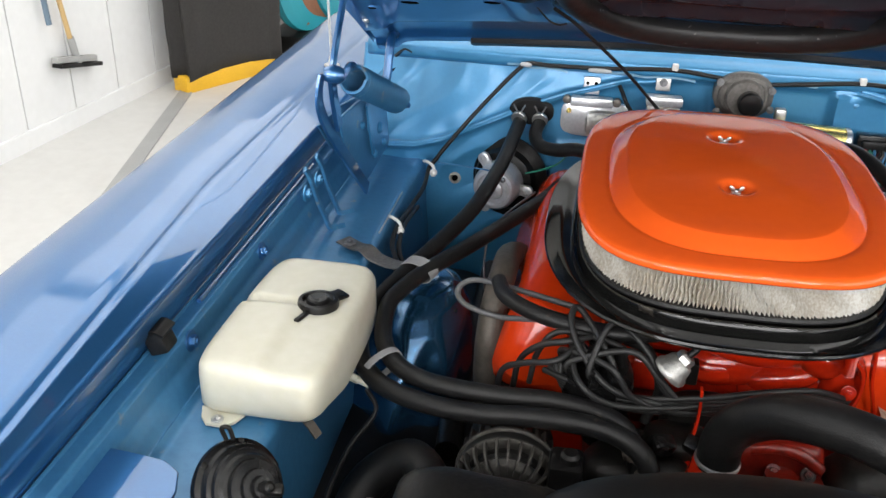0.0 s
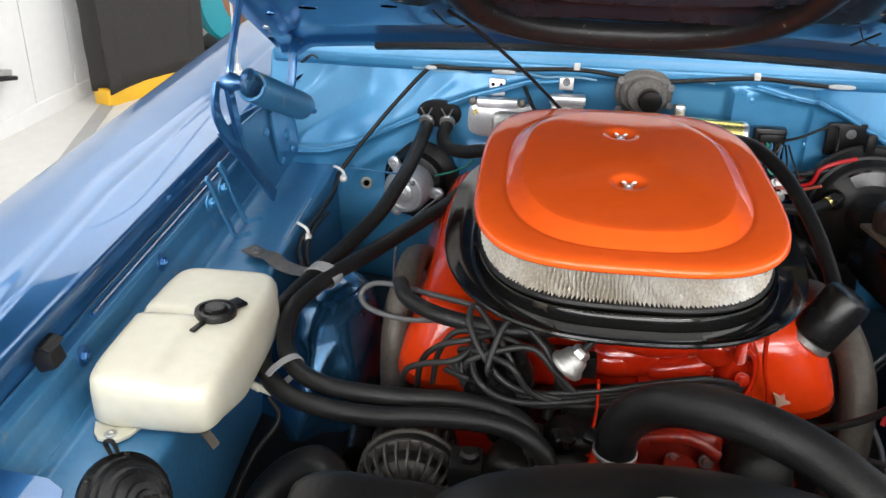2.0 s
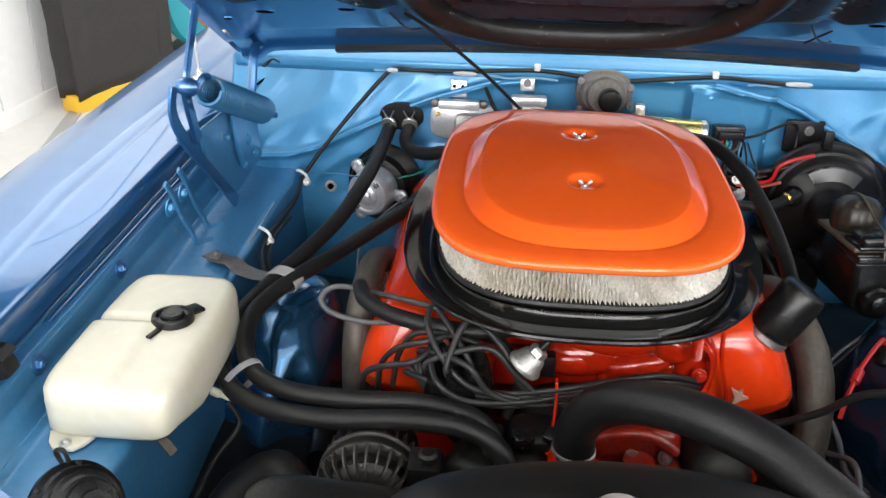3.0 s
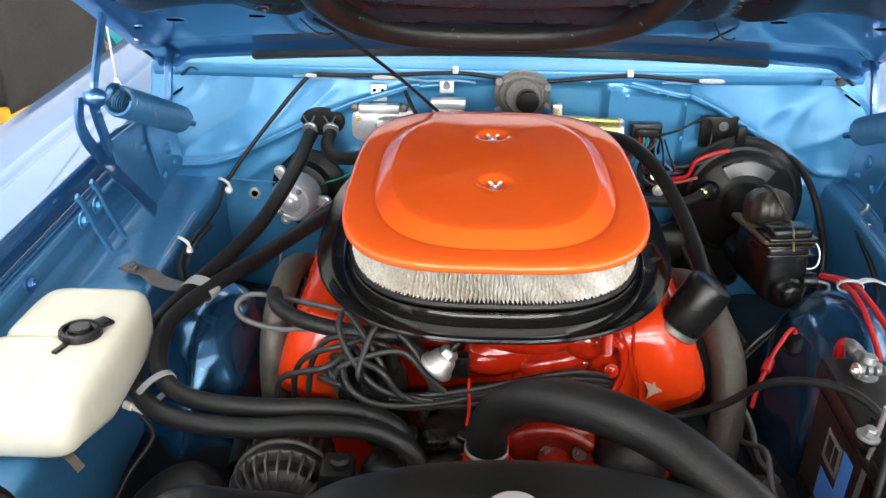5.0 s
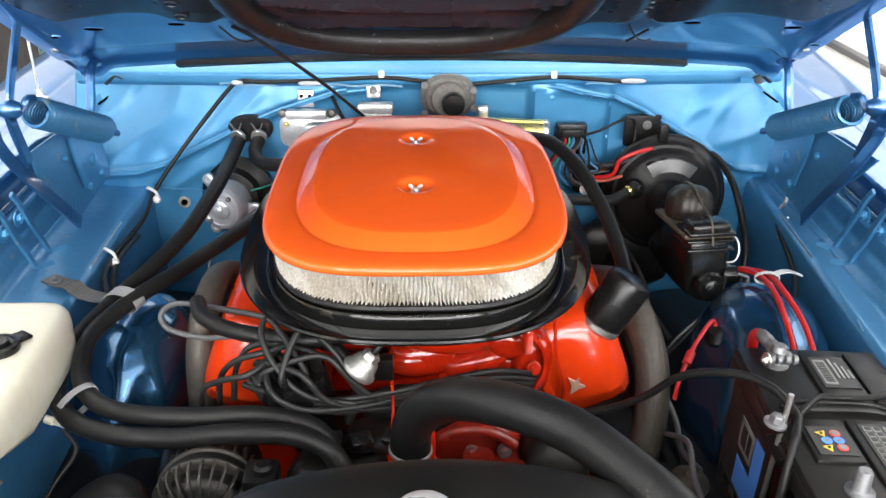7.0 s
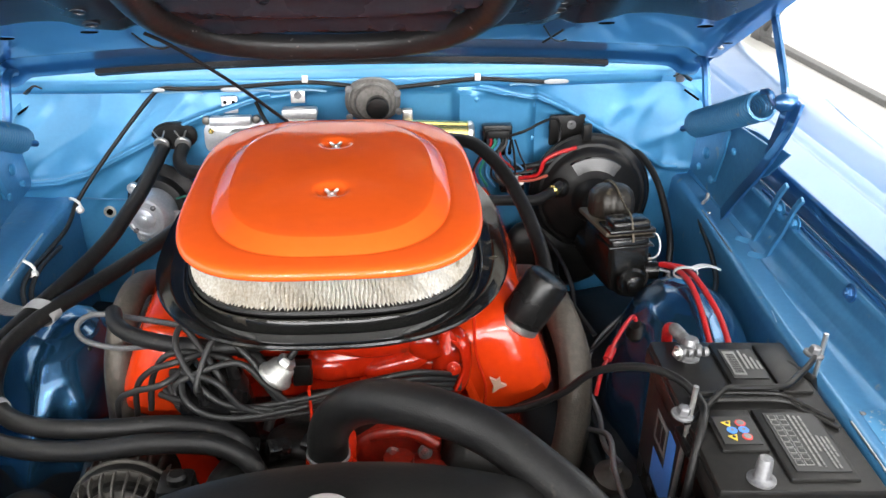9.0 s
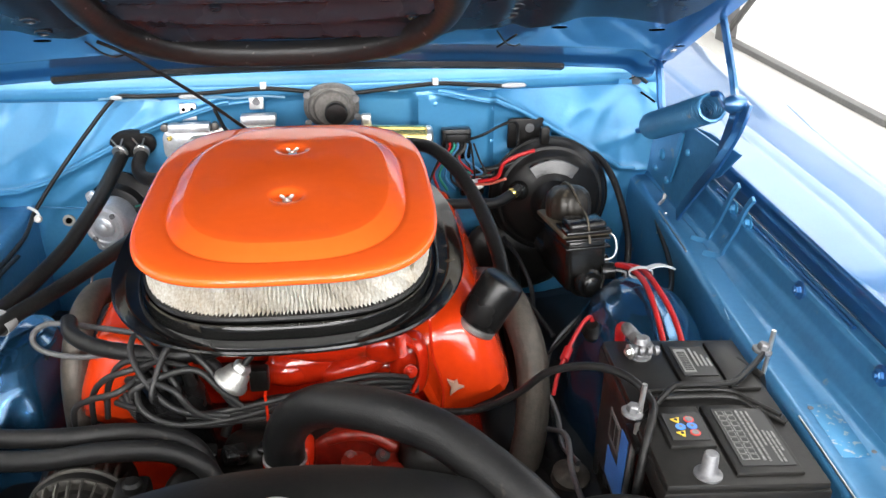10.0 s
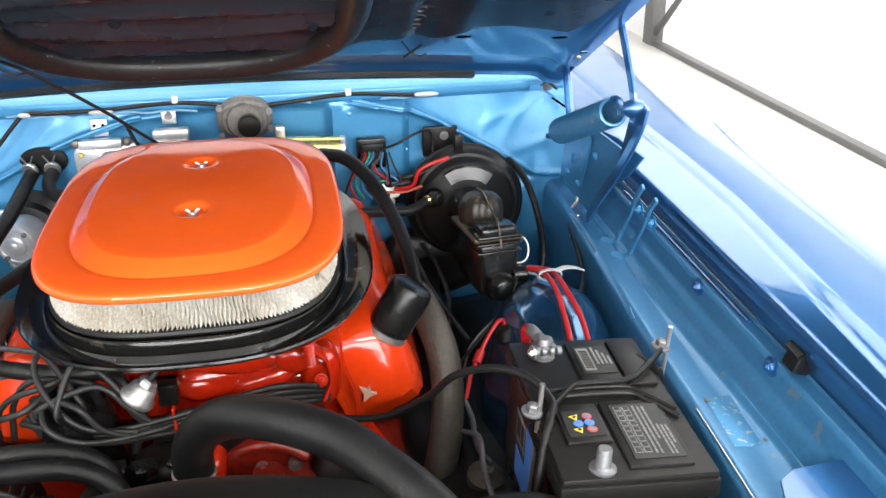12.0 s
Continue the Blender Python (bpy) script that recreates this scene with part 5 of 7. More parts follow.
for k in range(28):
    t = 2 * math.pi * k / 28
    o = u * math.cos(t) + v * math.sin(t)
    bm = bmesh.new()
    flat_bar(bm, [ac + o * 0.069 - w * 0.010, ac + o * 0.0685 + w * 0.004, ac + o * 0.064 + w * 0.017, ac + o * 0.054 + w * 0.025, ac + o * 0.042 + w * 0.028], 0.007, 0.0027, up=w)
    part("fin", bm, ALU_FIN, alt)
for k in range(26):
    t = 2 * math.pi * (k + 0.3) / 26
    o = u * math.cos(t) + v * math.sin(t)
    bm = bmesh.new()
    flat_bar(bm, [ac + o * 0.060 - w * 0.055, ac + o * 0.068 - w * 0.055], 0.032, 0.0035, up=w)
    part("rib", bm, ALU_FIN, alt)
bm = bmesh.new()
lathe(bm, [(0.054, 0.008), (0.056, 0.014), (0.052, 0.020), (0.042, 0.024)], ac, ax, 48)
part("inner_shield", bm, ALU_FIN, alt)
bm = bmesh.new()
lathe(bm, [(0.034, 0.022), (0.036, 0.030), (0.030, 0.036), (0.03, 0.046), (0.036, 0.050), (0.012, 0.054)], ac, ax, 32)
part("pulley", bm, GREASY, alt)
bm = bmesh.new()
box(bm, (-0.203, 0.95, 0.69), (0.045, 0.05, 0.07), (0, 0, 0), 0.008)
lathe(bm, [(0.013, 0), (0.013, 0.012), (0.009, 0.016)], (-0.199, 0.946, 0.722), (0, 0, 1), 16)
part("mounting_ear", bm, BLACK_SATIN, alt)
bm = bmesh.new()
box(bm, (-0.198, 0.918, 0.672), (0.050, 0.016, 0.004), (0, 14, 0), 0.001)
box(bm, (-0.194, 0.916, 0.655), (0.038, 0.012, 0.026), (0, 14, 0), 0.004)
part("lug", bm, ALU_FIN, alt)

for piece in alt.children:
    piece.data.transform(Matrix.Translation(V(-0.264, 0.934, 0.651)) @ Matrix.Scale(0.96, 4) @ Matrix.Translation(-ac))

# ---- distributor and leads ----
dist = thing("distributor", (-0.165, 1.10, 0.66), "black distributor cap bristling with grey ignition leads", "distributor")
dc, dax = V(-0.165, 1.085, 0.735), V(-0.22, -0.10, 1.0)
bm = bmesh.new()
lathe(bm, [(0.034, -0.10), (0.036, -0.06), (0.048, -0.04), (0.050, 0.0), (0.046, 0.016), (0.030, 0.020)], dc, dax, 28)
u, v, w = basis(dax)
for k in range(8):
    o = u * math.cos(math.pi / 4 * k) + v * math.sin(math.pi / 4 * k)
    tower = bmesh.new()
    rod(tower, dc + o * 0.036 + w * 0.012, dc + o * 0.038 + w * 0.040, 0.0085, 12, 0.0075)
    part("tower", tower, BLACK_PLASTIC, dist)
part("cap", bm, BLACK_PLASTIC, dist)
tips = [dc + (u * math.cos(math.pi / 4 * k) + v * math.sin(math.pi / 4 * k)) * 0.038 + w * 0.036 for k in range(8)] + [dc + w * 0.04]
ends = [[(-0.205, 1.075, 0.792), (-0.245, 1.085, 0.772), (-0.270, 1.10, 0.735), (-0.278, 1.11, 0.68)],
        [(-0.215, 1.055, 0.775), (-0.262, 1.065, 0.755), (-0.292, 1.085, 0.725), (-0.300, 1.10, 0.66)],
        [(-0.19, 1.030, 0.765), (-0.145, 1.022, 0.738), (-0.06, 1.040, 0.732), (0.03, 1.065, 0.742), (0.14, 1.12, 0.72)],
        [(-0.150, 1.035, 0.785), (-0.115, 1.030, 0.745), (-0.05, 1.045, 0.722), (0.04, 1.07, 0.728), (0.17, 1.13, 0.70)],
        [(-0.125, 1.055, 0.800), (-0.085, 1.045, 0.768), (-0.05, 1.045, 0.738), (0.02, 1.062, 0.730), (0.15, 1.125, 0.71)],
        [(-0.150, 1.080, 0.825), (-0.105, 1.060, 0.800), (-0.075, 1.045, 0.750), (-0.02, 1.055, 0.720), (0.12, 1.11, 0.69)],
        [(-0.195, 1.105, 0.825), (-0.205, 1.085, 0.815), (-0.185, 1.055, 0.785), (-0.145, 1.035, 0.752), (-0.08, 1.038, 0.735)],
        [(-0.215, 1.100, 0.790), (-0.245, 1.100, 0.755), (-0.255, 1.10, 0.70)],
        [(-0.19, 1.11, 0.81), (-0.235, 1.16, 0.765), (-0.31, 1.195, 0.742), (-0.365, 1.21, 0.748), (-0.378, 1.225, 0.765), (-0.35, 1.225, 0.783), (-0.28, 1.20, 0.787), (-0.19, 1.17, 0.785)]]
PALE_LEAD = material("dusty_pale_grey_lead", (0.10, 0.10, 0.104), 0.4, 0.0, (0.05, 0.049, 0.048), 60, 0.8)
for t, e in zip(tips, ends):
    bm = bmesh.new()
    tube(bm, ([t - w * 0.015, t + w * 0.012] + e) if len(e) < 7 else [dc + w * 0.012, (-0.190, 1.112, 0.768)] + e[1:], 0.0043, 8)
    part("ignition_lead", bm, PALE_LEAD if len(e) > 6 else GREY_WIRE, dist, smooth=70)
    bm = bmesh.new()
    rod(bm, t - w * 0.02, t + w * 0.008, 0.0078, 10, 0.0055)
    part("boot", bm, RUBBER, dist, smooth=60)
for k in range(4):
    e = 0.007 * k
    bm = bmesh.new()
    tube(bm, [(-0.235 + e, 1.085, 0.735 + e), (-0.20, 1.058 + 0.2 * e, 0.742 - e), (-0.12 + e, 1.045, 0.736 - 0.9 * e), (-0.03, 1.043 + 0.4 * e, 0.750 - e), (0.04 + e, 1.05, 0.764 - 1.3 * e), (0.11, 1.075, 0.760 - 1.5 * e), (0.175, 1.13, 0.715 - e)], 0.0043, 8)
    part("ignition_lead", bm, GREY_WIRE, dist, smooth=70)
hose("vacuum_hose", [(-0.315, 1.20, 0.80), (-0.30, 1.16, 0.80), (-0.26, 1.125, 0.80), (-0.20, 1.11, 0.795), (-0.13, 1.105, 0.793), (-0.06, 1.12, 0.80)], 0.0115, RUBBER, "black vacuum hose along the front of the base pan")
hose("grey_wire", [(-0.30, 1.62, 0.76), (-0.345, 1.57, 0.735), (-0.37, 1.53, 0.71), (-0.375, 1.50, 0.67), (-0.37, 1.48, 0.62)], 0.002, LEAD, "thin grey wire below the heater hoses", "wire", 8)
hose("vacuum_hose", [(-0.13, 1.12, 0.775), (-0.10, 1.10, 0.775), (-0.08, 1.085, 0.73), (-0.095, 1.07, 0.68)], 0.007, RUBBER, "thin black hose beside the distributor")

sender = thing("pressure_sender", (-0.075, 1.11, 0.74), "silver canister sender with a hexagon fitting", "sender")
sc, sax = V(-0.076, 1.045, 0.782), V(0.62, 0.10, 0.75)
bm = bmesh.new()
lathe(bm, [(0.015, -0.004), (0.0225, -0.002), (0.024, 0.002), (0.023, 0.006), (0.020, 0.009), (0.0165, 0.021), (0.013, 0.024)], sc, sax, 32)
part("body", bm, ALU, sender)
bm = bmesh.new()
lathe(bm, [(0.0125, 0.023), (0.0125, 0.031), (0.010, 0.034)], sc, sax, 6)
part("hexagon", bm, ZINC, sender, smooth=20)
bm = bmesh.new()
lathe(bm, [(0.005, 0.033), (0.0045, 0.047), (0.003, 0.050)], sc, sax, 12)
part("nipple", bm, BLACK_SATIN, sender)

# ---- washer bottle ----
bot = thing("washer_bottle", (-0.57, 1.06, 0.737), "off-white plastic washer bottle with a black cap", "washer bottle")
TOPZ = lambda y: 0.803 - 0.02 * (y - 1.064)


def bottle_ring(ins, f, n=7):
    out = []
    y0, y1 = 0.892 + ins, 1.212 - ins
    for p in even(oval(0, 0, 1, 1, n, 0, 400), 140):
        y = (y0 + y1) / 2 + p.y * (y1 - y0) / 2
        half = 0.089 - 0.035 * max(0, y - 1.10) - ins
        x = -0.567 + p.x * (half if p.x < 0 else half - 0.011 - 0.02 * max(0, 1.0 - y))
        out.append(V(x, y, f(x, y)))
    return out


bm = bmesh.new()
low = lambda x, y: 0.737 - 0.026 / (1 + math.exp(-(x + 0.530) / 0.004)) * min(1, max(0, (y - 0.93) / 0.08))
rows = []
for ins, k in ((0.016, 0.0), (0.006, 0.05), (0.0, 0.16), (0.0, 0.45), (0.0, 0.70), (0.001, 0.82), (0.004, 0.91), (0.008, 0.97), (0.013, 0.996), (0.017, 1.0)):
    rows.append(bottle_ring(ins, lambda x, y: low(x, y) + (TOPZ(y) - low(x, y)) * k, 7.5))
loft(bm, rows, (True, False))
inner = rows[-1]
c = sum(inner, V(0, 0, 0)) / len(inner)
steps = []
for q in [1 - 0.03 * i for i in range(1, 33)]:
    r = []
    for p in inner:
        x = c + (p - c) * q
        x.z = TOPZ(x.y) + 0.002 * math.sqrt(max(0, 1 - q))
        r.append(x)
    steps.append(r)
loft(bm, [inner] + steps, (False, True))
bmesh.ops.remove_doubles(bm, verts=bm.verts, dist=0.0002)
for v_ in bm.verts:
    if v_.co.z > TOPZ(v_.co.y) - 0.02:
        v_.co.z -= (0.012 * math.exp(-((v_.co.y - 1.070) / 0.0085) ** 2) - 0.006 / (1 + math.exp((v_.co.y - 1.066) / 0.004))) / (1 + math.exp((v_.co.x + 0.566) / 0.005))
part("tank", bm, NATURAL, bot, smooth=60)
bm = bmesh.new()
out = [(-0.648, 0.905), (-0.588, 0.905), (-0.596, 0.884), (-0.606, 0.873), (-0.630, 0.873), (-0.640, 0.884)]
loft(bm, [[V(x, y, z) for x, y in out] for z in (0.7365, 0.7415)])
part("foot", bm, NATURAL, bot, bevel=0.001)
hex_bolt(bot, "screw", (-0.618, 0.882, 0.742), (0, 0, 1), 0.0045, ZINC)
cc, cn = V(-0.546, 1.070, 0.8055), V(0, 0.05, 1)
bm = bmesh.new()
lathe(bm, [(0.022, -0.008), (0.0275, -0.005), (0.0285, 0.003), (0.027, 0.008), (0.022, 0.009), (0.0195, 0.004), (0.0165, 0.004), (0.0155, 0.0095), (0.013, 0.011), (0.004, 0.0105)], cc, cn, 40)
cap_ = part("cap", bm, BLACK_PLASTIC, bot, "black ribbed snap cap", smooth=30)
bm = bmesh.new()
box(bm, (-0.546 + 0.018, 1.070 + 0.022, 0.8085), (0.024, 0.030, 0.005), (-4, 0, -35), 0.0015)
part("cap_tab", bm, BLACK_PLASTIC, cap_)
bm = bmesh.new()
box(bm, (-0.546 - 0.010, 1.070 - 0.036, 0.8075), (0.008, 0.034, 0.004), (-4, 0, -14), 0.0012)
part("cap_tab", bm, BLACK_PLASTIC, cap_)
bm = bmesh.new()
lathe(bm, [(0.006, 0), (0.006, 0.012), (0.004, 0.014), (0.004, 0.03)], (-0.50, 1.06, 0.70), (1, -0.3, -0.2), 14)
part("outlet", bm, NATURAL, bot)
bm = bmesh.new()
flat_bar(bm, [(-0.528, 0.925, 0.733), (-0.512, 0.915, 0.728), (-0.50, 0.912, 0.712)], 0.003, 0.012)
tagged(part("bottle_bracket", bm, IRON), "small dull strap under the washer bottle", "bracket")
hose("washer_tube", [(-0.475, 1.05, 0.69), (-0.46, 1.04, 0.66), (-0.49, 1.0, 0.62), (-0.50, 0.92, 0.58), (-0.46, 0.88, 0.54)], 0.0035, RUBBER, "thin black washer tube", "tube", 8)

# ---- horn ----
horn = thing("horn", (-0.54, 0.82, 0.735), "round black disc horn on the apron shelf", "horn")
hc, hax = V(-0.522, 0.728, 0.785), V(0.72, -0.35, 0.50)
bm = bmesh.new()
lathe(bm, [(0.030, -0.03), (0.046, -0.024), (0.049, -0.012), (0.053, -0.010), (0.053, -0.003), (0.048, 0.0), (0.046, 0.008), (0.042, 0.010), (0.041, 0.015), (0.037, 0.016), (0.034, 0.020), (0.030, 0.021), (0.029, 0.027), (0.020, 0.029), (0.019, 0.034), (0.012, 0.035), (0.011, 0.041), (0.005, 0.042)], hc, hax, 48)
part("body", bm, BLACK_PLASTIC, horn, smooth=30)
hu, hv, hw = basis(hax)
for k in range(6):
    lathe_at = hc + (hu * math.cos(k * 1.047) + hv * math.sin(k * 1.047)) * 0.0495 - hw * 0.003
    part("rim_rivet", lathe(bmesh.new(), [(0.0036, 0), (0.0036, 0.002), (0.002, 0.003)], lathe_at, hax, 10), GREASY, horn)
bm = bmesh.new()
box(bm, tuple(hc + hax.normalized() * 0.034 + V(0.016, 0, 0.0)), (0.018, 0.012, 0.012), (30, 0, 10), 0.003)
lathe(bm, [(0.006, 0.040), (0.006, 0.052), (0.003, 0.054)], hc, hax, 10)
part("terminal", bm, GREASY, horn)
bm = bmesh.new()
tube(bm, [hc + V(-0.022, 0.022, 0.044), hc + V(-0.026, 0.022, 0.058), hc + V(-0.018, 0.022, 0.060), hc + V(-0.014, 0.022, 0.046)], 0.0025, 8)
part("loop", bm, BLACK_SATIN, horn)
bm = bmesh.new()
flat_bar(bm, [hc + V(-0.02, 0.01, -0.03), (-0.535, 0.74, 0.70), (-0.53, 0.70, 0.66), (-0.52, 0.63, 0.655)], 0.025, 0.004, up=(1, 0, 0))
part("bracket", bm, BLACK_SATIN, horn)
hose("horn_lead", [(-0.45, 0.83, 0.66), (-0.43, 0.84, 0.68), (-0.415, 0.86, 0.67), (-0.40, 0.88, 0.62)], 0.002, WHITE_PLASTIC, "thin white horn lead", "wire", 8)

# ---- firewall fittings ----
GREY_TAPE_RING = material("yellowed_pale_rubber", (0.40, 0.39, 0.34), 0.5)
blow = thing("blower_motor", (-0.385, 1.79, 0.70), "silver heater blower motor on a black round plate", "blower motor")
bc, bax = V(-0.371, 1.797, 0.713), V(-0.24, -1, 0.04)
bm = bmesh.new()
lathe(bm, [(0.086, 0), (0.086, 0.004), (0.076, 0.010), (0.066, 0.016), (0.060, 0.03), (0.050, 0.034)], bc, bax, 44)
part("plate", bm, BLACK_SATIN, blow)
bm = bmesh.new()
lathe(bm, [(0.046, 0.02), (0.046, 0.075), (0.044, 0.081), (0.040, 0.086), (0.034, 0.087), (0.031, 0.0845), (0.022, 0.0845), (0.020, 0.090), (0.015, 0.092), (0.006, 0.093)], bc, bax, 40)
part("housing", bm, SILVER, blow, "silver grey motor housing")
bm = bmesh.new()
lathe(bm, [(0.010, 0.088), (0.010, 0.096), (0.006, 0.098)], bc, bax, 16)
part("hub", bm, SILVER, blow)
u, v, w = basis(bax)
for t in (5.35, 3.05, 1.1):
    o = u * math.cos(t) + v * math.sin(t)
    bm = bmesh.new()
    p = bc + w * 0.050 + o * 0.060
    lathe(bm, [(0.012, -0.004), (0.012, 0.004), (0.009, 0.006), (0.005, 0.006), (0.005, 0.002)], p, bax, 20)
    flat_bar(bm, [p - o * 0.022, p], 0.007, 0.022, up=w)
    part("ear", bm, SILVER, blow)
for t in (0.9, 4.0):
    o = u * math.cos(t) + v * math.sin(t)
    bm = bmesh.new()
    lathe(bm, [(0.005, 0), (0.005, 0.005), (0.003, 0.006)], bc + w * 0.087 + o * 0.032, bax, 8)
    part("through_bolt", bm, LEAD, blow)
hose("blower_wire", [(-0.40, 1.715, 0.755), (-0.44, 1.73, 0.752), (-0.50, 1.76, 0.743), (-0.545, 1.79, 0.735)], 0.0016, BLUE_WIRE, "thin blue blower motor wire", "wire", 6)
hose("blower_wire", [(-0.33, 1.73, 0.75), (-0.30, 1.75, 0.752), (-0.27, 1.77, 0.76), (-0.255, 1.775, 0.78), (-0.265, 1.78, 0.80)], 0.0018, GREEN_WIRE, "thin green blower motor wire", "wire", 6)
bm = bmesh.new()
lathe(bm, [(0.0125, 0), (0.0125, 0.003), (0.010, 0.005), (0.008, 0.005), (0.006, -0.004), (0.003, -0.006)], (-0.482, 1.799, 0.697), (0, -1, 0), 20)
grm = tagged(part("grommet", bm, GREY_TAPE_RING), "small pale grommet in the blue firewall", "grommet")
# Black plug in place of the shade inside the ring.
part("bore", lathe(bmesh.new(), [(0.0062, 0.0), (0.0062, 0.0045)], (-0.482, 1.799, 0.697), (0, -1, 0), 16), HOLE_SHADE, grm, "black plug painting the shade of the bore")

reg = thing("voltage_regulator", (-0.20, 1.79, 0.86), "silver regulator with a rounded base plate and top bracket", "regulator")
bm = bmesh.new()
loft(bm, [[V(-0.205 + p.x, 1.800 - h, 0.852 + p.y) for p in oval(0, 0, 0.068, 0.036, 4, 0, 40)] for h in (0.0, 0.008)] + [[V(-0.205 + p.x, 1.790, 0.852 + p.y) for p in oval(0, 0, 0.065, 0.033, 4, 0, 40)]])
part("plate", bm, SILVER, reg)
bm = bmesh.new()
loft(bm, [[V(-0.190 + p.x, 1.790 - h, 0.848 + p.y) for p in oval(0, 0, a_, b_, 4, 0, 36)] for a_, b_, h in ((0.034, 0.024, 0), (0.034, 0.024, 0.018), (0.030, 0.020, 0.021))])
part("pressing", bm, ALU, reg, "raised dull centre of the plate")
bm = bmesh.new()
box(bm, (-0.215, 1.775, 0.893), (0.080, 0.028, 0.018), (-6, 0, 0), 0.003)
part("housing", bm, SILVER, reg)
for ex in (-0.048, 0.048):
    bm = bmesh.new()
    lathe(bm, [(0.008, 0), (0.008, 0.010), (0.005, 0.012)], (-0.215 + ex, 1.785, 0.893), (0, -1, 0), 14)
    part("lug", bm, ALU_DARK, reg)
bm = bmesh.new()
box(bm, (-0.218, 1.797, 0.918), (0.032, 0.005, 0.034), (-6, 0, 0), 0.002)
part("ear", bm, SILVER, reg)
for sx, sz in ((-0.226, 0.924), (-0.210, 0.924)):
    bm = bmesh.new()
    lathe(bm, [(0.0035, 0), (0.0035, 0.001)], (sx, 1.7935, sz), (0, -1, 0.1), 10)
    part("slot", bm, HOLE_SHADE, reg)
hex_bolt(reg, "screw", (-0.258, 1.789, 0.868), (0, -1, 0.1), 0.0055, GOLD, False)
hex_bolt(reg, "screw", (-0.150, 1.789, 0.838), (0, -1, 0.1), 0.0055, LEAD, False)
bm = bmesh.new()
tube(bm, [(-0.186, 1.770, 0.86), (-0.176, 1.755, 0.872), (-0.160, 1.752, 0.87), (-0.148, 1.76, 0.85), (-0.14, 1.765, 0.82)], 0.003, 8)
part("wire", bm, RUBBER, reg)
bal = thing("ballast_resistor", (-0.082, 1.79, 0.90), "silver finned ballast resistor with a top ear", "resistor")
bm = bmesh.new()
box(bm, (-0.080, 1.765, 0.910), (0.068, 0.034, 0.018), (-6, 0, 0), 0.004)
part("housing", bm, SILVER, bal)
bm = bmesh.new()
box(bm, (-0.080, 1.772, 0.885), (0.062, 0.024, 0.03), (-6, 0, 0), 0.004)
part("base", bm, ALU, bal)
bm = bmesh.new()
box(bm, (-0.084, 1.79, 0.935), (0.028, 0.005, 0.028), (-6, 0, 0), 0.002)
part("ear", bm, ZINC, bal)
hex_bolt(bal, "screw", (-0.084, 1.786, 0.938), (0, -1, 0.1), 0.0045, LEAD)
hose("sender_wire", [(-0.165, 1.785, 0.925), (-0.158, 1.772, 0.915), (-0.148, 1.76, 0.898), (-0.138, 1.75, 0.885), (-0.13, 1.74, 0.86)], 0.004, GREASY, "short dark cable with a copper end", "cable", 8)

wip = thing("wiper_motor", (0.07, 1.79, 0.90), "grey cast wiper motor with a black round cap", "wiper motor")
wc, wax = V(0.062, 1.772, 0.930), V(0.02, -1, 0.05)
bm = bmesh.new()
rings = [[wc + V(p.x, -h, p.y) for p in oval(0, 0, a, b, 2.3, 0, 44)] for a, b, h in ((0.054, 0.043, -0.02), (0.054, 0.043, 0.004), (0.050, 0.039, 0.008), (0.047, 0.037, 0.009), (0.046, 0.036, 0.016), (0.041, 0.033, 0.020))]
loft(bm, rings)
part("housing", bm, WIPER_GREY, wip)
bm = bmesh.new()
lathe(bm, [(0.036, 0.012), (0.036, 0.026), (0.032, 0.030), (0.026, 0.030)], wc, wax, 32)
part("gearcase", bm, WIPER_GREY, wip)
bm = bmesh.new()
lathe(bm, [(0.022, 0.028), (0.022, 0.046), (0.019, 0.050), (0.005, 0.051)], wc + V(0.008, 0, -0.006), wax, 28)
part("cap", bm, BLACK_PLASTIC, wip, "black round plastic cap")
for dx, dz in ((-0.046, 0.026), (0.048, 0.016), (-0.046, -0.03), (0.05, -0.02)):
    hex_bolt(wip, "screw", wc + V(dx, -0.016, dz), wax, 0.004, LEAD)
sol = thing("gold_solenoid", (0.19, 1.72, 0.87), "gold plated cylindrical motor beside the wiper gearbox", "solenoid")
bm = bmesh.new()
lathe(bm, [(0.020, -0.07), (0.024, -0.066), (0.024, 0.058), (0.021, 0.064)], (0.185, 1.725, 0.875), (1, 0.0, -0.04), 32)
part("body", bm, GOLD, sol)
bm = bmesh.new()
lathe(bm, [(0.0245, 0.058), (0.0245, 0.066), (0.020, 0.070), (0.008, 0.072)], (0.185, 1.725, 0.875), (1, 0.0, -0.04), 32)
part("end_cap", bm, ZINC, sol)
bm = bmesh.new()
box(bm, (0.128, 1.74, 0.905), (0.02, 0.02, 0.03), (0, 0, 0), 0.004)
part("bracket", bm, ZINC, sol)

plug = thing("bulkhead_connector", (0.31, 1.78, 0.84), "black bulkhead connector with a bundle of wires", "connector")
bm = bmesh.new()
box(bm, (0.308, 1.775, 0.842), (0.060, 0.022, 0.064), (0, 0, 0), 0.004)
part("body", bm, BLACK_PLASTIC, plug)
bm = bmesh.new()
box(bm, (0.308, 1.762, 0.850), (0.044, 0.012, 0.030), (0, 0, 0), 0.003)
part("socket", bm, BLACK_SATIN, plug)
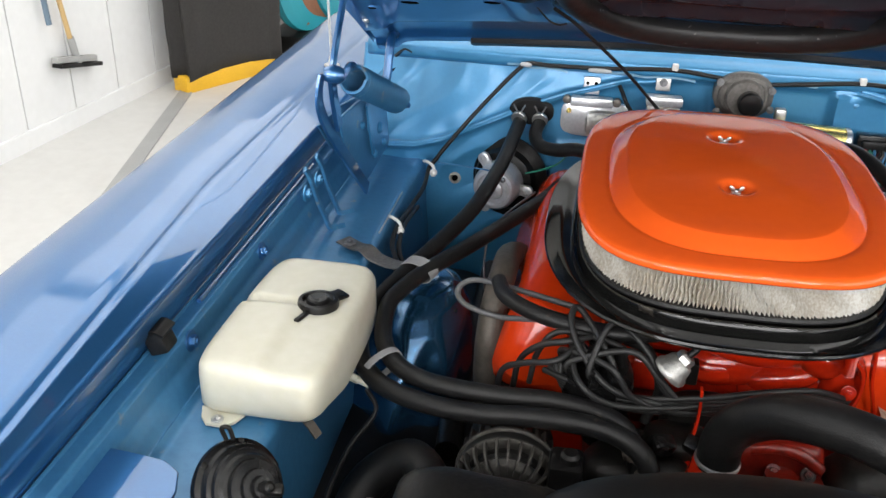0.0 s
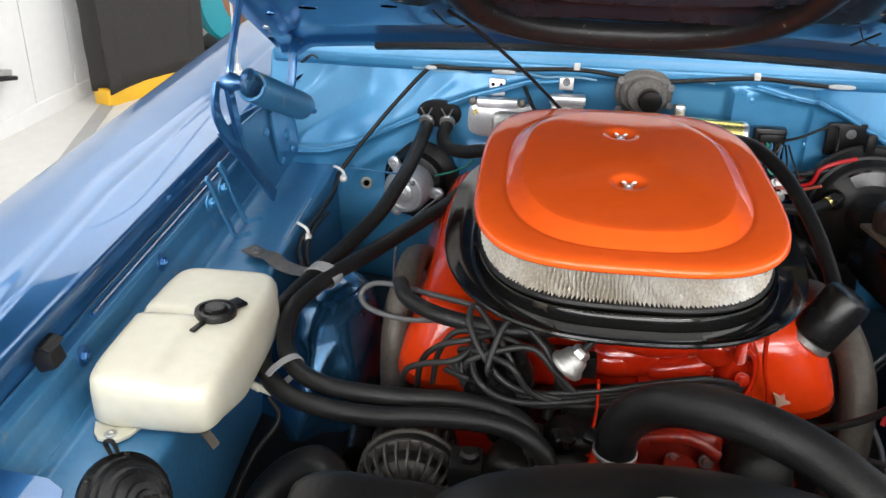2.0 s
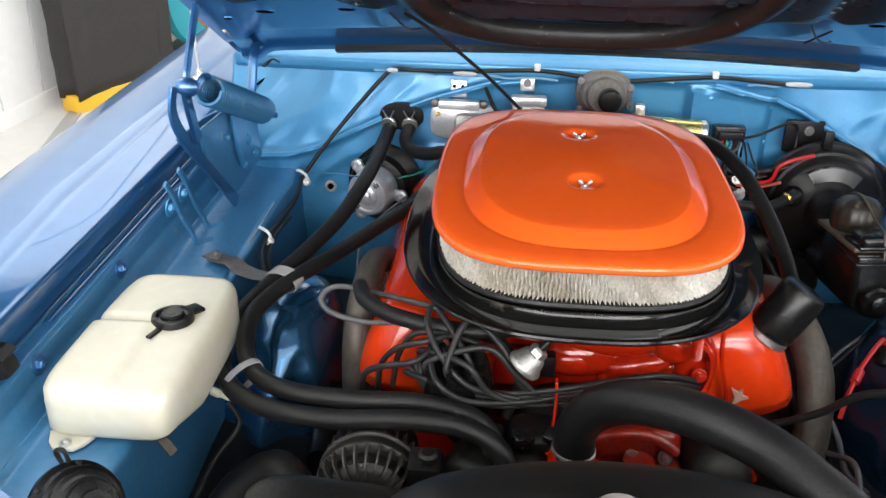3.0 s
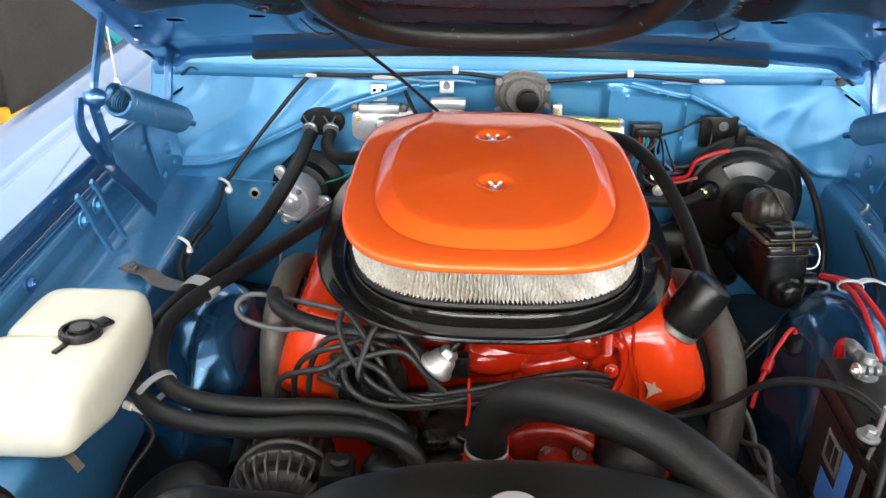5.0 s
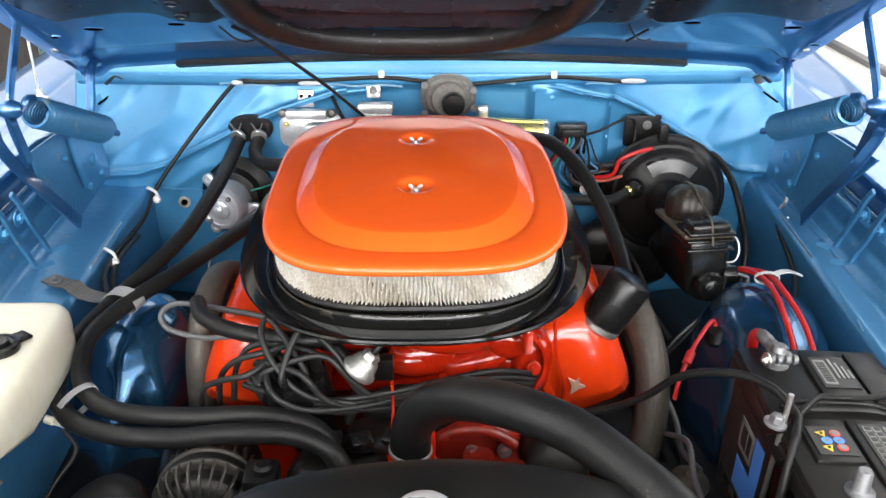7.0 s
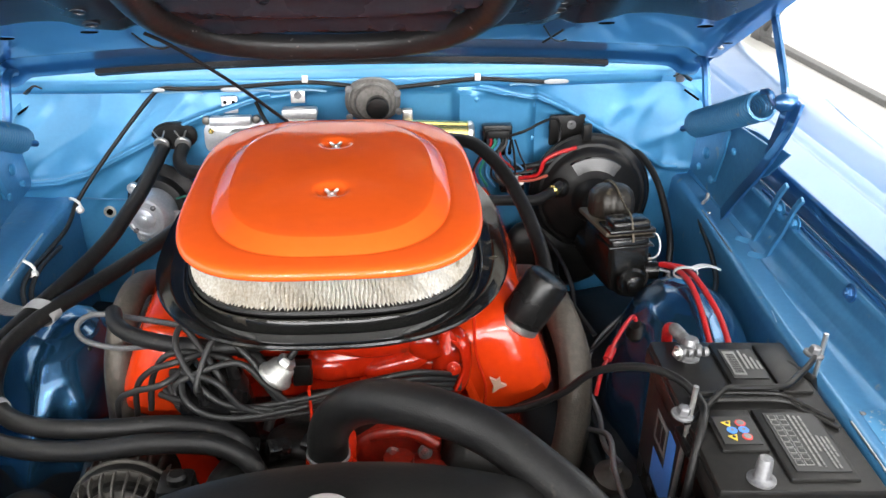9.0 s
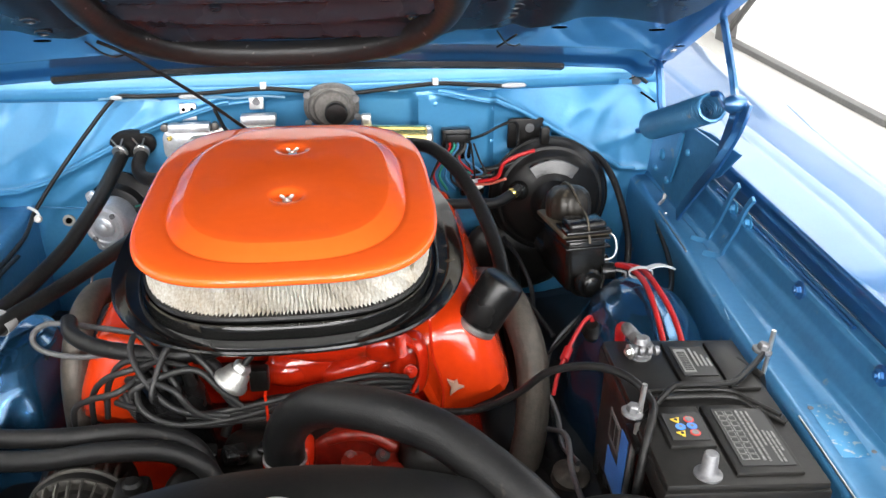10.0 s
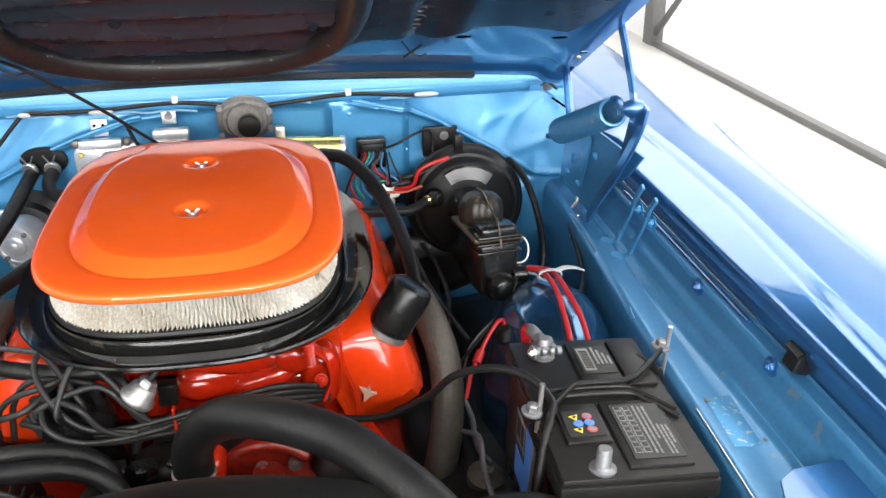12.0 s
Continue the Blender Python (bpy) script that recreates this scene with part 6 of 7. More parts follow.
for i, (mt, dx) in enumerate(((RED_WIRE, -0.014), (GREEN_WIRE, -0.006), (BLUE_WIRE, 0.002), (GREY_WIRE, 0.010), (RUBBER_OLD, 0.017), (GREY_WIRE, -0.02))):
    bm = bmesh.new()
    tube(bm, [(0.308 + dx, 1.757, 0.848), (0.305 + dx, 1.742, 0.842), (0.290 + dx, 1.735, 0.822), (0.28 + dx * 1.5, 1.74, 0.79 - 0.004 * i), (0.30 + dx * 2, 1.75, 0.75)], 0.0026, 6)
    part("wire", bm, mt, plug)
random.seed(9)
for k, mt in enumerate((RUBBER, GREEN_WIRE, RUBBER_OLD, RED_WIRE, GREY_WIRE, BLUE_WIRE, RUBBER, GREY_WIRE)):
    q = [random.uniform(-0.012, 0.012) for _ in range(8)]
    hose("loom_wire", [(0.300 + 0.006 * k, 1.756, 0.846), (0.296 + 0.008 * k + q[0], 1.735 + q[1], 0.822), (0.315 + 0.006 * k + q[2], 1.728 + q[3], 0.795 + q[4]), (0.345 + q[5], 1.738, 0.785 + q[6]), (0.385 + q[7], 1.748, 0.775 + 0.004 * k)],
         0.0021, mt, "thin loom wire below the bulkhead connector", "wire", 6, "loom wires")
hose("loom_wire", [(0.325, 1.758, 0.852), (0.36, 1.745, 0.868), (0.395, 1.75, 0.884), (0.425, 1.765, 0.885), (0.435, 1.77, 0.862), (0.432, 1.76, 0.82)], 0.0028, RUBBER, "thin black loom wire looping to the relay", "wire", 8)
hose("loom_wire", [(0.335, 1.74, 0.79), (0.37, 1.73, 0.80), (0.40, 1.73, 0.805), (0.43, 1.735, 0.815)], 0.006, RUBBER, "black taped loom beside the brake booster", "wire", 8)
hose("red_cable", [(0.35, 1.735, 0.772), (0.385, 1.72, 0.785), (0.396, 1.715, 0.815), (0.42, 1.715, 0.83), (0.46, 1.725, 0.838)], 0.0042, RED_WIRE, "red power cable above the brake booster", "cable", 8)
hose("red_cable", [(0.33, 1.74, 0.765), (0.37, 1.725, 0.77), (0.40, 1.70, 0.79)], 0.003, material("faded_pink_wire", (0.5, 0.12, 0.08), 0.4), "faded red wire behind the air cleaner", "cable", 8)
# Black plate painted in for the shade of a recess.
bm = bmesh.new()
box(bm, (0.454, 1.792, 0.852), (0.074, 0.006, 0.064), (0, 0, 0), 0.004)
bk = tagged(part("black_cover_plate", bm, BLACK_SATIN), "black plate in place of a dark recess behind the servo", "cover plate")
hex_bolt(bk, "stud", (0.462, 1.788, 0.864), (0, -1, 0), 0.0055, LEAD)
for x, z in ((0.268, 0.92), (0.345, 0.925), (0.385, 0.90), (0.385, 0.83)):
    bm = bmesh.new()
    lathe(bm, [(0.006, 0), (0.005, 0.003), (0.002, 0.004)], (x, firewall_y(x - XC, z) + 0.001, z), (0, -1, 0), 12)
    part("dimple", bm, BLUE_LIT, firewall)
# junction nuts behind the air cleaner
junc = thing("junction_block", (0.345, 1.76, 0.76), "brass and zinc junction studs on the firewall", "junction block")
bm = bmesh.new()
box(bm, (0.34, 1.765, 0.758), (0.05, 0.03, 0.05), (0, 0, 0), 0.006)
part("body", bm, BLACK_PLASTIC, junc)
for x, z in ((0.332, 0.775), (0.352, 0.762), (0.340, 0.742)):
    hex_bolt(junc, "nut", (x, 1.748, z), (0, -1, 0.2), 0.007, ZINC)
hose("steel_pipe", [(0.28, 1.72, 0.728), (0.33, 1.72, 0.733), (0.39, 1.70, 0.740)], 0.004, ZINC, "bare steel vacuum pipe below the connector", "pipe", 8)

# wiring loom along the cowl
hose("cowl_loom", [(-0.525, 1.73, 0.742), (-0.487, 1.745, 0.795), (-0.425, 1.768, 0.872), (-0.362, 1.784, 0.943), (-0.340, 1.786, 0.956), (-0.30, 1.788, 0.954), (-0.20, 1.788, 0.956), (-0.07, 1.776, 0.966), (0.02, 1.774, 0.958),
                  (0.09, 1.774, 0.952), (0.17, 1.775, 0.958), (0.267, 1.776, 0.966), (0.34, 1.782, 0.960), (0.42, 1.79, 0.952)], 0.0042, RUBBER, "black wiring loom clipped along the cowl", "wire", 10)
hose("apron_loom", [(-0.525, 1.73, 0.742), (-0.522, 1.66, 0.728), (-0.53, 1.58, 0.722), (-0.532, 1.487, 0.728), (-0.527, 1.42, 0.725), (-0.505, 1.36, 0.715), (-0.50, 1.30, 0.69)], 0.0045, RUBBER, "black loom along the apron edge", "wire", 8)
hose("apron_loom", [(-0.520, 1.60, 0.715), (-0.524, 1.50, 0.722), (-0.515, 1.42, 0.716), (-0.49, 1.37, 0.70)], 0.0045, RUBBER, "black loom along the apron edge", "wire", 8)
for x, y, z in ((-0.067, 1.778, 0.972), (0.267, 1.778, 0.970)):
    bm = bmesh.new()
    box(bm, (x, y - 0.002, z), (0.012, 0.010, 0.013), (0, 0, 0), 0.002)
    tagged(part("wire_clip", bm, WHITE_PLASTIC), "small white nylon clip on the cowl lip", "clip", "wire clips")
GREY_TAPE = material("pale_grey_tape", (0.45, 0.47, 0.48), 0.5, 0.0, (0.32, 0.34, 0.36), 60, 0.8, 0.2, 300)
for x, y, z in ((-0.205, 1.785, 0.955), (0.425, 1.798, 0.955), (-0.347, 1.796, 0.954)):
    bm = bmesh.new()
    lump(bm, (x, y - 0.012, z), (0.024 if abs(x) > 0.2 and x > -0.3 else 0.012, 0.004, 0.0045), 2.6, noise_=0.3)
    tagged(part("tape_wrap", bm, GREY_TAPE, smooth=60), "pale tape wrap on the wiring loom", "tape", "tape wraps")
for x, y, z in ((-0.524, 1.732, 0.741), (-0.536, 1.487, 0.728)):
    tie = thing("loom_tie", (x, y, z), "white nylon loom tie on the apron edge", "cable tie", "loom ties")
    bm = bmesh.new()
    tube(bm, [(x - 0.016, y + 0.02, z + 0.006), (x - 0.008, y + 0.006, z + 0.012), (x + 0.008, y - 0.006, z + 0.008), (x + 0.014, y - 0.012, z - 0.008)], 0.0030, 8)
    part("band", bm, WHITE_PLASTIC, tie)
    bm = bmesh.new()
    lathe(bm, [(0.006, 0), (0.008, 0.003), (0.004, 0.01)], (x + 0.01, y - 0.012, z - 0.004), (0.4, -1, 0.3), 10)
    part("head", bm, WHITE_PLASTIC, tie)

hose("hood_cable", [(-0.282, 1.47, 1.134), (-0.252, 1.50, 1.108), (-0.202, 1.55, 1.055), (-0.152, 1.60, 0.998), (-0.10, 1.66, 0.93), (-0.07, 1.70, 0.89)], 0.0031, RUBBER, "thin black cable from the bonnet to the engine", "cable", 8)
hose("hood_cable", [(0.375, 1.51, 1.120), (0.36, 1.545, 1.098), (0.352, 1.56, 1.088)], 0.002, RUBBER, "thin dark cable under the bonnet", "cable", 6)

# ---- brakes ----

GRIMY_TAN = material("tan_stained_metal", (0.13, 0.105, 0.07), 0.55, 0.2, (0.03, 0.025, 0.018), 60, 1.0, 0.3, 200)
boost = thing("brake_booster", (0.50, 1.72, 0.70), "black round brake servo on the firewall", "brake servo")
oc, oax = V(0.496, 1.735, 0.735), V(-0.03, -1, 0.10)
bm = bmesh.new()
lathe(bm, [(0.088, -0.05), (0.112, -0.035), (0.119, -0.014), (0.123, -0.012), (0.124, -0.003), (0.119, 0.0), (0.115, 0.010), (0.108, 0.018), (0.102, 0.019), (0.099, 0.026), (0.090, 0.034), (0.060, 0.042), (0.046, 0.052), (0.036, 0.075), (0.03, 0.08)], oc, oax, 64)
part("shell", bm, BLACK_SATIN, boost, "gloss black pressed steel shell", smooth=28)
u, v, w = basis(oax)
up_ = u if abs(u.z) > abs(v.z) else v
up_ = up_ * (1 if up_.z > 0 else -1)
side_ = up_.cross(w)
side_ = side_ * (1 if side_.x > 0 else -1)
# Facet added, glossier than the shell, to give it a bright highlight.
bm = bmesh.new()
rings = []
for k in range(19):
    t = radians(52 + 72 * k / 18)
    o = side_ * math.cos(t) + up_ * math.sin(t)
    rings.append([oc + o * 0.058 + w * 0.038, oc + o * 0.060 + w * 0.0465, oc + o * 0.084 + w * 0.0415, oc + o * 0.087 + w * 0.034])
loft(bm, rings, closed=True)
part("stamped_pad", bm, SERVO_BLACK, boost, "gloss black pad added to carry the shell's highlight", smooth=25)
bm = bmesh.new()
box(bm, (0.482, 1.735, 0.866), (0.018, 0.016, 0.034), (0, 0, 0), 0.003)
part("tab", bm, GREASY, boost)
bm = bmesh.new()
vb = oc + V(-0.068, -0.03, 0.026)
lathe(bm, [(0.020, -0.01), (0.020, 0.016), (0.016, 0.022), (0.014, 0.03)], vb, (-0.2, -0.85, 0.35), 20)
lump(bm, tuple(vb + V(-0.004, -0.02, 0.008)), (0.016, 0.018, 0.016), 2.4)
part("check_valve", bm, BLACK_PLASTIC, boost)
hose("servo_hose", [(0.424, 1.680, 0.776), (0.402, 1.665, 0.768), (0.37, 1.65, 0.760), (0.32, 1.64, 0.765), (0.27, 1.62, 0.775)], 0.0105, RUBBER, "black vacuum hose to the brake servo")
bm = bmesh.new()
lathe(bm, [(0.0115, -0.003), (0.0125, 0), (0.0115, 0.003)], (0.408, 1.669, 0.771), (1, 0.6, 0.5), 18)
tagged(part("hose_clamp", bm, GOLD), "thin brass coloured clamp on the servo hose", "hose clamp", "hose clamps")
hose("fender_hose", [(0.590, 1.803, 0.80), (0.605, 1.785, 0.80), (0.620, 1.750, 0.785), (0.632, 1.71, 0.755), (0.640, 1.67, 0.71), (0.638, 1.62, 0.66), (0.62, 1.58, 0.58)], 0.0070, RUBBER, "aged black hose beside the brake servo")

mc = thing("master_cylinder", (0.50, 1.50, 0.70), "black cast master cylinder with two domed caps", "master cylinder")
MM = pose(0.491, 1.496, 0.746, -6, 0, 6) @ Matrix.Scale(1.12, 4)


def at_mc(bm):
    bmesh.ops.transform(bm, matrix=MM, verts=bm.verts)
    return bm


bm = bmesh.new()
box(bm, (0, 0.0, -0.020), (0.066, 0.126, 0.090), (0, 0, 0), 0.009, 3)
lathe(bm, [(0.028, -0.12), (0.030, -0.09), (0.030, 0.060)], (0, 0, -0.045), (0, -1, 0), 28)
lathe(bm, [(0.014, 0), (0.014, 0.020), (0.009, 0.022)], (0.026, -0.03, -0.030), (1, -0.2, 0), 16)
lathe(bm, [(0.014, 0), (0.014, 0.020), (0.009, 0.022)], (0.026, -0.060, -0.033), (1, -0.2, 0), 16)
part("body", at_mc(bm), BLACK_CAST, mc, "black cast body", smooth=40)
part("lid_plate", at_mc(box(bmesh.new(), (0, 0.006, 0.030), (0.080, 0.134, 0.008), (0, 0, 0), 0.003)), GRIMY_TAN, mc, "tan stained flat rim")
bm = bmesh.new()
rings = []
for rr, hh in ((0.034, 0.034), (0.0365, 0.038), (0.0372, 0.056), (0.0345, 0.070), (0.026, 0.079), (0.014, 0.083), (0.004, 0.084)):
    rings.append([V(rr * (1 + 0.018 * math.cos(14 * t)) * math.cos(t), 0.030 + rr * (1 + 0.018 * math.cos(14 * t)) * math.sin(t), hh) for t in (2 * math.pi * i / 84 for i in range(84))])
loft(bm, rings)
part("reservoir_cap", at_mc(bm), GRIMY, mc, "grimy brown round ribbed cap", smooth=40)
bm = bmesh.new()
box(bm, (0, -0.044, 0.036), (0.074, 0.056, 0.006), (0, 0, 0), 0.002)
box(bm, (0, -0.044, 0.043), (0.062, 0.046, 0.018), (0, 0, 0), 0.007, 3)
part("reservoir_cap", at_mc(bm), BLACK_CAST, mc, "black stepped rectangular cap")
for zz in (0.024, 0.010):
    part("lip", at_mc(box(bmesh.new(), (0, -0.036, zz), (0.074, 0.066, 0.004), (0, 0, 0), 0.0015)), BLACK_CAST, mc)
bm = bmesh.new()
tube(bm, [(0.0, 0.075, 0.02), (0.0, 0.066, 0.074), (0.0, 0.02, 0.087), (0.002, -0.02, 0.066), (0.0, -0.060, 0.055), (0.0, -0.074, 0.02)], 0.0018, 8)
part("bail_wire", at_mc(bm), GRIMY_TAN, mc, "bent wire bail over the caps")
bm = bmesh.new()
lathe(bm, [(0.024, 0.0), (0.024, 0.018), (0.020, 0.022), (0.014, 0.022), (0.014, 0.030), (0.011, 0.032)], (0, -0.060, -0.045), (0, -1, 0), 28)
part("end_plug", at_mc(bm), BLACK_CAST, mc)
hose("brake_pipe", [(0.532, 1.452, 0.726), (0.552, 1.448, 0.732), (0.560, 1.455, 0.748), (0.556, 1.466, 0.766), (0.540, 1.478, 0.772)], 0.0020, ZINC, "bright bent steel brake pipe", "pipe", 8, "brake pipes")
hose("brake_pipe", [(0.530, 1.425, 0.722), (0.555, 1.415, 0.722), (0.566, 1.41, 0.716), (0.545, 1.405, 0.69), (0.50, 1.40, 0.655), (0.44, 1.38, 0.605), (0.42, 1.36, 0.55)], 0.0030, LEAD, "bent steel brake pipe below the master cylinder", "pipe", 8, "brake pipes")
hose("brake_pipe", [(0.53, 1.43, 0.73), (0.52, 1.40, 0.70), (0.47, 1.37, 0.645), (0.42, 1.35, 0.60), (0.38, 1.33, 0.58)], 0.0030, GREASY, "bent steel brake pipe below the master cylinder", "pipe", 8, "brake pipes")
for x, y, z in ((0.716, 1.659, 0.755), (0.700, 1.603, 0.739)):
    bm = bmesh.new()
    tube(bm, [(x - 0.018, y - 0.02, z - 0.03), (x - 0.014, y - 0.012, z - 0.012), (x - 0.004, y - 0.004, z - 0.006), (x, y, z + 0.006)], 0.0035, 8)
    tagged(part("wire_tab", bm, ALU), "bent bare metal wire tab on the apron edge", "clip", "wire tabs")
hose("apron_loom", [(0.70, 1.66, 0.735), (0.685, 1.60, 0.722), (0.672, 1.50, 0.71), (0.655, 1.42, 0.70), (0.62, 1.33, 0.70), (0.60, 1.24, 0.70)], 0.005, RUBBER, "black loom along the apron edge", "wire", 8)

hose("breather_hose", [(0.20, 1.66, 0.885), (0.245, 1.62, 0.888), (0.285, 1.55, 0.868), (0.312, 1.47, 0.835), (0.328, 1.39, 0.800), (0.332, 1.32, 0.772), (0.328, 1.27, 0.755)], 0.0125, RUBBER, "black breather hose curving behind the air cleaner")

# temperature lead on the driver-side dome
dipr = thing("red_loop_lead", (0.48, 1.33, 0.665), "red lead looping to a rubber plug on the dome", "wire")
bm = bmesh.new()
tube(bm, [(0.392, 1.185, 0.63), (0.402, 1.20, 0.662), (0.415, 1.22, 0.672), (0.428, 1.24, 0.684), (0.448, 1.26, 0.704), (0.463, 1.275, 0.712), (0.473, 1.287, 0.706), (0.478, 1.284, 0.693)], 0.0036, 10)
part("lead", bm, RED_WIRE, dipr)
bm = bmesh.new()
rod(bm, (0.415, 1.22, 0.672), (0.426, 1.236, 0.682), 0.0075, 12)
part("sleeve", bm, RED_WIRE, dipr)
bm = bmesh.new()
lathe(bm, [(0.020, -0.006), (0.020, 0.002), (0.014, 0.008), (0.010, 0.016), (0.004, 0.018)], (0.480, 1.284, 0.682), (-0.45, -0.25, 1), 20)
part("rubber_plug", bm, GREASY, dipr)
nutl = thing("shock_mount_nut", (-0.40, 1.29, 0.665), "dull stud and nut on the wheelhouse dome", "nut")
bm = bmesh.new()
lathe(bm, [(0.020, 0), (0.020, 0.006), (0.012, 0.012), (0.006, 0.014), (0.005, 0.03), (0.003, 0.032)], (-0.400, 1.30, 0.655), (0.2, -0.2, 1), 20)
part("stud", bm, GREASY, nutl)
hex_bolt(nutl, "nut", (-0.400, 1.30, 0.668), (0.2, -0.2, 1), 0.009, LEAD)

# Apart from the air hose, black pipes made up to darken the wells.
for pts, r, m, lab in (([(0.42, 1.79, 0.62), (0.40, 1.60, 0.57), (0.39, 1.35, 0.52), (0.40, 1.15, 0.50)], 0.024, GREASY, "greasy black steering shaft beside the engine"),
                       ([(-0.37, 0.86, 0.55), (-0.36, 0.95, 0.60), (-0.40, 1.00, 0.62), (-0.46, 0.98, 0.58), (-0.48, 0.90, 0.53)], 0.028, RUBBER, "thick black air hose beside the alternator"),
                       ([(-0.37, 1.60, 0.60), (-0.375, 1.45, 0.57), (-0.38, 1.30, 0.55), (-0.37, 1.12, 0.54)], 0.02, GREASY, "greasy black pipe below the exhaust manifold")):
    hose("dark_pipe", pts, r, m, lab, "pipe", 14)
for pts in ([(0.40, 1.70, 0.66), (0.415, 1.60, 0.655), (0.42, 1.50, 0.64), (0.405, 1.42, 0.60)], [(0.37, 1.62, 0.68), (0.385, 1.52, 0.66), (0.40, 1.44, 0.655), (0.43, 1.36, 0.63)],
            [(0.395, 1.24, 0.60), (0.405, 1.20, 0.58), (0.40, 1.14, 0.57), (0.41, 1.08, 0.58)], [(0.385, 1.18, 0.57), (0.40, 1.12, 0.60), (0.395, 1.06, 0.585), (0.40, 1.00, 0.57)]):
    hose("harness_wire", pts, 0.0045, LEAD if pts[0][1] < 1.3 else GREY_WIRE, "dark harness wire beside the exhaust manifold", "wire", 8, "harness wires")
# Made-up black lump that darkens the well.
gbox = thing("steering_gear", (0.41, 1.12, 0.48), "made-up black lump darkening the well", "steering gear")
bm = bmesh.new()
lump(bm, (0.41, 1.14, 0.47), (0.05, 0.09, 0.05), 3, noise_=0.15)
part("housing", bm, GREASY, gbox, smooth=50)
bm = bmesh.new()
lathe(bm, [(0.03, 0), (0.03, 0.015), (0.02, 0.02), (0.01, 0.03)], (0.41, 1.12, 0.515), (0.1, -0.2, 1), 18)
part("adjuster", bm, IRON, gbox)
# Black lump added for the darkness below the servo.
shield = thing("lower_bracket", (0.42, 1.72, 0.55), "made-up black lump for the dark space below the servo", "bracket")
bm = bmesh.new()
lump(bm, (0.42, 1.755, 0.59), (0.10, 0.04, 0.07), 3.4, noise_=0.25)
part("body", bm, GREASY, shield, smooth=50)

# ---- battery ----
bat = thing("battery", (0.515, 0.925, 0.60), "black car battery with labels, held by a steel rod", "battery")
BM = pose(0.517, 0.922, 0.796, -1.0, 2.0, -2)


def at_bat(bm):
    bmesh.ops.transform(bm, matrix=BM, verts=bm.verts)
    return bm


bm = bmesh.new()
box(bm, (0, 0, -0.125), (0.172, 0.304, 0.19), (0, 0, 0), 0.005)
part("case", at_bat(bm), BLACK_PLASTIC, bat, smooth=40)
bm = bmesh.new()
box(bm, (0, 0, -0.026), (0.190, 0.312, 0.026), (0, 0, 0), 0.003)
box(bm, (0, 0, -0.009), (0.186, 0.308, 0.012), (0, 0, 0), 0.004)
part("lid", at_bat(bm), BATTERY_LID, bat, "dusty black moulded lid", smooth=40)
for cx, cy, sx, sy in ((0.028, -0.076, 0.078, 0.130), (-0.043, -0.052, 0.055, 0.078), (0.012, 0.083, 0.056, 0.112), (0.064, 0.083, 0.040, 0.112)):
    bm = bmesh.new()
    box(bm, (cx, cy, -0.001), (sx, sy, 0.006), (0, 0, 0), 0.002)
    part("cell_cover", at_bat(bm), BATTERY_LID, bat, smooth=40)
bm = bmesh.new()
for y0 in (0.018, 0.003):
    tube(bm, [(-0.078, y0 - 0.006, 0.000), (-0.062, y0, 0.003), (0.030, y0 + 0.002, 0.003), (0.055, y0 - 0.018, 0.002), (0.084, y0 - 0.05, 0.0)], 0.003, 8)
part("moulded_rib", at_bat(bm), BATTERY_LID, bat)
for px, py in ((-0.042, -0.136), (-0.052, 0.112)):
    bm = bmesh.new()
    lathe(bm, [(0.016, 0), (0.016, 0.003), (0.011, 0.005), (0.0095, 0.007), (0.0085, 0.028), (0.007, 0.030)], (px, py, -0.004), (0, 0, 1), 24)
    part("post", at_bat(bm), LEAD, bat, "dull lead battery post")
# labels
bm = bmesh.new()
box(bm, (0.030, -0.076, 0.0028), (0.062, 0.108, 0.0012))
lab = part("label", at_bat(bm), LABEL_BLACK, bat, "black label with rows of unreadable white print")
random.seed(4)
for k in range(9):
    for cx in (-0.023, -0.012):
        bm = bmesh.new()
        cy = -0.076 + 0.044 - 0.0105 * k
        box(bm, (0.030 + cx, cy, 0.0040), (0.0092, 0.0086, 0.0006))
        part("print_box", at_bat(bm), PRINT, lab)
        bm = bmesh.new()
        box(bm, (0.030 + cx, cy, 0.0046), (0.0068, 0.0060, 0.0006))
        part("print_box", at_bat(bm), LABEL_BLACK, lab)
for k, (cx, y0, y1) in enumerate(((-0.002, 0.050, -0.046), (0.004, 0.048, -0.048), (0.010, 0.048, -0.020), (0.016, 0.010, -0.050), (0.021, 0.008, -0.050), (0.026, 0.008, -0.030))):
    y = y0
    while y > y1:
        ln = min(random.uniform(0.005, 0.016), y - y1)
        bm = bmesh.new()
        box(bm, (0.030 + cx, -0.076 + y - ln / 2, 0.0040), (0.0026, max(0.001, ln - 0.0014), 0.0006))
        part("print_bar", at_bat(bm), PRINT, lab)
        y -= ln
bm = bmesh.new()
box(bm, (-0.043, -0.056, 0.0028), (0.044, 0.052, 0.0012))
lab = part("label", at_bat(bm), LABEL_BLACK, bat, "label with yellow, red and blue warning signs")
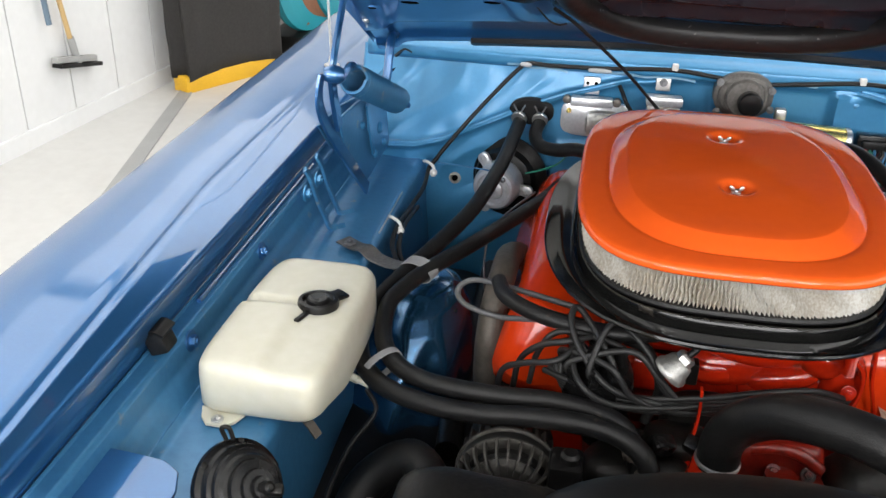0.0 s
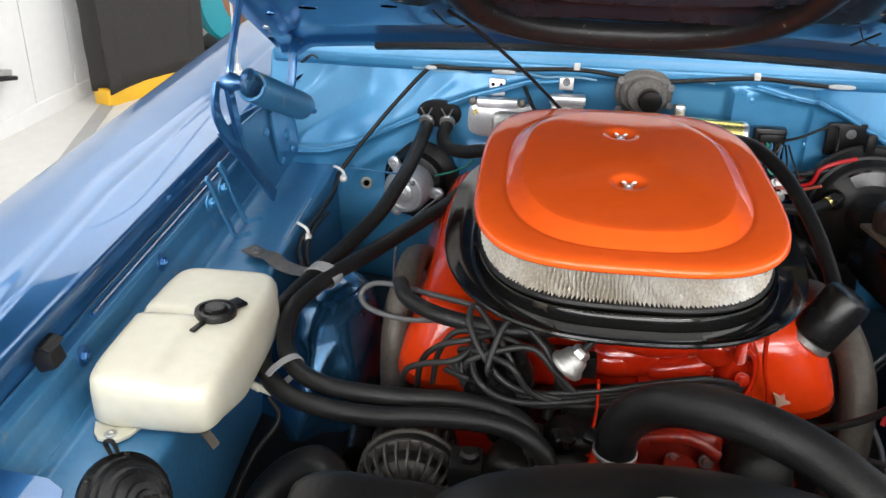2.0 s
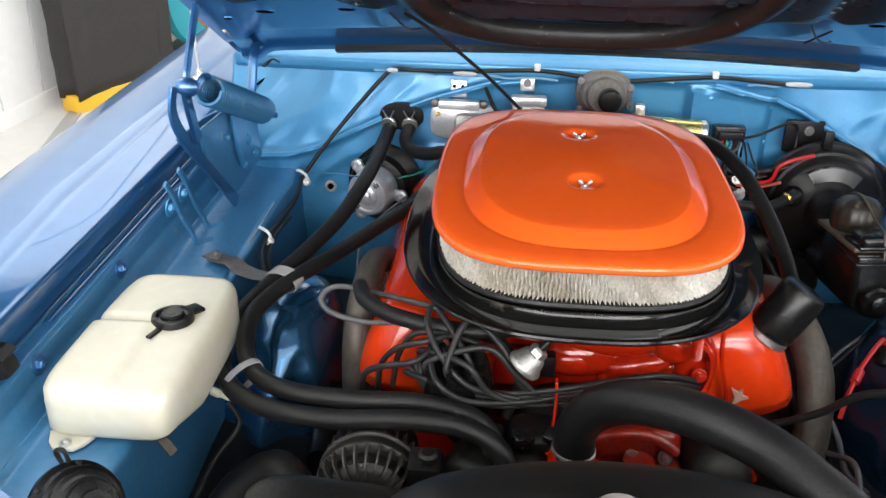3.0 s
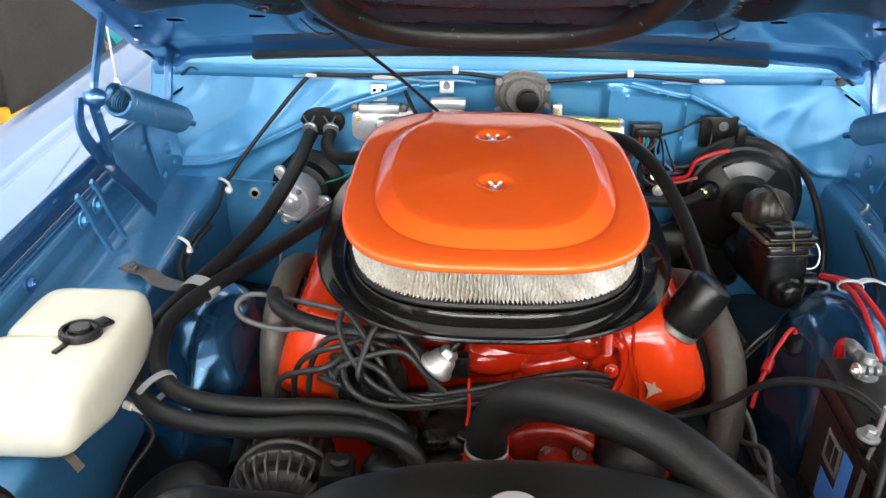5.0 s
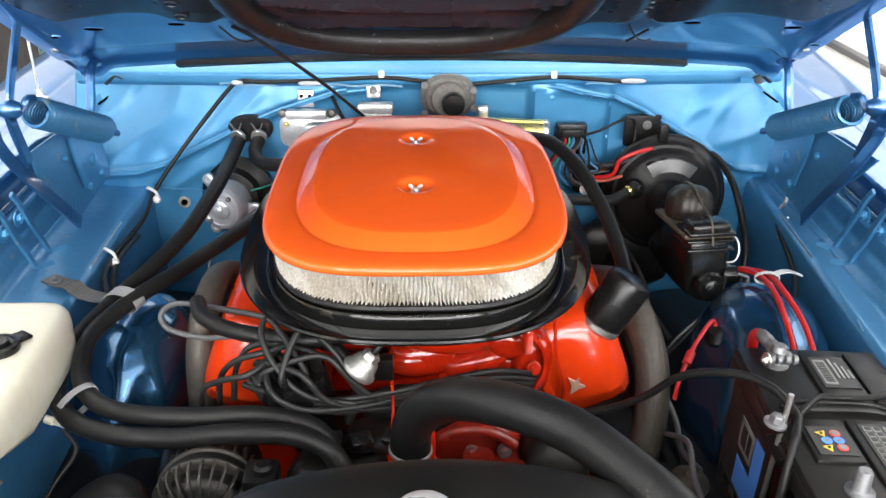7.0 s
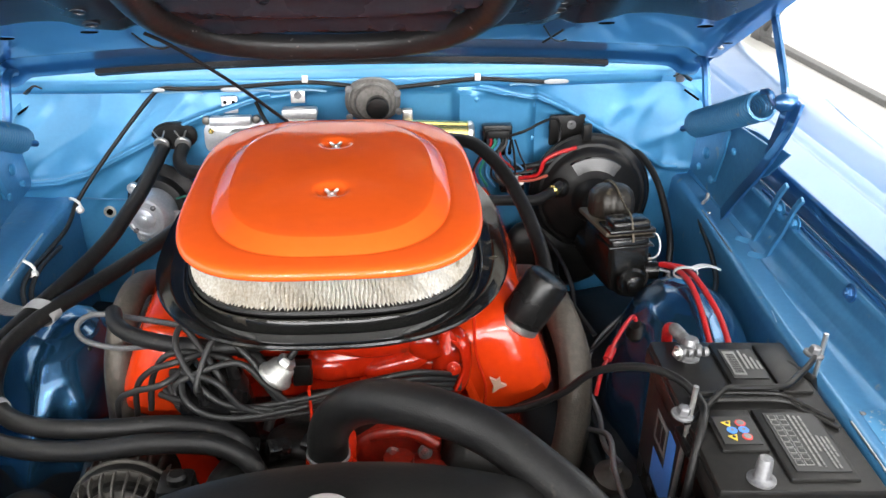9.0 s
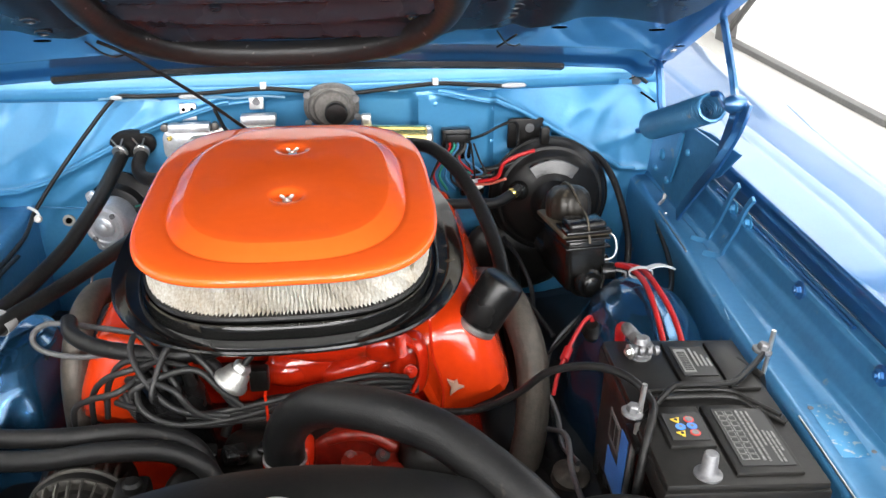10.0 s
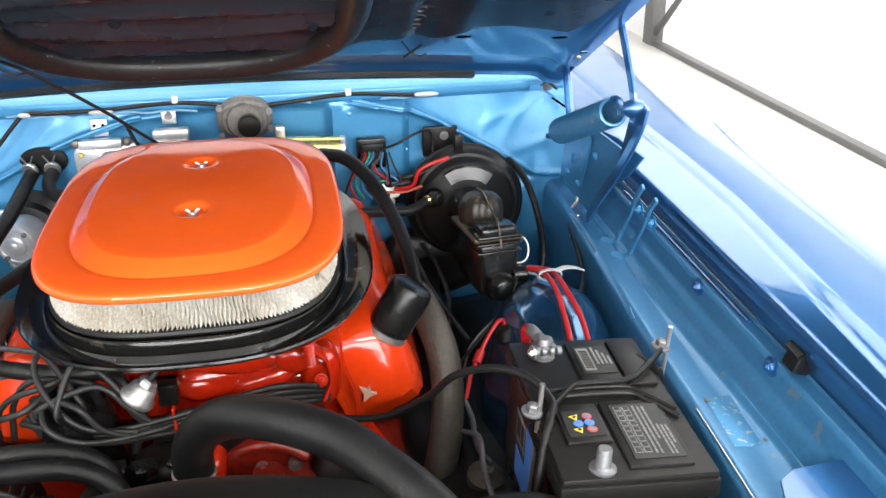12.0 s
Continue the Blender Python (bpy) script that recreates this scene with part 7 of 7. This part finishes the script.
for i, (cx, cy, mt, kind) in enumerate(((-0.051, 0.012, LABEL_YELLOW, 3), (-0.035, 0.013, LABEL_RED, 24), (-0.049, -0.001, LABEL_BLUE, 24), (-0.035, 0.000, LABEL_BLUE, 24), (-0.051, -0.014, LABEL_YELLOW, 3), (-0.035, -0.013, LABEL_RED, 24))):
    bm = bmesh.new()
    lathe(bm, [(0.0062 if kind > 3 else 0.0072, 0), (0.0062 if kind > 3 else 0.0072, 0.0008)], (cx, -0.056 + cy, 0.0036), (0, 0, 1), kind)
    sign = part("sign", at_bat(bm), mt, lab, smooth=0)
    bm = bmesh.new()
    lathe(bm, [(0.0044 if mt is LABEL_RED else 0.0022, 0), (0.0044 if mt is LABEL_RED else 0.0022, 0.0006)], (cx, -0.056 + cy, 0.0045), (0, 0, 1), 16)
    part("sign_centre", at_bat(bm), PRINT if mt is not LABEL_YELLOW else LABEL_BLACK, lab, smooth=0)
bm = bmesh.new()
box(bm, (0.014, 0.088, 0.0028), (0.046, 0.07, 0.0012))
lab = part("label", at_bat(bm), LABEL_BLACK, bat, "black label with a white code sticker")
bm = bmesh.new()
box(bm, (0.002, 0.088, 0.0038), (0.016, 0.056, 0.0008))
part("sticker", at_bat(bm), PRINT, lab, "white code sticker")
for k in range(11):
    bm = bmesh.new()
    box(bm, (0.002, 0.066 + 0.0042 * k, 0.0046), (0.011, 0.0018, 0.0006))
    part("print_bar", at_bat(bm), LABEL_BLACK, lab)
for k in range(4):
    bm = bmesh.new()
    box(bm, (0.016 + 0.006 * k, 0.096 - 0.004 * k, 0.0042), (0.003, 0.044 - 0.008 * k, 0.0006))
    part("print_bar", at_bat(bm), PRINT, lab)
# side label on the case
bm = bmesh.new()
box(bm, (-0.0868, 0.06, -0.115), (0.001, 0.17, 0.13))
lab = part("side_label", at_bat(bm), LABEL_BLACK, bat, "black side label with blue panels and a white mark")
for y, z, sy, sz, mt in ((0.020, -0.120, 0.030, 0.110, LABEL_BLUE), (0.060, -0.150, 0.05, 0.045, LABEL_BLUE), (0.065, -0.092, 0.05, 0.045, PRINT)):
    bm = bmesh.new()
    box(bm, (-0.0876, y, z), (0.0008, sy, sz))
    part("colour_panel", at_bat(bm), mt, lab)
for y, sy in ((0.053, 0.012), (0.073, 0.018)):
    bm = bmesh.new()
    box(bm, (-0.0882, y, -0.092), (0.0008, sy, 0.030))
    part("print_bar", at_bat(bm), LABEL_BLACK, lab)
# hold-down rod with two long studs
clampb = thing("battery_clamp", (0.53, 0.95, 0.80), "bent black steel rod with two flanged nuts over the battery", "battery clamp")
bm = bmesh.new()
tube(bm, [(0.634, 1.016, 0.800), (0.620, 0.998, 0.804), (0.604, 0.980, 0.806), (0.590, 0.967, 0.806), (0.574, 0.952, 0.806), (0.561, 0.944, 0.806), (0.54, 0.943, 0.806), (0.51, 0.945, 0.806), (0.489, 0.945, 0.806), (0.474, 0.934, 0.806), (0.448, 0.908, 0.805), (0.430, 0.890, 0.804), (0.416, 0.885, 0.803)], 0.0042, 10)
part("rod", bm, BLACK_SATIN, clampb)
for x, y, z, h in ((0.413, 0.888, 0.812, 0.045), (0.632, 1.018, 0.802, 0.036)):
    bm = bmesh.new()
    rod(bm, (x, y, z - 0.15), (x + 0.012, y, z + h - 0.006), 0.0033, 12)
    part("stud", bm, ZINC, clampb, "bright threaded stud")
    bm = bmesh.new()
    lathe(bm, [(0.0135, -0.002), (0.0135, 0.001), (0.0125, 0.002), (0.0085, 0.0025)], (x, y, z), (0.2, 0, 1), 22)
    lathe(bm, [(0.0085, 0.002), (0.0085, 0.009), (0.0070, 0.011), (0.0045, 0.012)], (x, y, z), (0.2, 0, 1), 6)
    part("nut", bm, LEAD, clampb, "dull flanged nut", smooth=25)
bm = bmesh.new()
box(bm, (0.612, 1.00, 0.770), (0.012, 0.05, 0.05), (0, -20, 25), 0.004)
part("bracket", bm, BLACK_SATIN, clampb)
bm = bmesh.new()
box(bm, (0.428, 0.885, 0.775), (0.03, 0.05, 0.012), (0, 0, 0), 0.004)
part("bracket", bm, BLACK_SATIN, clampb)
term = thing("battery_terminal", (0.46, 1.03, 0.80), "lead terminal clamp with a red cable end", "terminal")
bm = bmesh.new()
lathe(bm, [(0.012, 0), (0.0125, 0.008), (0.010, 0.015), (0.007, 0.016)], (0.474, 1.045, 0.800), (0, 0, 1), 24)
box(bm, (0.470, 1.031, 0.808), (0.032, 0.012, 0.011), (0, 0, 5), 0.003)
for bx in (0.456, 0.466, 0.477, 0.487):
    lathe(bm, [(0.0062, -0.003), (0.0070, 0.0), (0.0062, 0.003)], (bx, 1.024, 0.808), (1, 0.1, 0), 12)
lathe(bm, [(0.008, 0), (0.0095, 0.008), (0.0080, 0.012), (0.0095, 0.016), (0.0085, 0.032), (0.006, 0.036)], (0.470, 1.050, 0.808), (-0.25, 1, 0.10), 16)
part("clamp", bm, LEAD, term)
hex_bolt(term, "bolt", (0.451, 1.024, 0.808), (-1, -0.15, 0), 0.006, ZINC)
bm = bmesh.new()
tube(bm, [(0.463, 1.078, 0.812), (0.460, 1.092, 0.805), (0.462, 1.103, 0.788), (0.466, 1.108, 0.755), (0.468, 1.110, 0.70)], 0.0075, 12)
part("cable", bm, RED_WIRE, term, "thick red battery cable")
for dx, group in ((0, "red cables"), (0.016, "red cables")):
    hose("red_battery_lead", [(0.545 + dx * 0.3, 1.40, 0.742), (0.560 + dx, 1.36, 0.752), (0.562 + dx, 1.29, 0.758), (0.555 + dx * 1.6, 1.21, 0.748), (0.550 + dx * 1.8, 1.15, 0.725), (0.545 + dx * 1.8, 1.10, 0.69)], 0.0048, RED_WIRE, "red battery lead bundled with a white tie", "cable", 10, group)
strap("cable_tie", (0.568, 1.34, 0.756), (0.1, 1, 0.1), 0.019, 0.010, 0.006, GREY_TAPE, "white nylon tie round the red leads")
bm = bmesh.new()
flat_bar(bm, [(0.578, 1.338, 0.764), (0.592, 1.343, 0.766), (0.612, 1.354, 0.760), (0.634, 1.365, 0.748)], 0.003, 0.010)
tagged(part("tie_tail", bm, GREY_TAPE), "white tail of the nylon cable tie", "cable tie")
hose("ground_cable", [(0.12, 1.14, 0.69), (0.174, 1.105, 0.680), (0.246, 1.085, 0.684), (0.306, 1.06, 0.725), (0.345, 1.03, 0.780), (0.39, 0.985, 0.815), (0.425, 0.945, 0.822), (0.443, 0.905, 0.812), (0.432, 0.872, 0.812), (0.420, 0.850, 0.795), (0.408, 0.830, 0.755), (0.398, 0.815, 0.69)], 0.0055, RUBBER, "black ground cable from engine to battery", "cable", 10)
# worn plate on the shelf
plate = thing("body_plate", (0.695, 0.93, 0.74), "worn blue painted data plate on the apron shelf", "plate")
bm = bmesh.new()
box(bm, (0.702, 0.915, 0.7425), (0.046, 0.110, 0.0015), (0, 0, -4), 0.0005)
part("plate", bm, material("chipped_blue_plate", (0.050, 0.215, 0.41), 0.40, 0.45, (0.06, 0.24, 0.42), 25, 0.9, spots=(0.30, 0.36, 0.40), spot_scale=120, spot_cut=0.58), plate)
for dx, dy in ((-0.018, 0.048), (0.018, -0.048)):
    bm = bmesh.new()
    lathe(bm, [(0.004, 0), (0.004, 0.001), (0.002, 0.002)], (0.702 + dx, 0.915 + dy, 0.743), (0, 0, 1), 10)
    part("rivet", bm, LEAD, plate)
